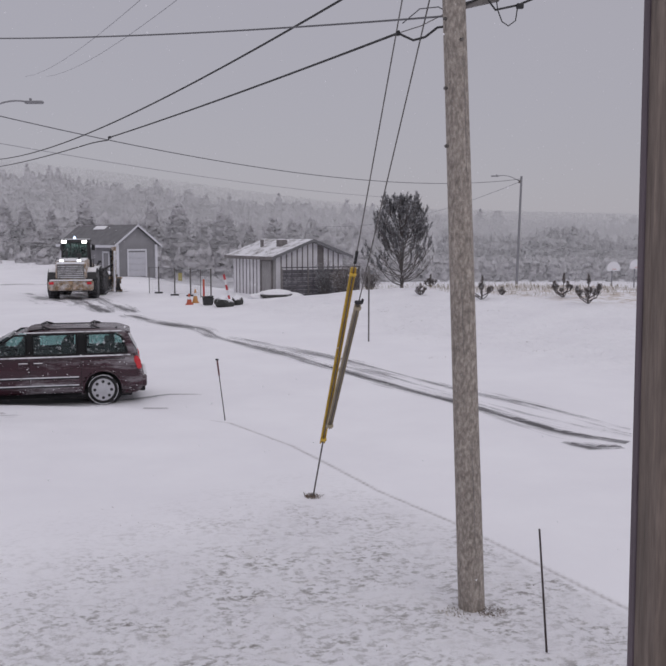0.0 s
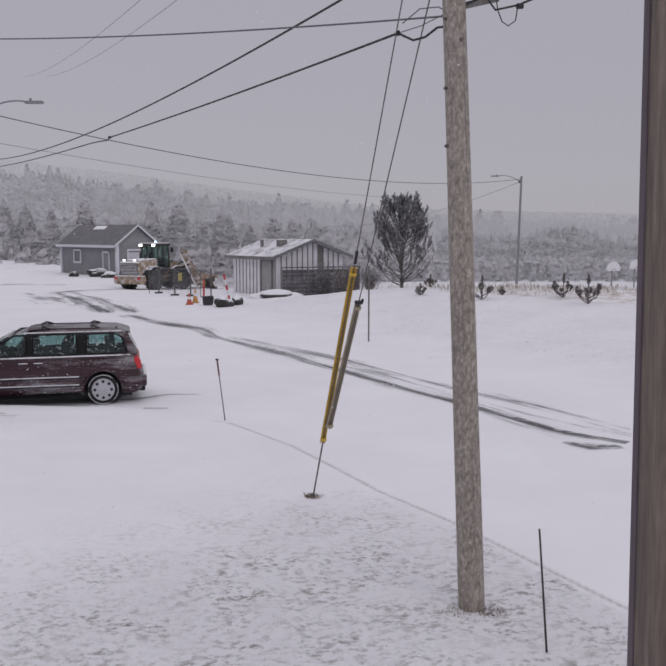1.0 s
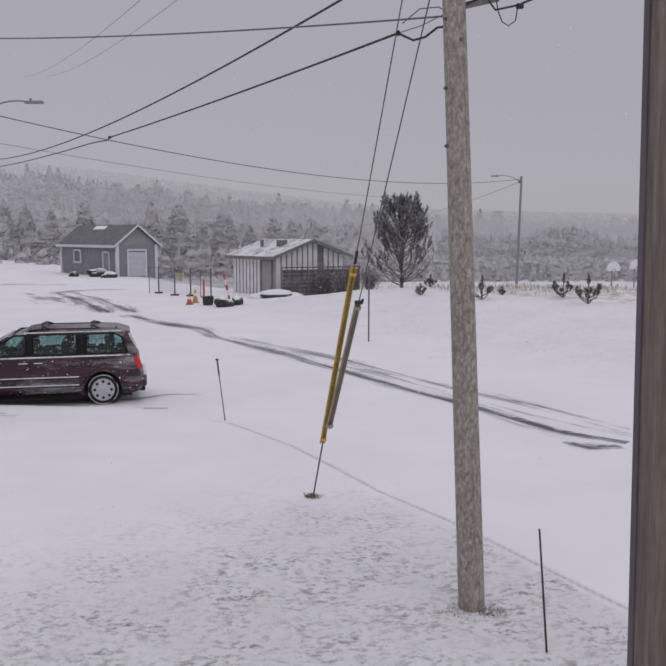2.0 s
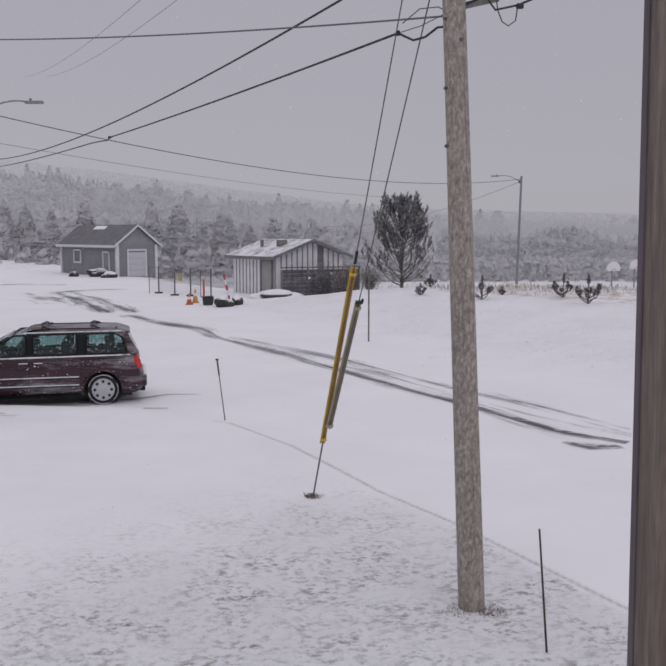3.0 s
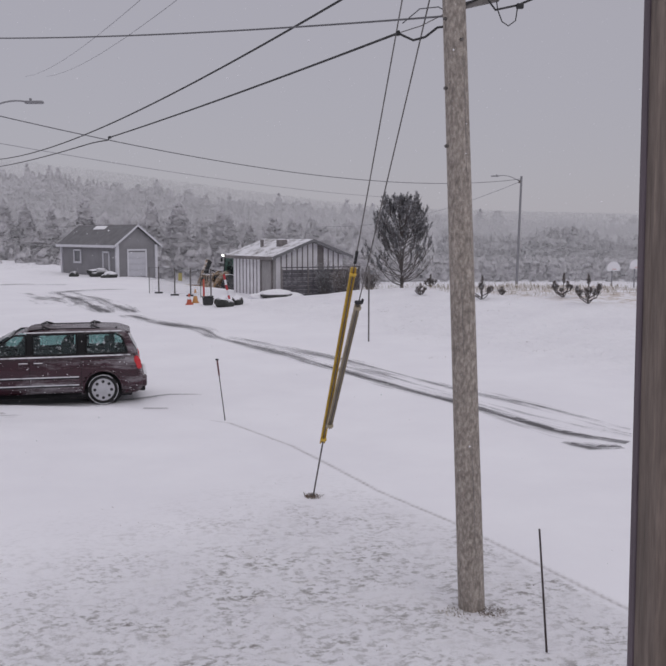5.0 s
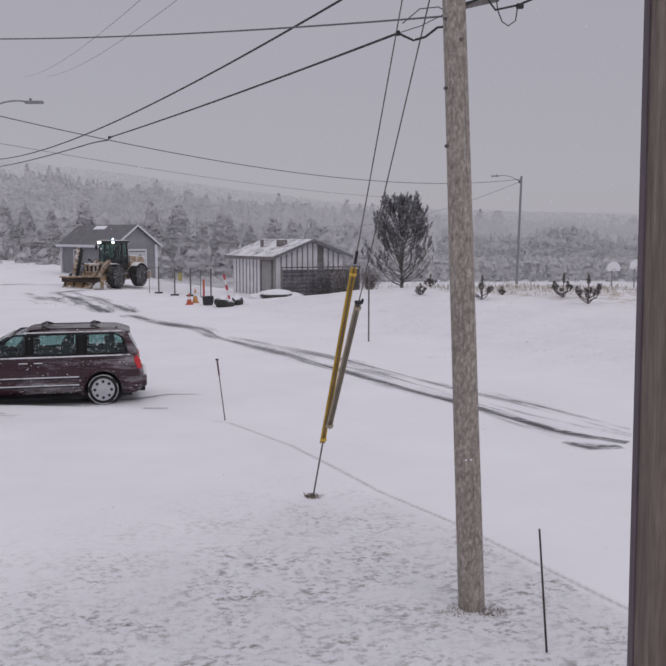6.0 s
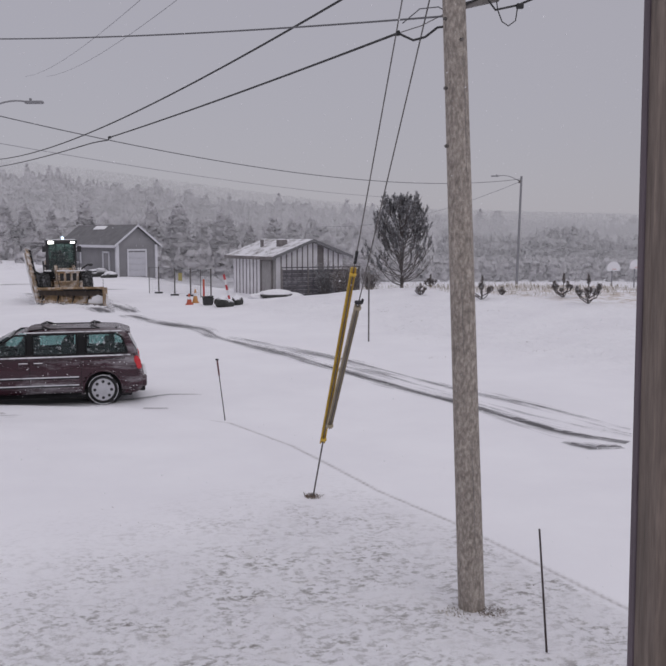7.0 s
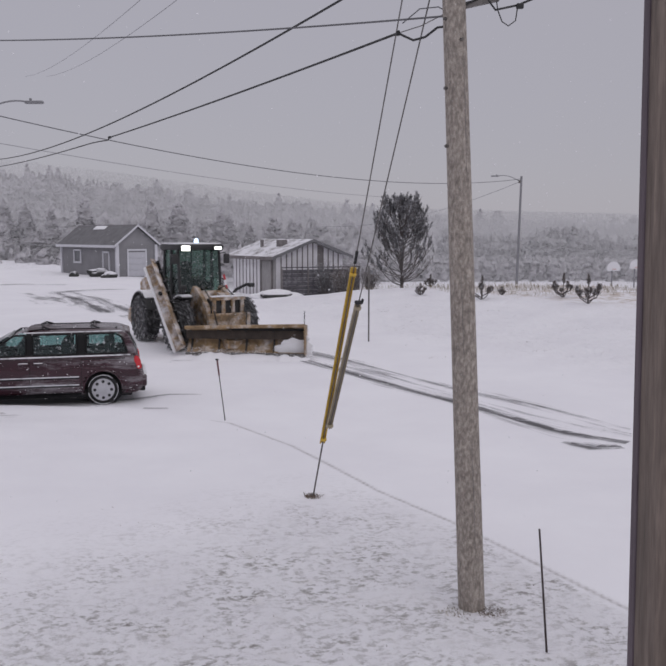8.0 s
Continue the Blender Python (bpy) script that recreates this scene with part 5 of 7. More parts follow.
def young_pine(px_x, y, h, seed, shoots, label, group="young pines on the bank"):
    r = random.Random(seed)
    t = thing("young_pine", pose(px_x, y, floor_z(px_x, y) - 0.08), label, "bush", group)
    V, F = [], []
    for k in range(shoots + 3):
        a = k * 2.4 + r.uniform(-0.3, 0.3)
        q = 0.0 if k == 0 else r.uniform(0.28, 0.5) * h
        top = h if k == 0 else h * r.uniform(0.42, 0.72)
        st = h * (0.05 + 0.25 * (k % 3) / 3)
        e = Vector((q * math.cos(a), q * math.sin(a) * 0.6, top))
        b = nbm()
        mid = Vector((e.x * 0.85, e.y * 0.85, st + (top - st) * 0.4))
        sweep(b, [Vector((0, 0, 0 if k == 0 else st)), mid, e], [0.03, 0.022, 0.008], 6)
        part("shoot", b, M["bark"], t)
        tuft(r, V, F, mid.lerp(e, r.uniform(0.0, 0.4)), e, 0.021, 0.19 * (0.6 + 0.4 * h), 120)
    crown("crown", t, V, F, M["needle_brown"])


young_pine(11.05, 43.8, 1.2, 1, 7, "young pine with dark upright shoots dusted with snow")
young_pine(11.15, 39.9, 1.35, 2, 8, "young pine with dark upright shoots dusted with snow")
young_pine(7.15, 43.8, 1.2, 3, 7, "young pine with dark upright shoots dusted with snow")
young_pine(5.55, 52.0, 0.8, 4, 6, "small snow-dusted young pine under the large one")
young_pine(4.5, 47.0, 0.65, 6, 5, "small snow-dusted young pine under the large one")
young_pine(8.5, 46.0, 0.45, 5, 4, "tiny pine seedling in the snow")


def shrub(x, y, h, w, seed, material, label):
    r = random.Random(seed)
    t = thing("shrub", pose(x, y, floor_z(x, y) - 0.05), label, "shrub", "shrubs beside the shed")
    b = nbm()
    tips = []
    for k in range(26):
        a, q = r.random() * 6.28, r.random() * w * 0.5
        e = Vector((q * math.cos(a), q * math.sin(a), h * r.uniform(0.5, 1.0)))
        s = Vector((q * 0.3 * math.cos(a), q * 0.3 * math.sin(a), 0))
        sweep(b, [s, s.lerp(e, 0.5) + Vector((r.uniform(-0.08, 0.08), 0, 0)), e], [0.018, 0.013, 0.006], 5)
        for j in range(4):
            tips.append((s.lerp(e, 0.4 + 0.2 * j), Vector((0, 0, 0.8)), r.uniform(0.5, 0.8)))
    part("stem_clump", b, M["bark"], t)
    V, F = needles(r, tips, 22, 0.25, 0.016, 0.5)
    crown("foliage", t, V, F, material)


shrub(-0.5, 55.6, 1.9, 1.3, 2, M["needle"], "dark evergreen shrub in front of the shed")
shrub(0.45, 55.2, 1.5, 1.2, 3, M["needle_brown"], "brown bare shrub beside the shed")
shrub(1.1, 55.6, 1.7, 1.0, 4, M["needle_brown"], "brown bare shrub beside the shed")
shrub(2.2, 55.2, 1.3, 1.2, 5, M["needle_brown"], "brown bare shrub beside the shed")

for k, (x, y, n, rad, hh) in enumerate(((8.2, 49.0, 260, 1.8, 0.3), (10.6, 50.5, 300, 2.2, 0.35), (13.6, 50.5, 260, 2.2, 0.3), (6.2, 51.5, 200, 1.3, 0.3), (11.8, 46.0, 120, 2.0, 0.2), (15.0, 48.0, 240, 2.0, 0.3), (9.4, 46.5, 120, 1.6, 0.2), (3.0, 52.5, 100, 1.2, 0.25))):
    tufts("dry_grass", x, y, n, rad, hh, M["grass_dry"], "straw-coloured dry grass poking through the snow bank", 40 + k, 1.4, 0.35)
r_ = random.Random(77)
for k in range(26):
    x, y = 1.5 + r_.uniform(0, 9.5), r_.uniform(27, 46)
    tufts("dry_grass", x, y, 7, 0.22, 0.06, M["grass_dark"], "few dead stalks in the snow bank", 60 + k, 1.6, 0.6)
# frozen grass tips of the near lawn
for k in range(16):
    x, y = r_.uniform(-3.6, 2.6), r_.uniform(7.6, 12.0)
    if lawn_side(x, y) > 0.3:
        tufts("lawn_grass", x, y, 22, 0.9, 0.022, M["grass_dark"], "short dead grass tips through thin snow", 80 + k, 1.3, 0.9)
# the rim of the lawn, where a few blades stand out of the snow edge
for k, ((ax, ay), (bx, by)) in enumerate(zip(EDGE[2:9], EDGE[3:9])):
    L = math.hypot(bx - ax, by - ay)
    for j in range(int(L / 0.35)):
        u = (j + 0.5) * 0.35 / L
        tufts("edge_grass", ax + (bx - ax) * u, ay + (by - ay) * u, 12, 0.10, 0.016, M["grass_dark"], "sparse blades along the lawn's edge", 120 + 20 * k + j, 1.0, 0.9)


# ---- the parked van ----
def make_van():
    # forward is +x, the wheel line of the rear axle at x = 0
    hd = math.degrees(math.atan2(-0.17, -0.985)) + 3.5
    ax = Vector((-5.48, 21.62, 0))
    v = thing("minivan", pose(ax.x, ax.y, 0.0, 0, 0, hd), "dark maroon minivan dusted with snow, parked on the driveway", "car")
    # z, rear x, front x, half width
    LV = [(0.24, -0.76, 3.85, 0.86), (0.32, -0.89, 3.98, 0.93), (0.45, -0.93, 4.05, 0.975), (0.62, -0.92, 4.05, 0.99), (0.72, -0.86, 4.02, 0.995), (0.86, -0.85, 3.90, 0.995),
          (1.00, -0.825, 3.55, 0.970), (1.10, -0.80, 3.05, 0.942), (1.18, -0.77, 2.80, 0.920), (1.34, -0.71, 2.45, 0.897), (1.50, -0.64, 2.10, 0.876), (1.62, -0.57, 1.88, 0.858), (1.69, -0.50, 1.72, 0.825), (1.735, -0.36, 1.5, 0.70), (1.75, -0.15, 1.2, 0.35)]

    def level(z):
        for p, q in zip(LV, LV[1:]):
            if z <= q[0]:
                u = (z - p[0]) / (q[0] - p[0])
                return [p[i] + (q[i] - p[i]) * u for i in range(4)]
        return LV[-1]

    # even steps along the sides make clean arches
    b = nbm()
    zs = sorted({0.24, 0.28, 1.69, 1.715, 1.735, 1.75} | {round(0.30 + 0.045 * k, 3) for k in range(31)})
    rings = []
    for z in zs:
        _, xr, xf, hw = level(z)
        pts, N = [], 110
        r = 0.16 if z < 1.65 else 0.22
        for side in (1, -1):
            for k in range(N + 1):
                x = xr + (xf - xr) * (k / N if side == 1 else 1 - k / N)
                e0, e1 = x - xr, xf - x
                d = min(e0, e1)
                rr = r if e0 < e1 else r * 2.6
                y = hw if d > rr else hw - rr * 0.75 + rr * 0.75 * math.sqrt(max(0, 1 - ((rr - d) / rr) ** 2))
                wy = y
                for wx in (0.0, 3.08):
                    q = math.hypot(x - wx, z - 0.36)
                    if q < 0.43:
                        wy = y - 0.30
                pts.append((x, side * wy, z))
        rings.append([b.verts.new(p) for p in pts])
    for p, q in zip(rings, rings[1:]):
        for k in range(len(p)):
            b.faces.new((p[k], p[(k + 1) % len(p)], q[(k + 1) % len(p)], q[k]))
    b.faces.new(list(reversed(rings[0])))
    b.faces.new(rings[-1])
    bmesh.ops.recalc_face_normals(b, faces=b.faces)
    WINDOWS = [[(-0.56, 1.19), (0.36, 1.18), (0.36, 1.63), (-0.30, 1.635), (-0.44, 1.55)], [(0.56, 1.175), (1.52, 1.17), (1.52, 1.63), (0.56, 1.635)], [(1.66, 1.17), (2.58, 1.165), (1.92, 1.62), (1.66, 1.63)]]

    def inside(poly, x, z):
        sg = [(q[0] - p[0]) * (z - p[1]) - (q[1] - p[1]) * (x - p[0]) for p, q in zip(poly, poly[1:] + poly[:1])]
        return all(k > -0.004 for k in sg) or all(k < 0.004 for k in sg)

    gone = []
    for f in b.faces:
        c = f.calc_center_median()
        if abs(c.y) > 0.55 and any(inside(w, c.x, c.z) for w in WINDOWS):
            gone.append(f)
    bmesh.ops.delete(b, geom=gone, context="FACES")
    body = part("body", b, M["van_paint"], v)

    def side_y(z):
        return level(z)[3]

    def skin(name, poly, off, material, parent, label="", sides=(1, -1), thick=0.012):
        """A panel that follows the side of the van."""
        for s in sides:
            b = nbm()
            n, lay = 12, []
            zlo, zhi = min(p[1] for p in poly), max(p[1] for p in poly)
            xlo, xhi = [], []
            for k in range(n + 1):
                z = zlo + (zhi - zlo) * k / n
                zz = min(max(z, zlo + 1e-4), zhi - 1e-4)
                xs = []
                for p, q in zip(poly, poly[1:] + poly[:1]):
                    if (p[1] - zz) * (q[1] - zz) < 0:
                        xs.append(p[0] + (q[0] - p[0]) * (zz - p[1]) / (q[1] - p[1]))
                xlo.append((min(xs), z))
                xhi.append((max(xs), z))
            rows = []
            for (a, z), (c, _) in zip(xlo, xhi):
                y = side_y(z) + off
                rows.append([b.verts.new((a + (c - a) * j / 8, s * y, z)) for j in range(9)] + [b.verts.new((a + (c - a) * j / 8, s * (y - thick), z)) for j in range(8, -1, -1)])
            for p, q in zip(rows, rows[1:]):
                for j in range(18):
                    b.faces.new((p[j], p[(j + 1) % 18], q[(j + 1) % 18], q[j]))
            b.faces.new(rows[0])
            b.faces.new(rows[-1])
            bmesh.ops.recalc_face_normals(b, faces=b.faces)
            ob = part(name, b, material, parent, label)
        return ob

    # panes with their black seals, and the dark seats behind them
    for nm, w, lb in (("quarter_window", WINDOWS[0], "tinted rear quarter window"), ("door_window", WINDOWS[1], "tinted sliding door window"), ("front_window", WINDOWS[2], "tinted front door window")):
        for sd in (1, -1):
            pane = skin(nm, w, 0.004, M["van_pane"], body, lb, sides=(sd,), thick=0.006)
            pane.visible_shadow = False
            b = nbm()
            pts = []
            for p, q in zip(w, w[1:] + w[:1]):
                for k in range(8):
                    x, z = p[0] + (q[0] - p[0]) * k / 8, p[1] + (q[1] - p[1]) * k / 8
                    pts.append((x, sd * (side_y(z) + 0.002), z))
            sweep(b, pts + pts[:1], 0.024, 6)
            part("window_seal", b, M["van_trim"], pane)
    skin("pillar_cover", [(0.38, 1.16), (0.54, 1.16), (0.54, 1.66), (0.38, 1.66)], 0.005, M["van_trim"], body)
    skin("pillar_cover", [(1.54, 1.16), (1.64, 1.16), (1.64, 1.66), (1.54, 1.66)], 0.005, M["van_trim"], body)
    for x in (1.75, 0.80, -0.15):
        for y in (-0.42, 0.42):
            b = nbm()
            box(b, (x, y, 1.05), (0.24, 0.52, 0.76), pose(0, 0, 0), bevel=0.06)
            st = part("seat", b, M["seat"], v, "dark seat behind the glass")
            b = nbm()
            box(b, (x - 0.06, y, 1.49), (0.13, 0.30, 0.20), bevel=0.05)
            part("headrest", b, M["seat"], st)
    skin("roof_edge_snow", [(-0.44, 1.67), (1.7, 1.665), (1.7, 1.69), (-0.44, 1.695)], 0.010, M["snow_streak"], body, "line of snow along the roof edge")
    skin("window_snow", [(-0.62, 1.125), (2.7, 1.105), (2.7, 1.135), (-0.62, 1.155)], 0.022, M["snow_streak"], body, "line of snow along the window ledge")
    for z, x0, x1 in ((0.63, 0.52, 2.55), (0.445, 0.52, 2.6)):
        skin("side_moulding", [(x0, z), (x1, z), (x1, z + 0.045), (x0, z + 0.045)], 0.018, M["van_trim"], body)
        skin("moulding_snow", [(x0, z + 0.03), (x1, z + 0.03), (x1, z + 0.055), (x0, z + 0.055)], 0.022, M["snow_streak"], body)
    skin("sill", [(0.48, 0.235), (2.6, 0.235), (2.6, 0.29), (0.48, 0.29)], 0.02, M["van_trim"], body)
    skin("door_gap", [(0.465, 0.35), (0.475, 0.35), (0.475, 1.14), (0.465, 1.14)], 0.003, M["van_trim"], body)
    skin("door_gap", [(1.59, 0.35), (1.60, 0.35), (1.60, 1.14), (1.59, 1.14)], 0.003, M["van_trim"], body)
    skin("slide_rail", [(-0.5, 1.055), (0.46, 1.055), (0.46, 1.075), (-0.5, 1.075)], 0.003, M["van_trim"], body)
    for x in (1.40, 1.72):
        for s in (1, -1):
            b = nbm()
            box(b, (x, s * 1.01, 0.985), (0.20, 0.05, 0.035), bevel=0.012)
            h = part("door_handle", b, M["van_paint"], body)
            b = nbm()
            box(b, (x, s * 1.012, 1.008), (0.19, 0.04, 0.016), bevel=0.006)
            part("handle_snow", b, M["snow_clump"], h)
    for s in (1, -1):
        b = nbm()                                # tail lamp wraps round the corner
        slab(b, [(-0.785, 1.12), (-0.70, 1.09), (-0.715, 0.94), (-0.76, 0.81), (-0.872, 0.81), (-0.855, 1.0)], s * 0.80, s * 0.99, "y")
        bmesh.ops.bevel(b, geom=list(b.edges), offset=0.02, segments=2, affect="EDGES")
        part("tail_light", b, M["tail_red"], v, "bright red tail light")
        # wheel arch lip
        for wx in (0.0, 3.08):
            b = nbm()
            sweep(b, [(wx + 0.435 * math.cos(a), s * 0.985, 0.36 + 0.435 * math.sin(a)) for a in [math.pi * (k / 20 * 1.1 - 0.05) for k in range(21)]], 0.022, 6)
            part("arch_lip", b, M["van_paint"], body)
            b = nbm()
            tube(b, (wx, s * 0.64, 0.36), (wx, s * 0.70, 0.36), 0.44, None, 30)
            part("wheel_well", b, M["black_rubber"], body)
    b = nbm()
    box(b, (-0.91, 0, 0.52), (0.16, 1.80, 0.30), bevel=0.06)
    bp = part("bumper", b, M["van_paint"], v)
    b = nbm()
    box(b, (-0.85, 0, 0.33), (0.2, 1.66, 0.12), bevel=0.03)
    part("bumper_skirt", b, M["van_trim"], bp)
    b = nbm()
    box(b, (-0.955, 0, 0.655), (0.08, 1.7, 0.035), bevel=0.015)
    part("bumper_snow", b, M["snow_clump"], bp, "ridge of snow on the bumper")
    b = nbm()
    box(b, (-0.93, 0, 0.385), (0.07, 1.62, 0.025), bevel=0.01)
    part("bumper_snow", b, M["snow_clump"], bp)
    b = nbm()                                    # tailgate glass and spoiler
    slab(b, [(-0.795, 1.18), (-0.78, 1.18), (-0.57, 1.60), (-0.59, 1.60)], -0.68, 0.68, "y")
    part("rear_window", b, M["van_glass"], v)
    b = nbm()
    slab(b, [(-0.34, 1.715), (-0.56, 1.668), (-0.645, 1.625), (-0.63, 1.61), (-0.54, 1.62), (-0.34, 1.68)], -0.70, 0.70, "y")
    bmesh.ops.bevel(b, geom=list(b.edges), offset=0.012, segments=2, affect="EDGES")
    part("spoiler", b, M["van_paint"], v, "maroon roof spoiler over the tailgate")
    b = nbm()
    slab(b, [(2.02, 1.57), (2.80, 1.17), (2.83, 1.19), (2.05, 1.60)], -0.74, 0.74, "y")
    part("windscreen", b, M["van_glass"], v)
    b = nbm()
    box(b, (1.5, 0, 0.24), (4.3, 1.5, 0.16), bevel=0.03)
    part("underbody", b, M["black_rubber"], v)
    # roof rails with cross bars and a thin sheet of snow
    for s in (1, -1):
        b = nbm()
        sweep(b, [(-0.18, s * 0.68, 1.725), (0.2, s * 0.68, 1.742), (1.3, s * 0.68, 1.742), (1.6, s * 0.68, 1.715)], 0.011, 8)
        part("roof_rail", b, M["van_trim"], v)
    for x in (0.22, 1.32):
        b = nbm()
        sweep(b, [(x - 0.16, 0.68, 1.745), (x - 0.02, 0.60, 1.79), (x + 0.05, 0, 1.80), (x - 0.02, -0.60, 1.79), (x - 0.16, -0.68, 1.745)], 0.02, 8)
        part("cross_bar", b, M["black_rubber"], v)
    b = nbm()
    g = []
    for i in range(13):
        row = []
        for j in range(9):
            x, y = -0.35 + 2.0 * i / 12, -0.66 + 1.32 * j / 8
            row.append(b.verts.new((x, y, 1.742 - 0.018 * (abs(y) / 0.66) ** 3.2 - 0.05 * max(0, (x - 1.1)) ** 2 - (0.10 * (max(0, -0.1 - x) / 0.25) ** 2) + 0.008 * noise.noise((x * 4, y * 4, 0)))))
        g.append(row)
    for p, q in zip(g, g[1:]):
        for j in range(8):
            b.faces.new((p[j], p[j + 1], q[j + 1], q[j]))
    r = bmesh.ops.extrude_face_region(b, geom=list(b.faces))
    bmesh.ops.translate(b, verts=[e for e in r["geom"] if isinstance(e, bmesh.types.BMVert)], vec=(0, 0, 0.007))
    bmesh.ops.recalc_face_normals(b, faces=b.faces)
    part("roof_snow", b, M["van_roof"], v, "thin patchy snow on the roof")
    # bits of wet snow stuck to the sides
    rs = random.Random(8)
    for s in (1, -1):
        b = nbm()
        for _ in range(260):
            x, z = rs.uniform(-0.8, 3.4), rs.choice((rs.uniform(0.32, 1.12), rs.gauss(1.0, 0.06), rs.gauss(0.36, 0.07), rs.gauss(0.55, 0.12)))
            z = min(1.64, max(0.3, z))
            if math.hypot(x, z - 0.36) < 0.45 or math.hypot(x - 3.08, z - 0.36) < 0.45 or x > level(z)[2] - 0.4 or x < level(z)[1] + 0.1:
                continue
            q = 0.0022 + 0.007 * rs.random() ** 3
            g = bmesh.ops.create_icosphere(b, subdivisions=1, radius=q)["verts"]
            for w in g:
                w.co = Vector((w.co.x * rs.uniform(1.2, 3.0) + x, w.co.y * 0.5 + s * (side_y(z) + 0.004), w.co.z * rs.uniform(0.7, 1.1) + z))
        part("stuck_snow", b, M["snow_clump"], body, "bits of wet snow stuck to the side")
    # wheels
    for wx in (0.0, 3.08):
        for s in (1, -1):
            b = nbm()
            lathe(b, [(-0.10, 0.22), (-0.105, 0.30), (-0.085, 0.34), (-0.04, 0.352), (0.04, 0.352), (0.085, 0.34), (0.105, 0.30), (0.10, 0.22)], 40)
            w = part("wheel", b, M["tyre"], v, m=pose(wx, s * 0.885, 0.355))
            b = nbm()
            lathe(b, [(0.04 * s, 0.05), (0.09 * s, 0.262), (0.108 * s, 0.252), (0.118 * s, 0.11), (0.126 * s, 0.03)], 36)
            h = part("hubcap", b, M["hubcap"], w, "silver hubcap")
            for k in range(8):
                a = math.tau * k / 8
                b = nbm()
                tube(b, (0.186 * math.cos(a), s * 0.10, 0.186 * math.sin(a)), (0.186 * math.cos(a), s * 0.117, 0.186 * math.sin(a)), 0.036, None, 10)
                part("hub_hole", b, M["black_rubber"], h)
            for a0, a1, q in ((0.2, 2.3, 0.007), (2.7, 4.0, 0.006), (4.3, 6.1, 0.009)):
                b = nbm()
                sweep(b, [(0.333 * math.cos(a), s * 0.092, 0.333 * math.sin(a)) for a in [a0 + (a1 - a0) * k / 20 for k in range(21)]], [q * 0.4] + [q] * 19 + [q * 0.4], 5)
                part("sidewall_snow", b, M["snow_streak"], w)
    b = nbm()
    sweep(b, [(-0.30, 0.62, 1.73), (-0.34, 0.62, 1.76)], 0.012, 6)
    part("antenna_stub", b, M["van_trim"], v)
    for s in (1, -1):
        b = nbm()
        box(b, (2.35, s * 1.08, 1.17), (0.12, 0.22, 0.17), bevel=0.04)
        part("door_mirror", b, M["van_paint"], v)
        b = nbm()
        box(b, (3.86, s * 0.72, 0.80), (0.25, 0.36, 0.18), bevel=0.05)
        part("headlight", b, M["chrome"], v)


make_van()


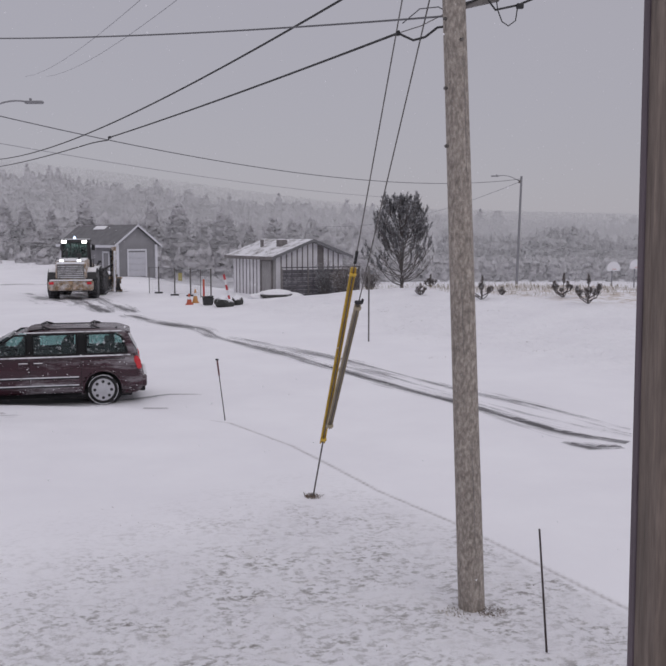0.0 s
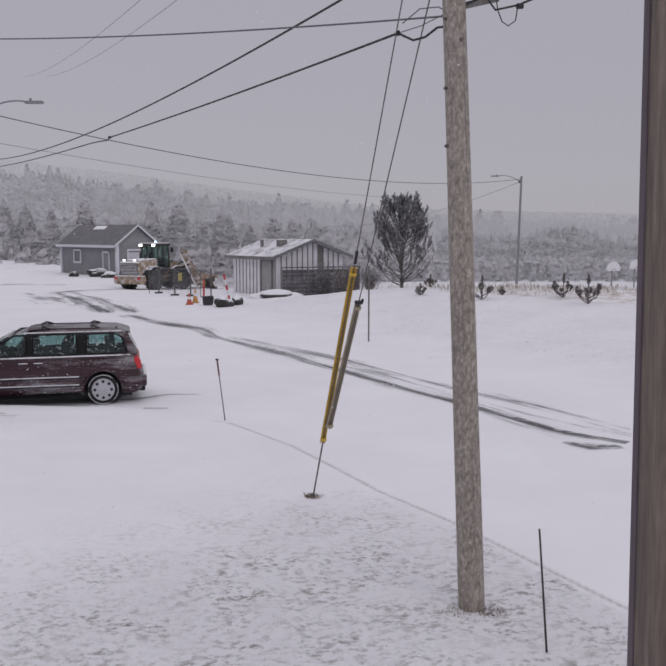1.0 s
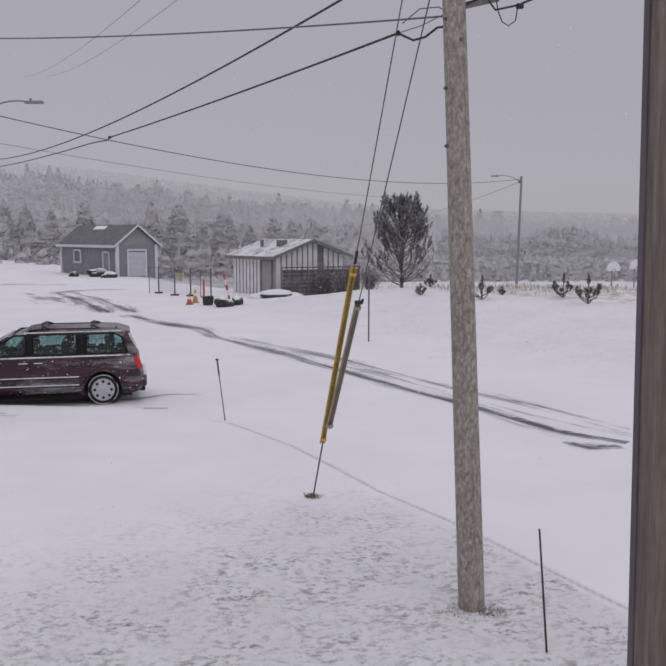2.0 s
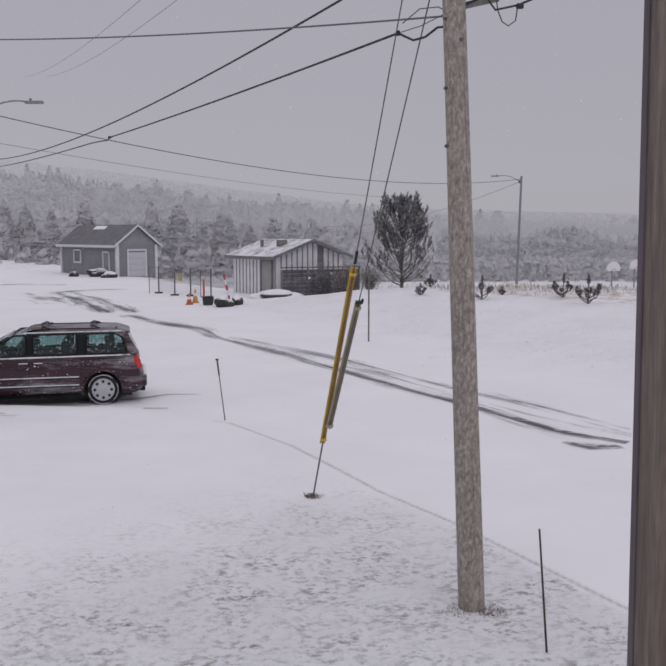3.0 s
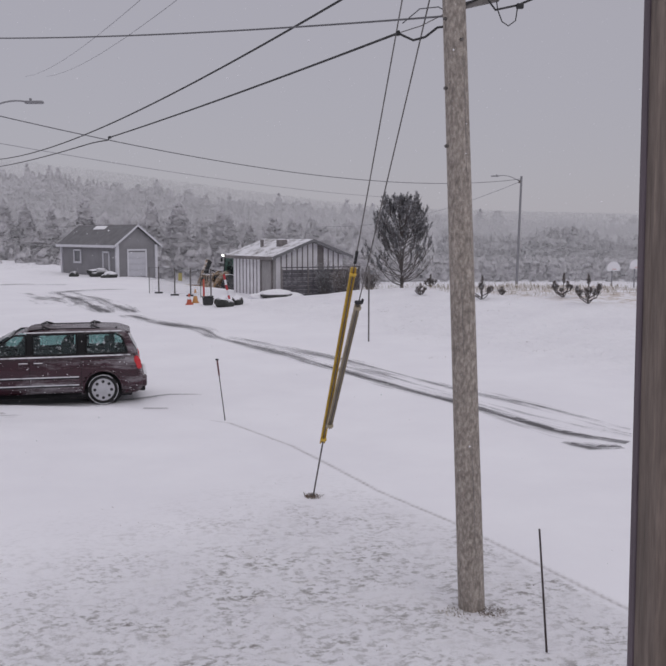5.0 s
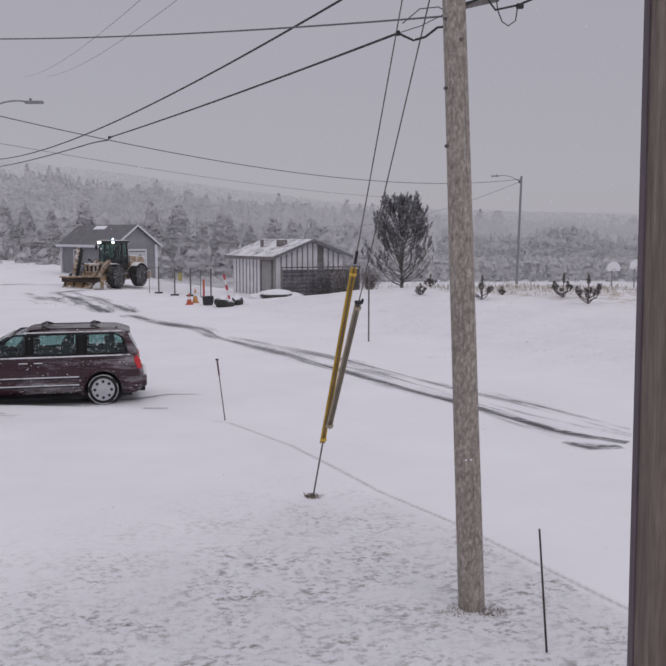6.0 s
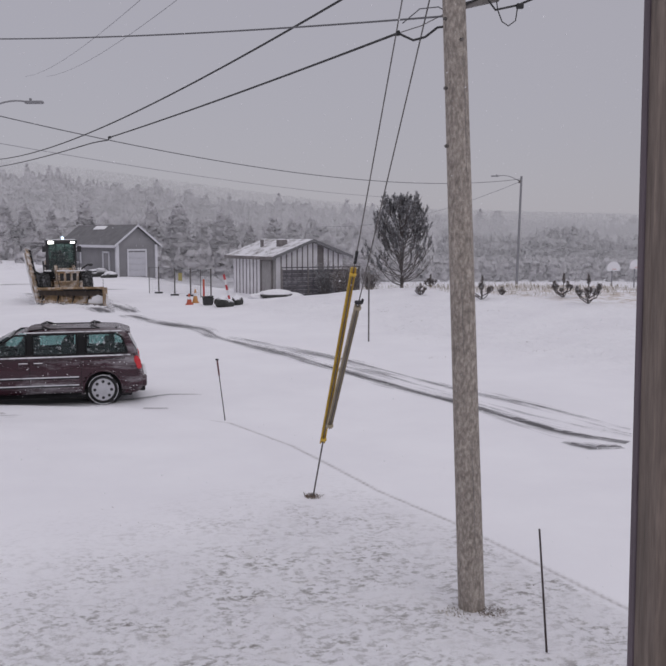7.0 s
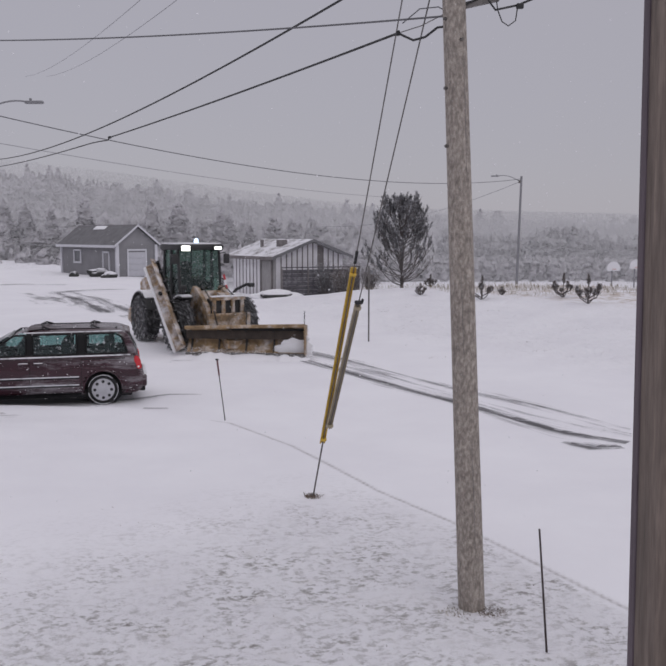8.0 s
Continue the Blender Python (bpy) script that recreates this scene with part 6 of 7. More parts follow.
# ---- the wheel loader with plough and wing ----
def make_loader():
    """Forward is +x, left is +y, the ground under the middle of the machine is the origin."""
    L = thing("wheel_loader", pose(0, 0, 0), "dirty yellow wheel loader with angled plough and raised side wing", "wheel loader")
    Y, K = M["cat"], M["machine_black"]
    # rear frame and engine
    b = nbm()
    slab(b, [(-3.05, 0.95), (-2.9, 0.62), (-0.3, 0.62), (-0.2, 1.25), (-0.75, 1.35), (-2.95, 1.35)], -0.55, 0.55, "y")
    part("rear_frame", b, Y, L)
    b = nbm()
    slab(b, [(-3.0, 1.2), (-0.85, 1.2), (-0.75, 2.36), (-2.7, 2.26), (-2.98, 2.1)], -0.88, 0.88, "y")
    bmesh.ops.bevel(b, geom=list(b.edges), offset=0.07, segments=3, affect="EDGES")
    hood = part("engine_hood", b, M["cat_snowy"], L)
    b = nbm()
    box(b, (-1.78, 0, 2.335), (1.85, 1.6, 0.06), Matrix.Translation((-1.78, 0, 2.335)) @ pose(0, 0, 0, 0, -3, 0) @ Matrix.Translation((1.78, 0, -2.335)), bevel=0.025)
    part("hood_snow", b, M["snow_clump"], hood, "snow lying on the hood")
    b = nbm()
    box(b, (-3.0, 0, 1.64), (0.06, 1.56, 0.82), bevel=0.015)
    gr = part("grille", b, M["grille"], hood, "grey radiator grille with horizontal slats")
    for k in range(7):
        b = nbm()
        box(b, (-3.045, 0, 1.30 + 0.112 * k), (0.04, 1.48, 0.04), bevel=0.008)
        part("slat", b, M["slat_snow"], gr)
    b = nbm()
    box(b, (-2.95, 0, 2.15), (0.26, 1.6, 0.12), bevel=0.04)
    part("grille_snow", b, M["snow_clump"], hood)
    b = nbm()
    slab(b, [(-3.3, 0.72), (-3.25, 0.55), (-2.7, 0.5), (-2.6, 1.12), (-3.25, 1.12)], -1.28, 1.28, "y")
    bmesh.ops.bevel(b, geom=list(b.edges), offset=0.06, segments=2, affect="EDGES")
    cw = part("counterweight", b, Y, L, "yellow rear counterweight")
    b = nbm()
    box(b, (-2.95, 0, 1.145), (0.6, 2.4, 0.06), bevel=0.02)
    part("counterweight_snow", b, M["snow_clump"], cw)
    for s in (1, -1):
        b = nbm()
        box(b, (-3.3, s * 1.08, 0.98), (0.06, 0.26, 0.16), bevel=0.02)
        part("rear_light", b, M["tail_red"], cw, "red rear light")
    for s in (1, -1):
        b = nbm()
        box(b, (-2.9, s * 0.5, 2.3), (0.14, 0.3, 0.18), bevel=0.04)
        hl = part("work_light", b, K, hood)
        b = nbm()
        box(b, (-2.98, s * 0.5, 2.3), (0.03, 0.26, 0.14), bevel=0.01)
        part("lens", b, M["lamp_dim"], hl, "lit rear work light")
    b = nbm()
    tube(b, (-1.2, 0.42, 2.1), (-1.2, 0.42, 2.85), 0.07, 0.065, 12)
    part("exhaust", b, K, L)
    b = nbm()
    tube(b, (-1.55, -0.35, 2.0), (-1.55, -0.35, 2.5), 0.06, None, 10)
    lathe(b, [(2.48, 0.06), (2.5, 0.15), (2.66, 0.15), (2.7, 0.05)], 14, "z", pose(-1.55, -0.35, 0))
    part("air_intake", b, K, L)
    # fenders over each wheel
    front_fenders = []
    for x in (-1.62, 1.62):
        for s in (1, -1):
            b = nbm()
            rr = 0.98
            a0, a1 = (0.12, 0.88) if x < 0 else (0.42, 0.86)
            y0, y1 = (0.78, 1.42) if x < 0 else (0.72, 1.15)
            angs = [math.pi * (a0 + (a1 - a0) * k / 12) for k in range(13)]
            arc = [(x + rr * math.cos(a), 0.82 + rr * math.sin(a)) for a in angs]
            inn = [(x + (rr - 0.05) * math.cos(a), 0.82 + (rr - 0.05) * math.sin(a)) for a in reversed(angs)]
            slab(b, arc + inn, s * y0, s * y1, "y")
            fd = part("fender", b, K, L)
            if x > 0:
                front_fenders.append(fd)
            b = nbm()
            angs = [math.pi * (max(a0, 0.28) + (min(a1, 0.72) - max(a0, 0.28)) * k / 10) for k in range(11)]
            arc = [(x + rr * math.cos(a), 0.825 + rr * math.sin(a)) for a in angs]
            inn = [(x + (rr + 0.05) * math.cos(a), 0.825 + (rr + 0.05) * math.sin(a)) for a in reversed(angs)]
            slab(b, arc + inn, s * (y0 + 0.04), s * (y1 - 0.04), "y")
            part("fender_snow", b, M["snow_clump"], fd)
    # cab
    b = nbm()
    slab(b, [(-0.70, 1.3), (0.78, 1.3), (0.85, 1.78), (-0.72, 1.78)], -0.79, 0.79, "y")
    bmesh.ops.bevel(b, geom=list(b.edges), offset=0.04, segments=2, affect="EDGES")
    cab = part("cab", b, K, L, "black-framed operator's cab with large windows")
    def pane(name, poly, lo, hi, axis):
        b = nbm()
        slab(b, poly, lo, hi, axis)
        part(name, b, M["cab_pane"], cab, "green-tinted cab window").visible_shadow = False

    pane("windscreen", [(0.79, 1.79), (0.80, 1.79), (0.66, 3.31), (0.65, 3.31)], -0.71, 0.71, "y")
    pane("rear_window", [(-0.66, 1.79), (-0.65, 1.79), (-0.55, 3.31), (-0.56, 3.31)], -0.71, 0.71, "y")
    for s in (1, -1):
        pane("side_window", [(-0.63, 1.79), (0.77, 1.79), (0.63, 3.31), (-0.53, 3.31)], s * 0.75, s * 0.74, "y")
    b = nbm()
    box(b, (-0.25, -0.05, 1.95), (0.5, 0.52, 0.16), bevel=0.05)
    box(b, (-0.45, -0.05, 2.35), (0.15, 0.50, 0.80), bevel=0.06)
    box(b, (-0.45, -0.05, 2.82), (0.12, 0.28, 0.2), bevel=0.05)
    part("driver_seat", b, M["seat"], cab, "dark operator's seat behind the glass")
    b = nbm()
    sweep(b, [(0.55, -0.05, 1.75), (0.42, -0.05, 2.2), (0.36, -0.05, 2.3)], 0.06, 8)
    sweep(b, [(0.33 + 0.08 * math.sin(a), -0.05 + 0.2 * math.cos(a), 2.32 + 0.18 * math.sin(a)) for a in [math.tau * k / 20 for k in range(21)]], 0.018, 6)
    box(b, (0.35, -0.50, 2.1), (0.5, 0.26, 0.75), bevel=0.05)
    box(b, (-0.58, 0, 2.0), (0.08, 1.3, 0.42), bevel=0.02)
    box(b, (0.5, -0.42, 2.75), (0.08, 0.3, 0.24), bevel=0.03)
    box(b, (-0.1, 0.52, 2.05), (0.7, 0.22, 0.3), bevel=0.05)
    part("steering_column", b, M["seat"], cab)
    for s in (1, -1):
        for x0, x1 in ((-0.69, -0.57), (0.83, 0.68), (0.05, 0.05)):
            b = nbm()
            sweep(b, [(x0, s * 0.77, 1.75), (x1, s * 0.76, 3.34)], 0.055, 6)
            part("pillar", b, K, cab)
    for y in (-0.25, 0.25):
        b = nbm()
        sweep(b, [(-0.675, y, 1.78), (-0.575, y, 3.32)], 0.03, 6)
        part("rear_pillar", b, K, cab)
    b = nbm()
    box(b, (0.05, 0, 3.42), (1.75, 1.72, 0.2), bevel=0.06)
    rf = part("cab_roof", b, K, cab, "dark cab roof with snow on it")
    b = nbm()
    box(b, (0.02, 0, 3.54), (1.6, 1.58, 0.05), bevel=0.025)
    part("roof_snow", b, M["snow_clump"], rf)
    for x, d in ((0.95, 1), (-0.86, -1)):
        for y in (-0.60, 0.60):
            b = nbm()
            box(b, (x, y, 3.39), (0.10, 0.34, 0.20), bevel=0.03)
            hl = part("work_light", b, K, rf)
            b = nbm()
            small = y > 0 and d > 0
            box(b, (x + 0.06 * d, y, 3.39), (0.03, 0.24 if small else 0.30, 0.10 if small else 0.17), bevel=0.01)
            part("lens", b, M["lamp"], hl, "glowing white work light")
    b = nbm()
    lathe(b, [(3.55, 0.07), (3.58, 0.08), (3.68, 0.065), (3.72, 0.03)], 14, "z", pose(0.25, 0.1, 0))
    part("beacon", b, M["beacon"], rf, "bluish glowing roof beacon")
    for s in (1, -1):
        b = nbm()
        sweep(b, [(0.70, s * 0.79, 3.2), (0.88, s * 0.92, 3.24), (0.9, s * 0.95, 3.15)], 0.02, 6)
        box(b, (0.9, s * 0.96, 3.02), (0.08, 0.22, 0.34), bevel=0.03)
        part("mirror", b, K, cab)
        b = nbm()
        sweep(b, [(-0.6, s * 0.95, 1.45), (-0.6, s * 1.0, 2.3), (0.5, s * 1.0, 2.3), (0.55, s * 0.95, 1.45)], 0.022, 6)
        part("handrail", b, K, cab)
        for k in range(3):
            b = nbm()
            box(b, (0.0, s * 1.15, 0.62 + 0.3 * k), (0.5, 0.3, 0.04), bevel=0.01)
            part("step", b, K, L)
    # front frame, tower and lift arms
    b = nbm()
    slab(b, [(0.0, 0.65), (2.3, 0.6), (2.35, 1.1), (1.75, 1.95), (1.35, 1.95), (0.5, 1.2), (0.0, 1.2)], -0.42, 0.42, "y")
    bmesh.ops.bevel(b, geom=list(b.edges), offset=0.03, segments=1, affect="EDGES")
    part("front_frame", b, Y, L)
    for s in (1, -1):
        b = nbm()
        slab(b, [(1.15, 1.75), (1.45, 2.12), (1.75, 2.05), (2.5, 1.55), (3.15, 0.75), (3.2, 0.42), (2.9, 0.42), (2.75, 0.85), (2.25, 1.3), (1.6, 1.65)], s * 0.40, s * 0.56, "y")
        bmesh.ops.bevel(b, geom=list(b.edges), offset=0.015, segments=1, affect="EDGES")
        part("lift_arm", b, Y, L)
        b = nbm()
        tube(b, (1.05, s * 0.30, 0.85), (2.0, s * 0.34, 1.15), 0.085, None, 12)
        tube(b, (2.0, s * 0.34, 1.15), (2.45, s * 0.34, 1.3), 0.045, None, 10)
        part("lift_cylinder", b, Y, L)
    b = nbm()
    tube(b, (1.45, 0, 1.85), (2.25, 0, 1.80), 0.10, None, 12)
    tube(b, (2.25, 0, 1.80), (2.65, 0, 1.75), 0.055, None, 10)
    part("tilt_cylinder", b, Y, L)
    b = nbm()
    slab(b, [(2.55, 1.95), (2.75, 1.9), (2.95, 1.2), (3.1, 0.7), (2.95, 0.62), (2.72, 1.1), (2.5, 1.7)], -0.13, 0.13, "y")
    part("tilt_lever", b, Y, L)
    b = nbm()
    box(b, (3.15, 0, 0.85), (0.18, 1.5, 0.9), bevel=0.03)
    cp = part("coupler", b, Y, L, "yellow quick coupler frame")
    b = nbm()
    for y in (-0.5, -0.17, 0.17, 0.5):
        box(b, (3.10, y, 1.45), (0.10, 0.12, 0.75), bevel=0.02)
    box(b, (3.08, 0, 1.78), (0.12, 1.25, 0.12), bevel=0.02)
    part("push_frame", b, Y, cp)
    # dark plate added as the shade between the push frame's bars
    b = nbm()
    box(b, (3.02, 0, 1.42), (0.04, 1.16, 0.72), bevel=0.01)
    part("guard_plate", b, M["machine_black"], cp, "dark plate added for the shade behind the push frame")
    b = nbm()
    box(b, (3.08, 0, 1.855), (0.16, 1.2, 0.05), bevel=0.02)
    part("frame_snow", b, M["snow_clump"], cp)
    b = nbm()
    slab(b, [(3.2, 0.3), (4.15, 0.25), (4.15, 0.5), (3.2, 0.75)], -0.5, 0.5, "y")
    part("swivel_frame", b, Y, cp)
    # black hoses and boxes added to stand for shade in the lift frame's gaps
    for y0, y1, z0 in ((-0.3, -0.45, 2.05), (0.32, 0.5, 2.02)):
        b = nbm()
        sweep(b, [(1.3, y0, 1.9), (1.9, y0 * 1.3, z0 + 0.1), (2.7, y1, 1.75), (3.25, y1 * 1.2, 1.3), (3.4, y1, 0.7)], 0.02, 7)
        part("hose", b, K, L)
    for s in (1, -1):
        b = nbm()
        box(b, (2.35, s * 0.25, 1.35), (0.5, 0.16, 0.75), pose(0, 0, 0), bevel=0.03)
        part("valve_box", b, K, L)
    b = nbm()
    sweep(b, [(1.4, 0.80, 1.6), (1.55, 1.0, 1.95), (1.9, 1.25, 2.15), (1.95, 1.4, 2.12)], 0.05, 8)
    box(b, (2.0, 1.38, 2.13), (0.16, 0.22, 0.14), bevel=0.03)
    part("marker_light", b, K, L, "black plough light on its bracket")
    b = nbm()
    sweep(b, [(1.4, -0.80, 1.6), (1.55, -0.95, 1.95), (1.75, -1.05, 2.1)], 0.05, 8)
    box(b, (1.8, -1.02, 2.1), (0.14, 0.2, 0.14), bevel=0.03)
    part("marker_light", b, K, L)

    # plough blade: a curved mouldboard, turned with its left end ahead
    def mouldboard(name, length, h0, h1, m, material, label, rib=True):
        b = nbm()
        n, k = 14, 9
        rows = []
        for i in range(n + 1):
            u = i / n
            h = h0 + (h1 - h0) * u
            y = (u - 0.5) * length
            row = []
            for j in range(k + 1):
                v = j / k
                z = 0.06 + h * v
                x = 0.22 - 0.42 * math.sin(math.pi * v * 0.9) + 0.10 * v * v
                row.append((x, y, z))
            rows.append([b.verts.new(p) for p in row] + [b.verts.new((p[0] - 0.04, p[1], p[2])) for p in reversed(row)])
        w = 2 * (k + 1)
        for p, q in zip(rows, rows[1:]):
            for j in range(w):
                b.faces.new((p[j], p[(j + 1) % w], q[(j + 1) % w], q[j]))
        b.faces.new(rows[0])
        b.faces.new(rows[-1])
        bmesh.ops.recalc_face_normals(b, faces=b.faces)
        ob = part(name, b, material, L, label, m=m)
        b = nbm()
        box(b, (0.24, 0, 0.07), (0.03, length, 0.16))
        part("cutting_edge", b, M["steel"], ob, "worn steel cutting edge")
        b = nbm()
        hh = (h0 + h1) / 2
        tilt = math.degrees(math.atan2(h1 - h0, length))
        box(b, (0.24, 0, 0.08 + hh), (0.16, length, 0.10), pose(0, 0, 0, 0, 0, 0) if abs(tilt) < 0.1 else Matrix.Translation((0, 0, 0.08 + hh)) @ pose(0, 0, 0, tilt, 0, 0) @ Matrix.Translation((0, 0, -0.08 - hh)), bevel=0.02)
        part("top_lip", b, material, ob)
        b = nbm()                                # the dark, dirty back of the board
        strip = []
        for j in range(k + 1):
            v = j / k
            strip.append((0.22 - 0.42 * math.sin(math.pi * v * 0.9) + 0.10 * v * v - 0.046, 0.08 + (min(h0, h1) - 0.02) * v))
        slab(b, strip + [(x - 0.02, z) for x, z in reversed(strip)], -length / 2 + 0.01, length / 2 - 0.01, "y")
        part("back_sheet", b, M["machine_black"], ob, "dark dirty back of the board")
        if rib:
            for q in range(5):
                b = nbm()
                y = (q / 4 - 0.5) * (length - 0.3)
                slab(b, [(0.12, 0.12), (-0.25, 0.2), (-0.3, 0.6), (0.1, 0.85), (-0.05, 0.5)], y - 0.02, y + 0.02, "y")
                part("rib", b, M["machine_black"], ob)
        return ob

    bm_ = pose(4.35, 0.05, 0.0, 0, 0, -38)
    blade = mouldboard("plough_blade", 3.86, 0.85, 0.95, bm_, M["blade"], "dirty yellow angled plough blade")
    for k in range(8):                           # added strips, coloured dark as the shade under the lip
        b = nbm()
        y = -1.69 + 0.483 * k
        box(b, (0.055, y, 0.70), (0.03, 0.480, 0.28), Matrix.Translation((0, 0, 0)), bevel=0.006)
        part("deflector", b, M["deflector"], blade, "dark strip added for the shade under the lip")
    for k, (y, z, q) in enumerate(((1.5, 0.45, 0.3), (1.75, 0.28, 0.32), (1.2, 0.25, 0.22), (1.8, 0.6, 0.2), (1.6, 0.3, 0.42), (1.25, 0.2, 0.34))):
        b = nbm()
        bmesh.ops.create_icosphere(b, subdivisions=2, radius=q)
        for w in b.verts:
            f = 1 + 0.5 * noise.noise(w.co * 6 + Vector((k, 0, 0)))
            w.co = Vector((w.co.x * 0.26, w.co.y * f * 1.2, w.co.z * f * 0.7))
        part("snow_crust", b, M["snow_clump"], blade, m=pose(0.02, y, z, 0, 0, 0))
    b = nbm()
    tube(b, (0.3, 1.92, 0.95), (0.3, 1.92, 1.5), 0.012, None, 6)
    part("blade_marker", b, K, blade)
    b = nbm()
    box(b, (0.12, 1.93, 0.54), (0.55, 0.04, 0.98), bevel=0.02)
    part("end_plate", b, M["blade"], blade)
    b = nbm()
    box(b, (0.42, 1.70, 0.08), (0.30, 0.5, 0.10), bevel=0.03)
    part("shoe", b, M["steel"], blade, "dark steel runner shoe")
    # wing: a second long blade folded up along the right side
    lo, hi = Vector((3.0, -1.60, 0.25)), Vector((1.45, -2.0, 2.95))
    d = (hi - lo)
    mid = (lo + hi) / 2
    xa = d.normalized()
    ya = Vector((0, -1, 0))
    za = xa.cross(ya).normalized()
    ya = za.cross(xa)
    wm = Matrix.Translation(mid) @ Matrix((xa, ya, za)).transposed().to_4x4()
    b = nbm()
    n = 10
    rows = []
    for i in range(n + 1):
        u = i / n
        x = (u - 0.5) * d.length
        h = 0.62 - 0.10 * u
        row = [(x, 0.22 * (1 - (2 * j / 6 - 1) ** 2) * -1 + 0.12, (j / 6 - 0.5) * h) for j in range(7)]
        rows.append([b.verts.new(p) for p in row] + [b.verts.new((p[0], p[1] - 0.05, p[2])) for p in reversed(row)])
    for p, q in zip(rows, rows[1:]):
        for j in range(14):
            b.faces.new((p[j], p[(j + 1) % 14], q[(j + 1) % 14], q[j]))
    b.faces.new(rows[0])
    b.faces.new(rows[-1])
    bmesh.ops.recalc_face_normals(b, faces=b.faces)
    wing = part("wing_plough", b, M["wing"], L, "long narrow wing plough raised steeply along the side", m=wm)
    b = nbm()
    box(b, (0, 0.12, -0.33), (d.length, 0.13, 0.08), bevel=0.03)
    part("wing_edge", b, M["snow_clump"], wing, "snow packed along the wing's edge")
    b = nbm()
    box(b, (0, -0.165, 0.0), (d.length * 0.97, 0.02, 0.42), bevel=0.008)
    part("back_sheet", b, M["machine_black"], wing, "dark dirty back of the wing")
    for k in range(9):
        b = nbm()
        box(b, ((k / 8 - 0.5) * d.length * 0.92, -0.12, 0.0), (0.05, 0.12, 0.5), bevel=0.008)
        part("rib", b, M["machine_black"], wing)
    b = nbm()
    tube(b, (1.0, -0.6, 1.2), (1.9, -1.9, 1.95), 0.06, None, 10)
    tube(b, (1.6, -0.6, 0.9), (2.5, -1.6, 0.8), 0.06, None, 10)
    box(b, (1.5, -1.3, 1.0), (1.6, 0.14, 0.16), bevel=0.03)
    part("wing_frame", b, K, L)
    # wheels
    wheels = []
    for x in (-1.62, 1.62):
        for s in (1, -1):
            b = nbm()
            lathe(b, [(-0.26, 0.40), (-0.31, 0.56), (-0.30, 0.73), (-0.23, 0.80), (0.23, 0.80), (0.30, 0.73), (0.31, 0.56), (0.26, 0.40)], 36)
            for k in range(22):
                for q in (1, -1):
                    a = math.tau * (k + (0.5 if q > 0 else 0)) / 22
                    m = Matrix.Rotation(a, 4, "Y") @ pose(0.825, q * 0.15, 0, q * 28, 0, 0)
                    box(b, (0, 0, 0), (0.05, 0.30, 0.075), m)
            w = part("wheel", b, M["tyre_big"], L, "large lugged black tyre packed with snow", m=pose(x, s * 1.16, 0.84))
            b = nbm()
            lathe(b, [(s * 0.02, 0.06), (s * 0.10, 0.30), (s * 0.24, 0.39), (s * 0.27, 0.41), (s * 0.25, 0.43)], 28)
            part("rim", b, M["rim_yellow"], w)
            b = nbm()
            lathe(b, [(s * 0.02, 0.05), (s * 0.03, 0.17), (s * 0.16, 0.15), (s * 0.18, 0.05)], 18)
            part("hub", b, M["rim_yellow"], w)
            wheels.append(w)
    # snow rolled up before the blade and thrown from its right end
    rng = random.Random(5)
    V, F = [], []

    def clod(c, s):
        i = len(V)
        q = [Vector((rng.uniform(-1, 1), rng.uniform(-1, 1), rng.uniform(-1, 1))).normalized() * s * rng.uniform(0.6, 1.1) for _ in range(4)]
        V.extend([tuple(Vector(c) + k) for k in q])
        F.extend([(i, i + 1, i + 2), (i, i + 2, i + 3), (i, i + 1, i + 3), (i + 1, i + 2, i + 3)])
    for _ in range(1800):
        u = rng.random()
        h = 0.14 + 0.22 * (1 - u)
        clod((0.3 + 0.45 * rng.random(), (u - 0.5) * 4.0, rng.random() ** 1.5 * h), rng.uniform(0.010, 0.024))
    b = nbm()                                    # the soft roll of snow that the edge pushes along
    rows = []
    for i in range(61):
        y = (i / 60 - 0.5) * 4.3
        k = 0.62 + 0.5 * noise.noise((y * 1.6, 3, 0)) + 0.25 * noise.noise((y * 5, 7, 0))
        hh, ww = 0.24 * k * (1 - abs(y / 2.2) ** 6), 0.75 + 0.2 * k
        rows.append([b.verts.new((0.2 + ww * j / 9, y, max(0.0, hh * math.sin(math.pi * (j / 9) ** 0.7)) + 0.015 * noise.noise((y * 6, j * 0.9, 1)) - 0.01)) for j in range(10)])
    for p, q in zip(rows, rows[1:]):
        for j in range(9):
            b.faces.new((p[j], p[j + 1], q[j + 1], q[j]))
    bmesh.ops.recalc_face_normals(b, faces=b.faces)
    part("snow_roll", b, M["snow"], blade, "soft roll of snow along the cutting edge")
    me = bpy.data.meshes.new("pushed_snow")
    me.from_pydata(V, [], F)
    me.materials.append(M["snow_powder"])
    ps = new("pushed_snow", me)
    ps.parent = blade
    tagged(ps, "loose snow rolling before the plough")
    V.clear()
    F.clear()
    for _ in range(1500):
        u = rng.random()
        c = Vector((2.6 - 4.5 * u, -1.5 - 1.2 * rng.random() * u - 0.3, 0.05 + 0.55 * rng.random() ** 2 * (1 - 0.5 * u)))
        clod(c, rng.uniform(0.007, 0.018))
    me = bpy.data.meshes.new("thrown_snow")
    me.from_pydata(V, [], F)
    me.materials.append(M["snow_powder"])
    ps = new("thrown_snow", me)
    ps.parent = L
    tagged(ps, "loose snow thrown up beside the wheels")
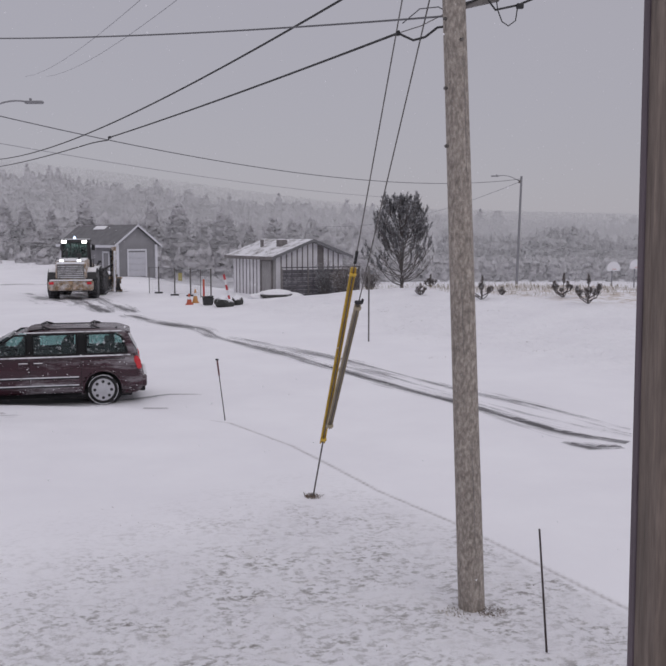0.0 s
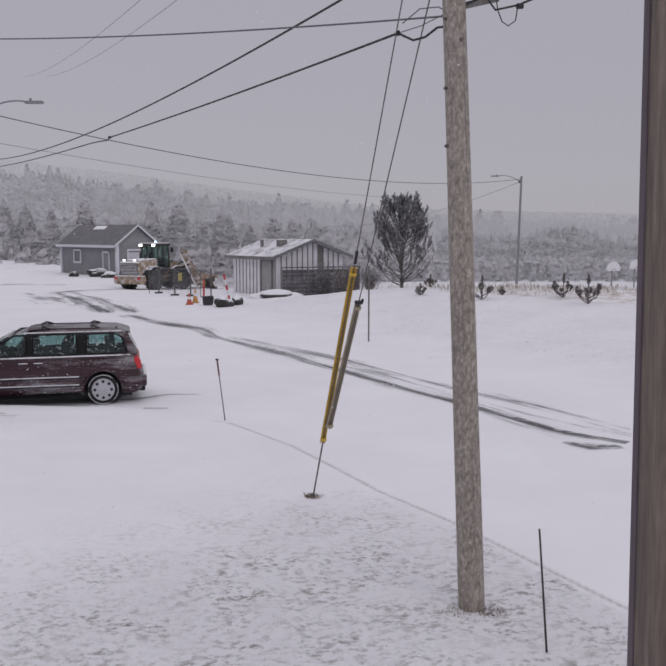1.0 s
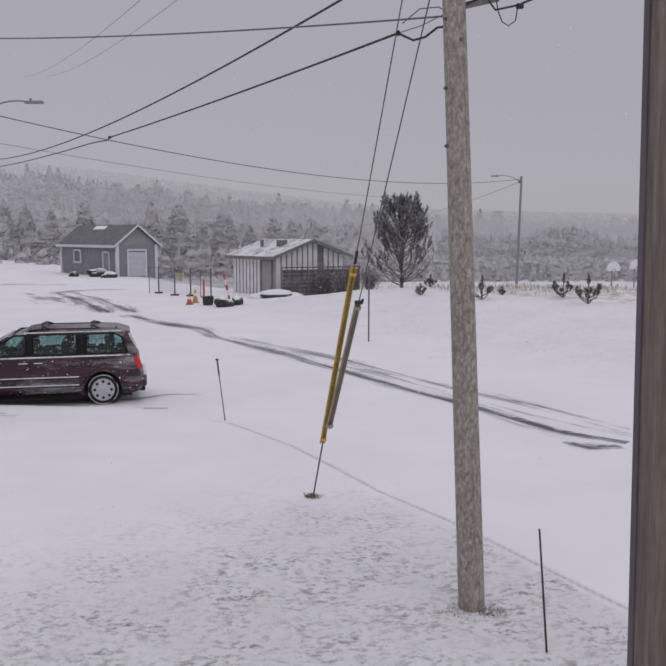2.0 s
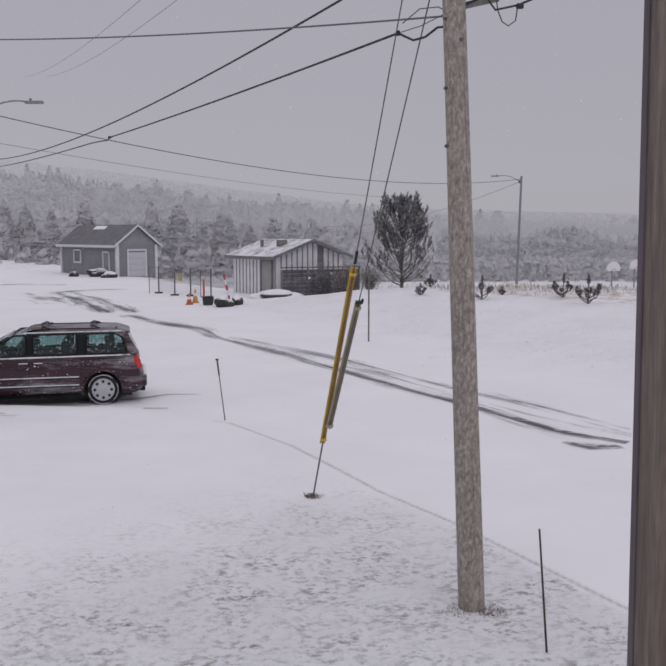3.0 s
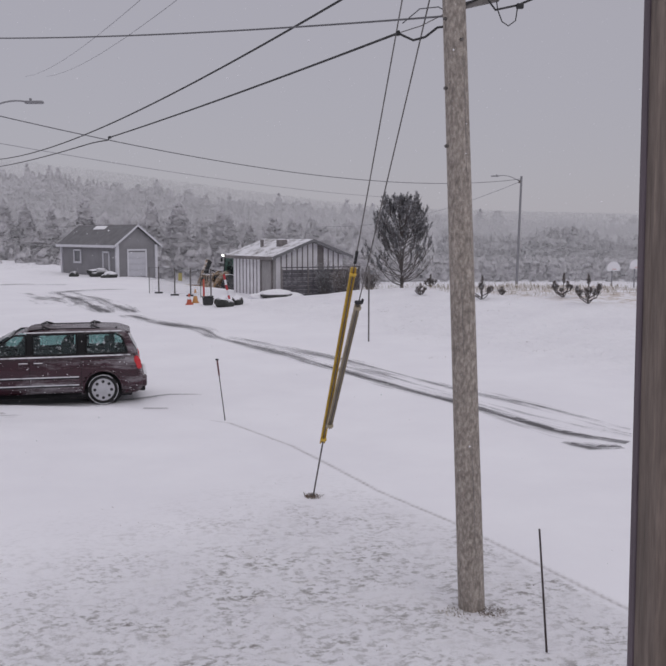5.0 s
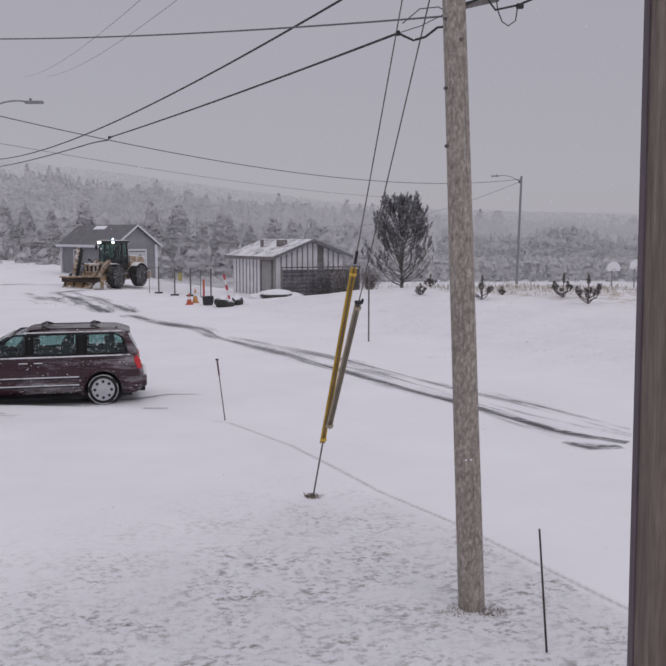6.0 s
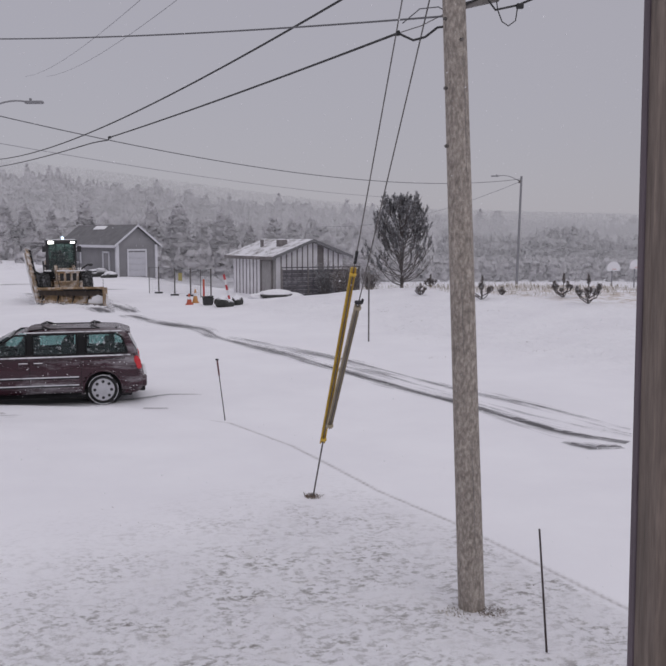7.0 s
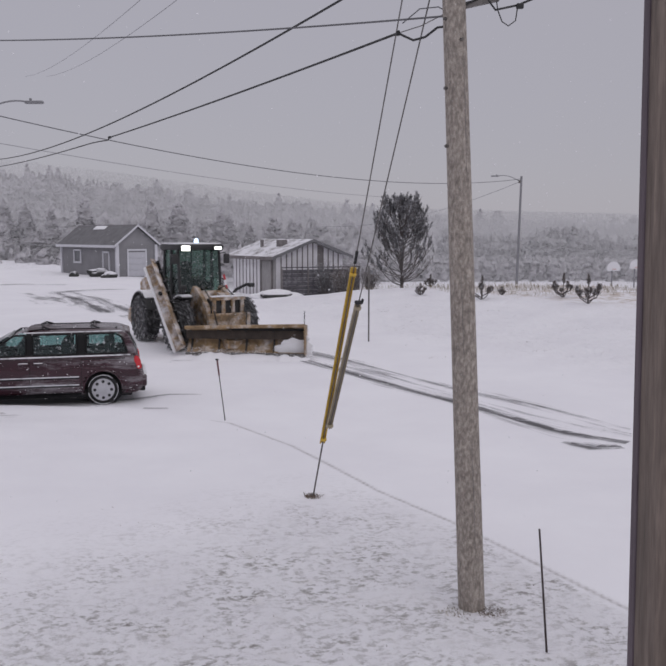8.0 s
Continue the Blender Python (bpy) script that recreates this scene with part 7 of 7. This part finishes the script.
    ahead = {"front_frame", "lift_arm", "lift_cylinder", "tilt_cylinder", "tilt_lever", "coupler", "hose", "valve_box", "marker_light", "plough_blade", "wing_plough", "wing_frame"}
    front = [o for o in L.children if o.name.split(".")[0] in ahead] + front_fenders
    return L, wheels, front


loader, loader_wheels, loader_front = make_loader()


# ---- falling snow ----
def make_flakes(seed, n, lo, hi, size):
    r = random.Random(seed)
    V, F = [], []
    for _ in range(n):
        c = Vector([r.uniform(lo[i], hi[i]) for i in range(3)])
        s = size * r.uniform(0.5, 1.3)
        i = len(V)
        V += [tuple(c + Vector(q) * s) for q in ((1, 0, 0), (-0.5, 0.8, 0), (-0.5, -0.8, 0), (0, 0, 0.7), (0, 0, -0.7))]
        F += [(i, i + 1, i + 3), (i + 1, i + 2, i + 3), (i + 2, i, i + 3), (i + 1, i, i + 4), (i + 2, i + 1, i + 4), (i, i + 2, i + 4)]
    me = bpy.data.meshes.new("falling_snow")
    me.from_pydata(V, [], F)
    me.materials.append(M["snow_clump"])
    return tagged(new("falling_snow", me), "loose snowflakes drifting down on the wind", "snowflakes", kind="stuff")


def make_snowfall():
    """Dense snowfall between the buildings and the hill: loose small scraps, thick enough to veil the woods."""
    r = np.random.RandomState(3)
    n = 1900000
    y = 96 + 205 * r.rand(n)
    x = (-0.42 + 0.82 * r.rand(n)) * y
    slope = np.interp(784 + 2154 * x / y, [0, 300, 520, 780, 1000, 1600], [0.073, 0.058, 0.045, 0.031, 0.024, 0.018])
    top = 3.9 + y * slope * 1.12                 # thinning out above the woods
    z = -3 + (top + 3) * (1 - np.sqrt(1 - r.rand(n)) ** 1.5)
    c = np.stack([x, y, z], 1)
    v = c[:, None, :] + r.randn(n, 3, 3) * (0.00027 * y)[:, None, None]
    me = bpy.data.meshes.new("distant_snowfall")
    me.vertices.add(n * 3)
    me.vertices.foreach_set("co", v.reshape(-1))
    me.loops.add(n * 3)
    me.loops.foreach_set("vertex_index", np.arange(n * 3))
    me.polygons.add(n)
    me.polygons.foreach_set("loop_start", np.arange(n) * 3)
    me.update(calc_edges=True)
    me.materials.append(M["snow_air"])
    return tagged(new("distant_snowfall", me), "dense drifting snowfall veiling the distant woods", "snowfall", kind="stuff")


make_snowfall()
flakes_near = make_flakes(1, 9000, (-14, 6, 0.3), (26, 26, 22), 0.010)
flakes_far = make_flakes(2, 5200, (-40, 26, 0.3), (60, 72, 28), 0.015)


# ---- motion ----
# seconds, x, y, heading in degrees (from +x, counter-clockwise), bend of the front frame to the left
DRIVE = [(0.0, -16.0, 57.2, 99, -8), (0.2, -16.55, 60.0, 97, -17), (0.4, -16.8, 63.2, 93, -27), (0.6, -16.35, 66.0, 85, -32), (0.8, -15.1, 68.5, 74, -36), (1.0, -13.7, 70.5, 63, -30), (1.2, -11.8, 73.4, 51, -20),
         (1.4, -9.1, 76.2, 42, -10), (1.6, -6.7, 78.8, 42, 2), (1.9, -4.8, 80.8, 50, 20), (2.3, -3.2, 82.4, 72, 32), (2.7, -2.9, 83.5, 115, 32), (3.1, -3.3, 84.0, 150, 25), (3.6, -3.5, 84.0, 185, 15),
         (4.1, -3.8, 83.6, 204, 12), (4.5, -5.0, 82.6, 216, 10), (4.8, -6.8, 81.0, 220, 4), (5.2, -10.0, 77.8, 222, 4), (5.5, -12.5, 75.2, 228, 6), (5.8, -15.05, 72.6, 245, 0), (6.0, -16.7, 70.0, 250, 2),
         (6.2, -17.75, 66.3, 257, 4), (6.5, -18.25, 60.8, 275, 8), (6.8, -17.3, 57.0, 285, 5), (7.0, -15.8, 53.3, 290, 3), (7.3, -12.7, 46.6, 298, 0), (7.5, -10.2, 42.0, 300, 0), (8.0, -5.04, 32.6, 301, 0)]


def drive_at(t):
    for i, (p, q) in enumerate(zip(DRIVE, DRIVE[1:])):
        if t <= q[0] + 1e-6:
            a, d = DRIVE[max(i - 1, 0)], DRIVE[min(i + 2, len(DRIVE) - 1)]
            u = (t - p[0]) / (q[0] - p[0])
            out = []
            for k in (1, 2, 3, 4):
                m0 = (q[k] - a[k]) / (q[0] - a[0]) * (q[0] - p[0])
                m1 = (d[k] - p[k]) / (d[0] - p[0]) * (q[0] - p[0])
                out.append((2 * u ** 3 - 3 * u * u + 1) * p[k] + (u ** 3 - 2 * u * u + u) * m0 + (-2 * u ** 3 + 3 * u * u) * q[k] + (u ** 3 - u * u) * m1)
            return out
    return DRIVE[-1][1:]


def motions():
    rows, run, last = [], [0.0], None
    steps = [k / 30 for k in range(241)]
    bend = []
    for t in steps:
        x, y, h, a = drive_at(t)
        rows.append((t, pose(x, y, ground_z(x, y) + 0.01, 0, 0, h)))
        bend.append(a)
        if last:
            run.append(run[-1] + math.hypot(x - last[0], y - last[1]))
        last = (x, y)
    walk(loader, rows)
    for w in loader_wheels:
        p = w.location.copy()
        walk(w, [(t, (pose(0, 0, 0, 0, 0, a) if p.x > 0 else Matrix()) @ pose(p.x, p.y, p.z, 0, math.degrees(s / 0.84) % 360, 0)) for t, s, a in zip(steps, run, bend)])
    for o in loader_front:
        m = o.matrix_basis.copy()
        if o.name.startswith("plough_blade"):
            walk(o, [(t, pose(0, 0, 0, 0, 0, a) @ pose(4.35, 0.05, 0.0, 0, 0, -8 - 30 * sm(6.0, 7.3, t))) for t, a in list(zip(steps, bend))[::4]])
            continue
        walk(o, [(t, pose(0, 0, 0, 0, 0, a) @ m) for t, a in list(zip(steps, bend))[::4]])
    walk(sway_line, [(t, Matrix.Translation(SWAY) @ pose(0, 0, 0, 0, a, 0)) for t, a in ((0, -0.03), (0.5, 0.02), (1.0, -0.1), (1.5, 0.02), (3.0, -0.19), (3.5, 0.08), (4.0, -0.03), (4.5, 0.01), (6.0, -0.1),
                                                                                       (6.5, -0.15), (7.0, -0.1), (7.5, -0.22), (8.0, -0.31))])
    walk(flakes_near, [(0.0, pose(0, 0, 0)), (8.0, pose(-11, 0, -14))])
    walk(flakes_far, [(0.0, pose(0, 0, 0)), (8.0, pose(-18, 0, -15))])


motions()
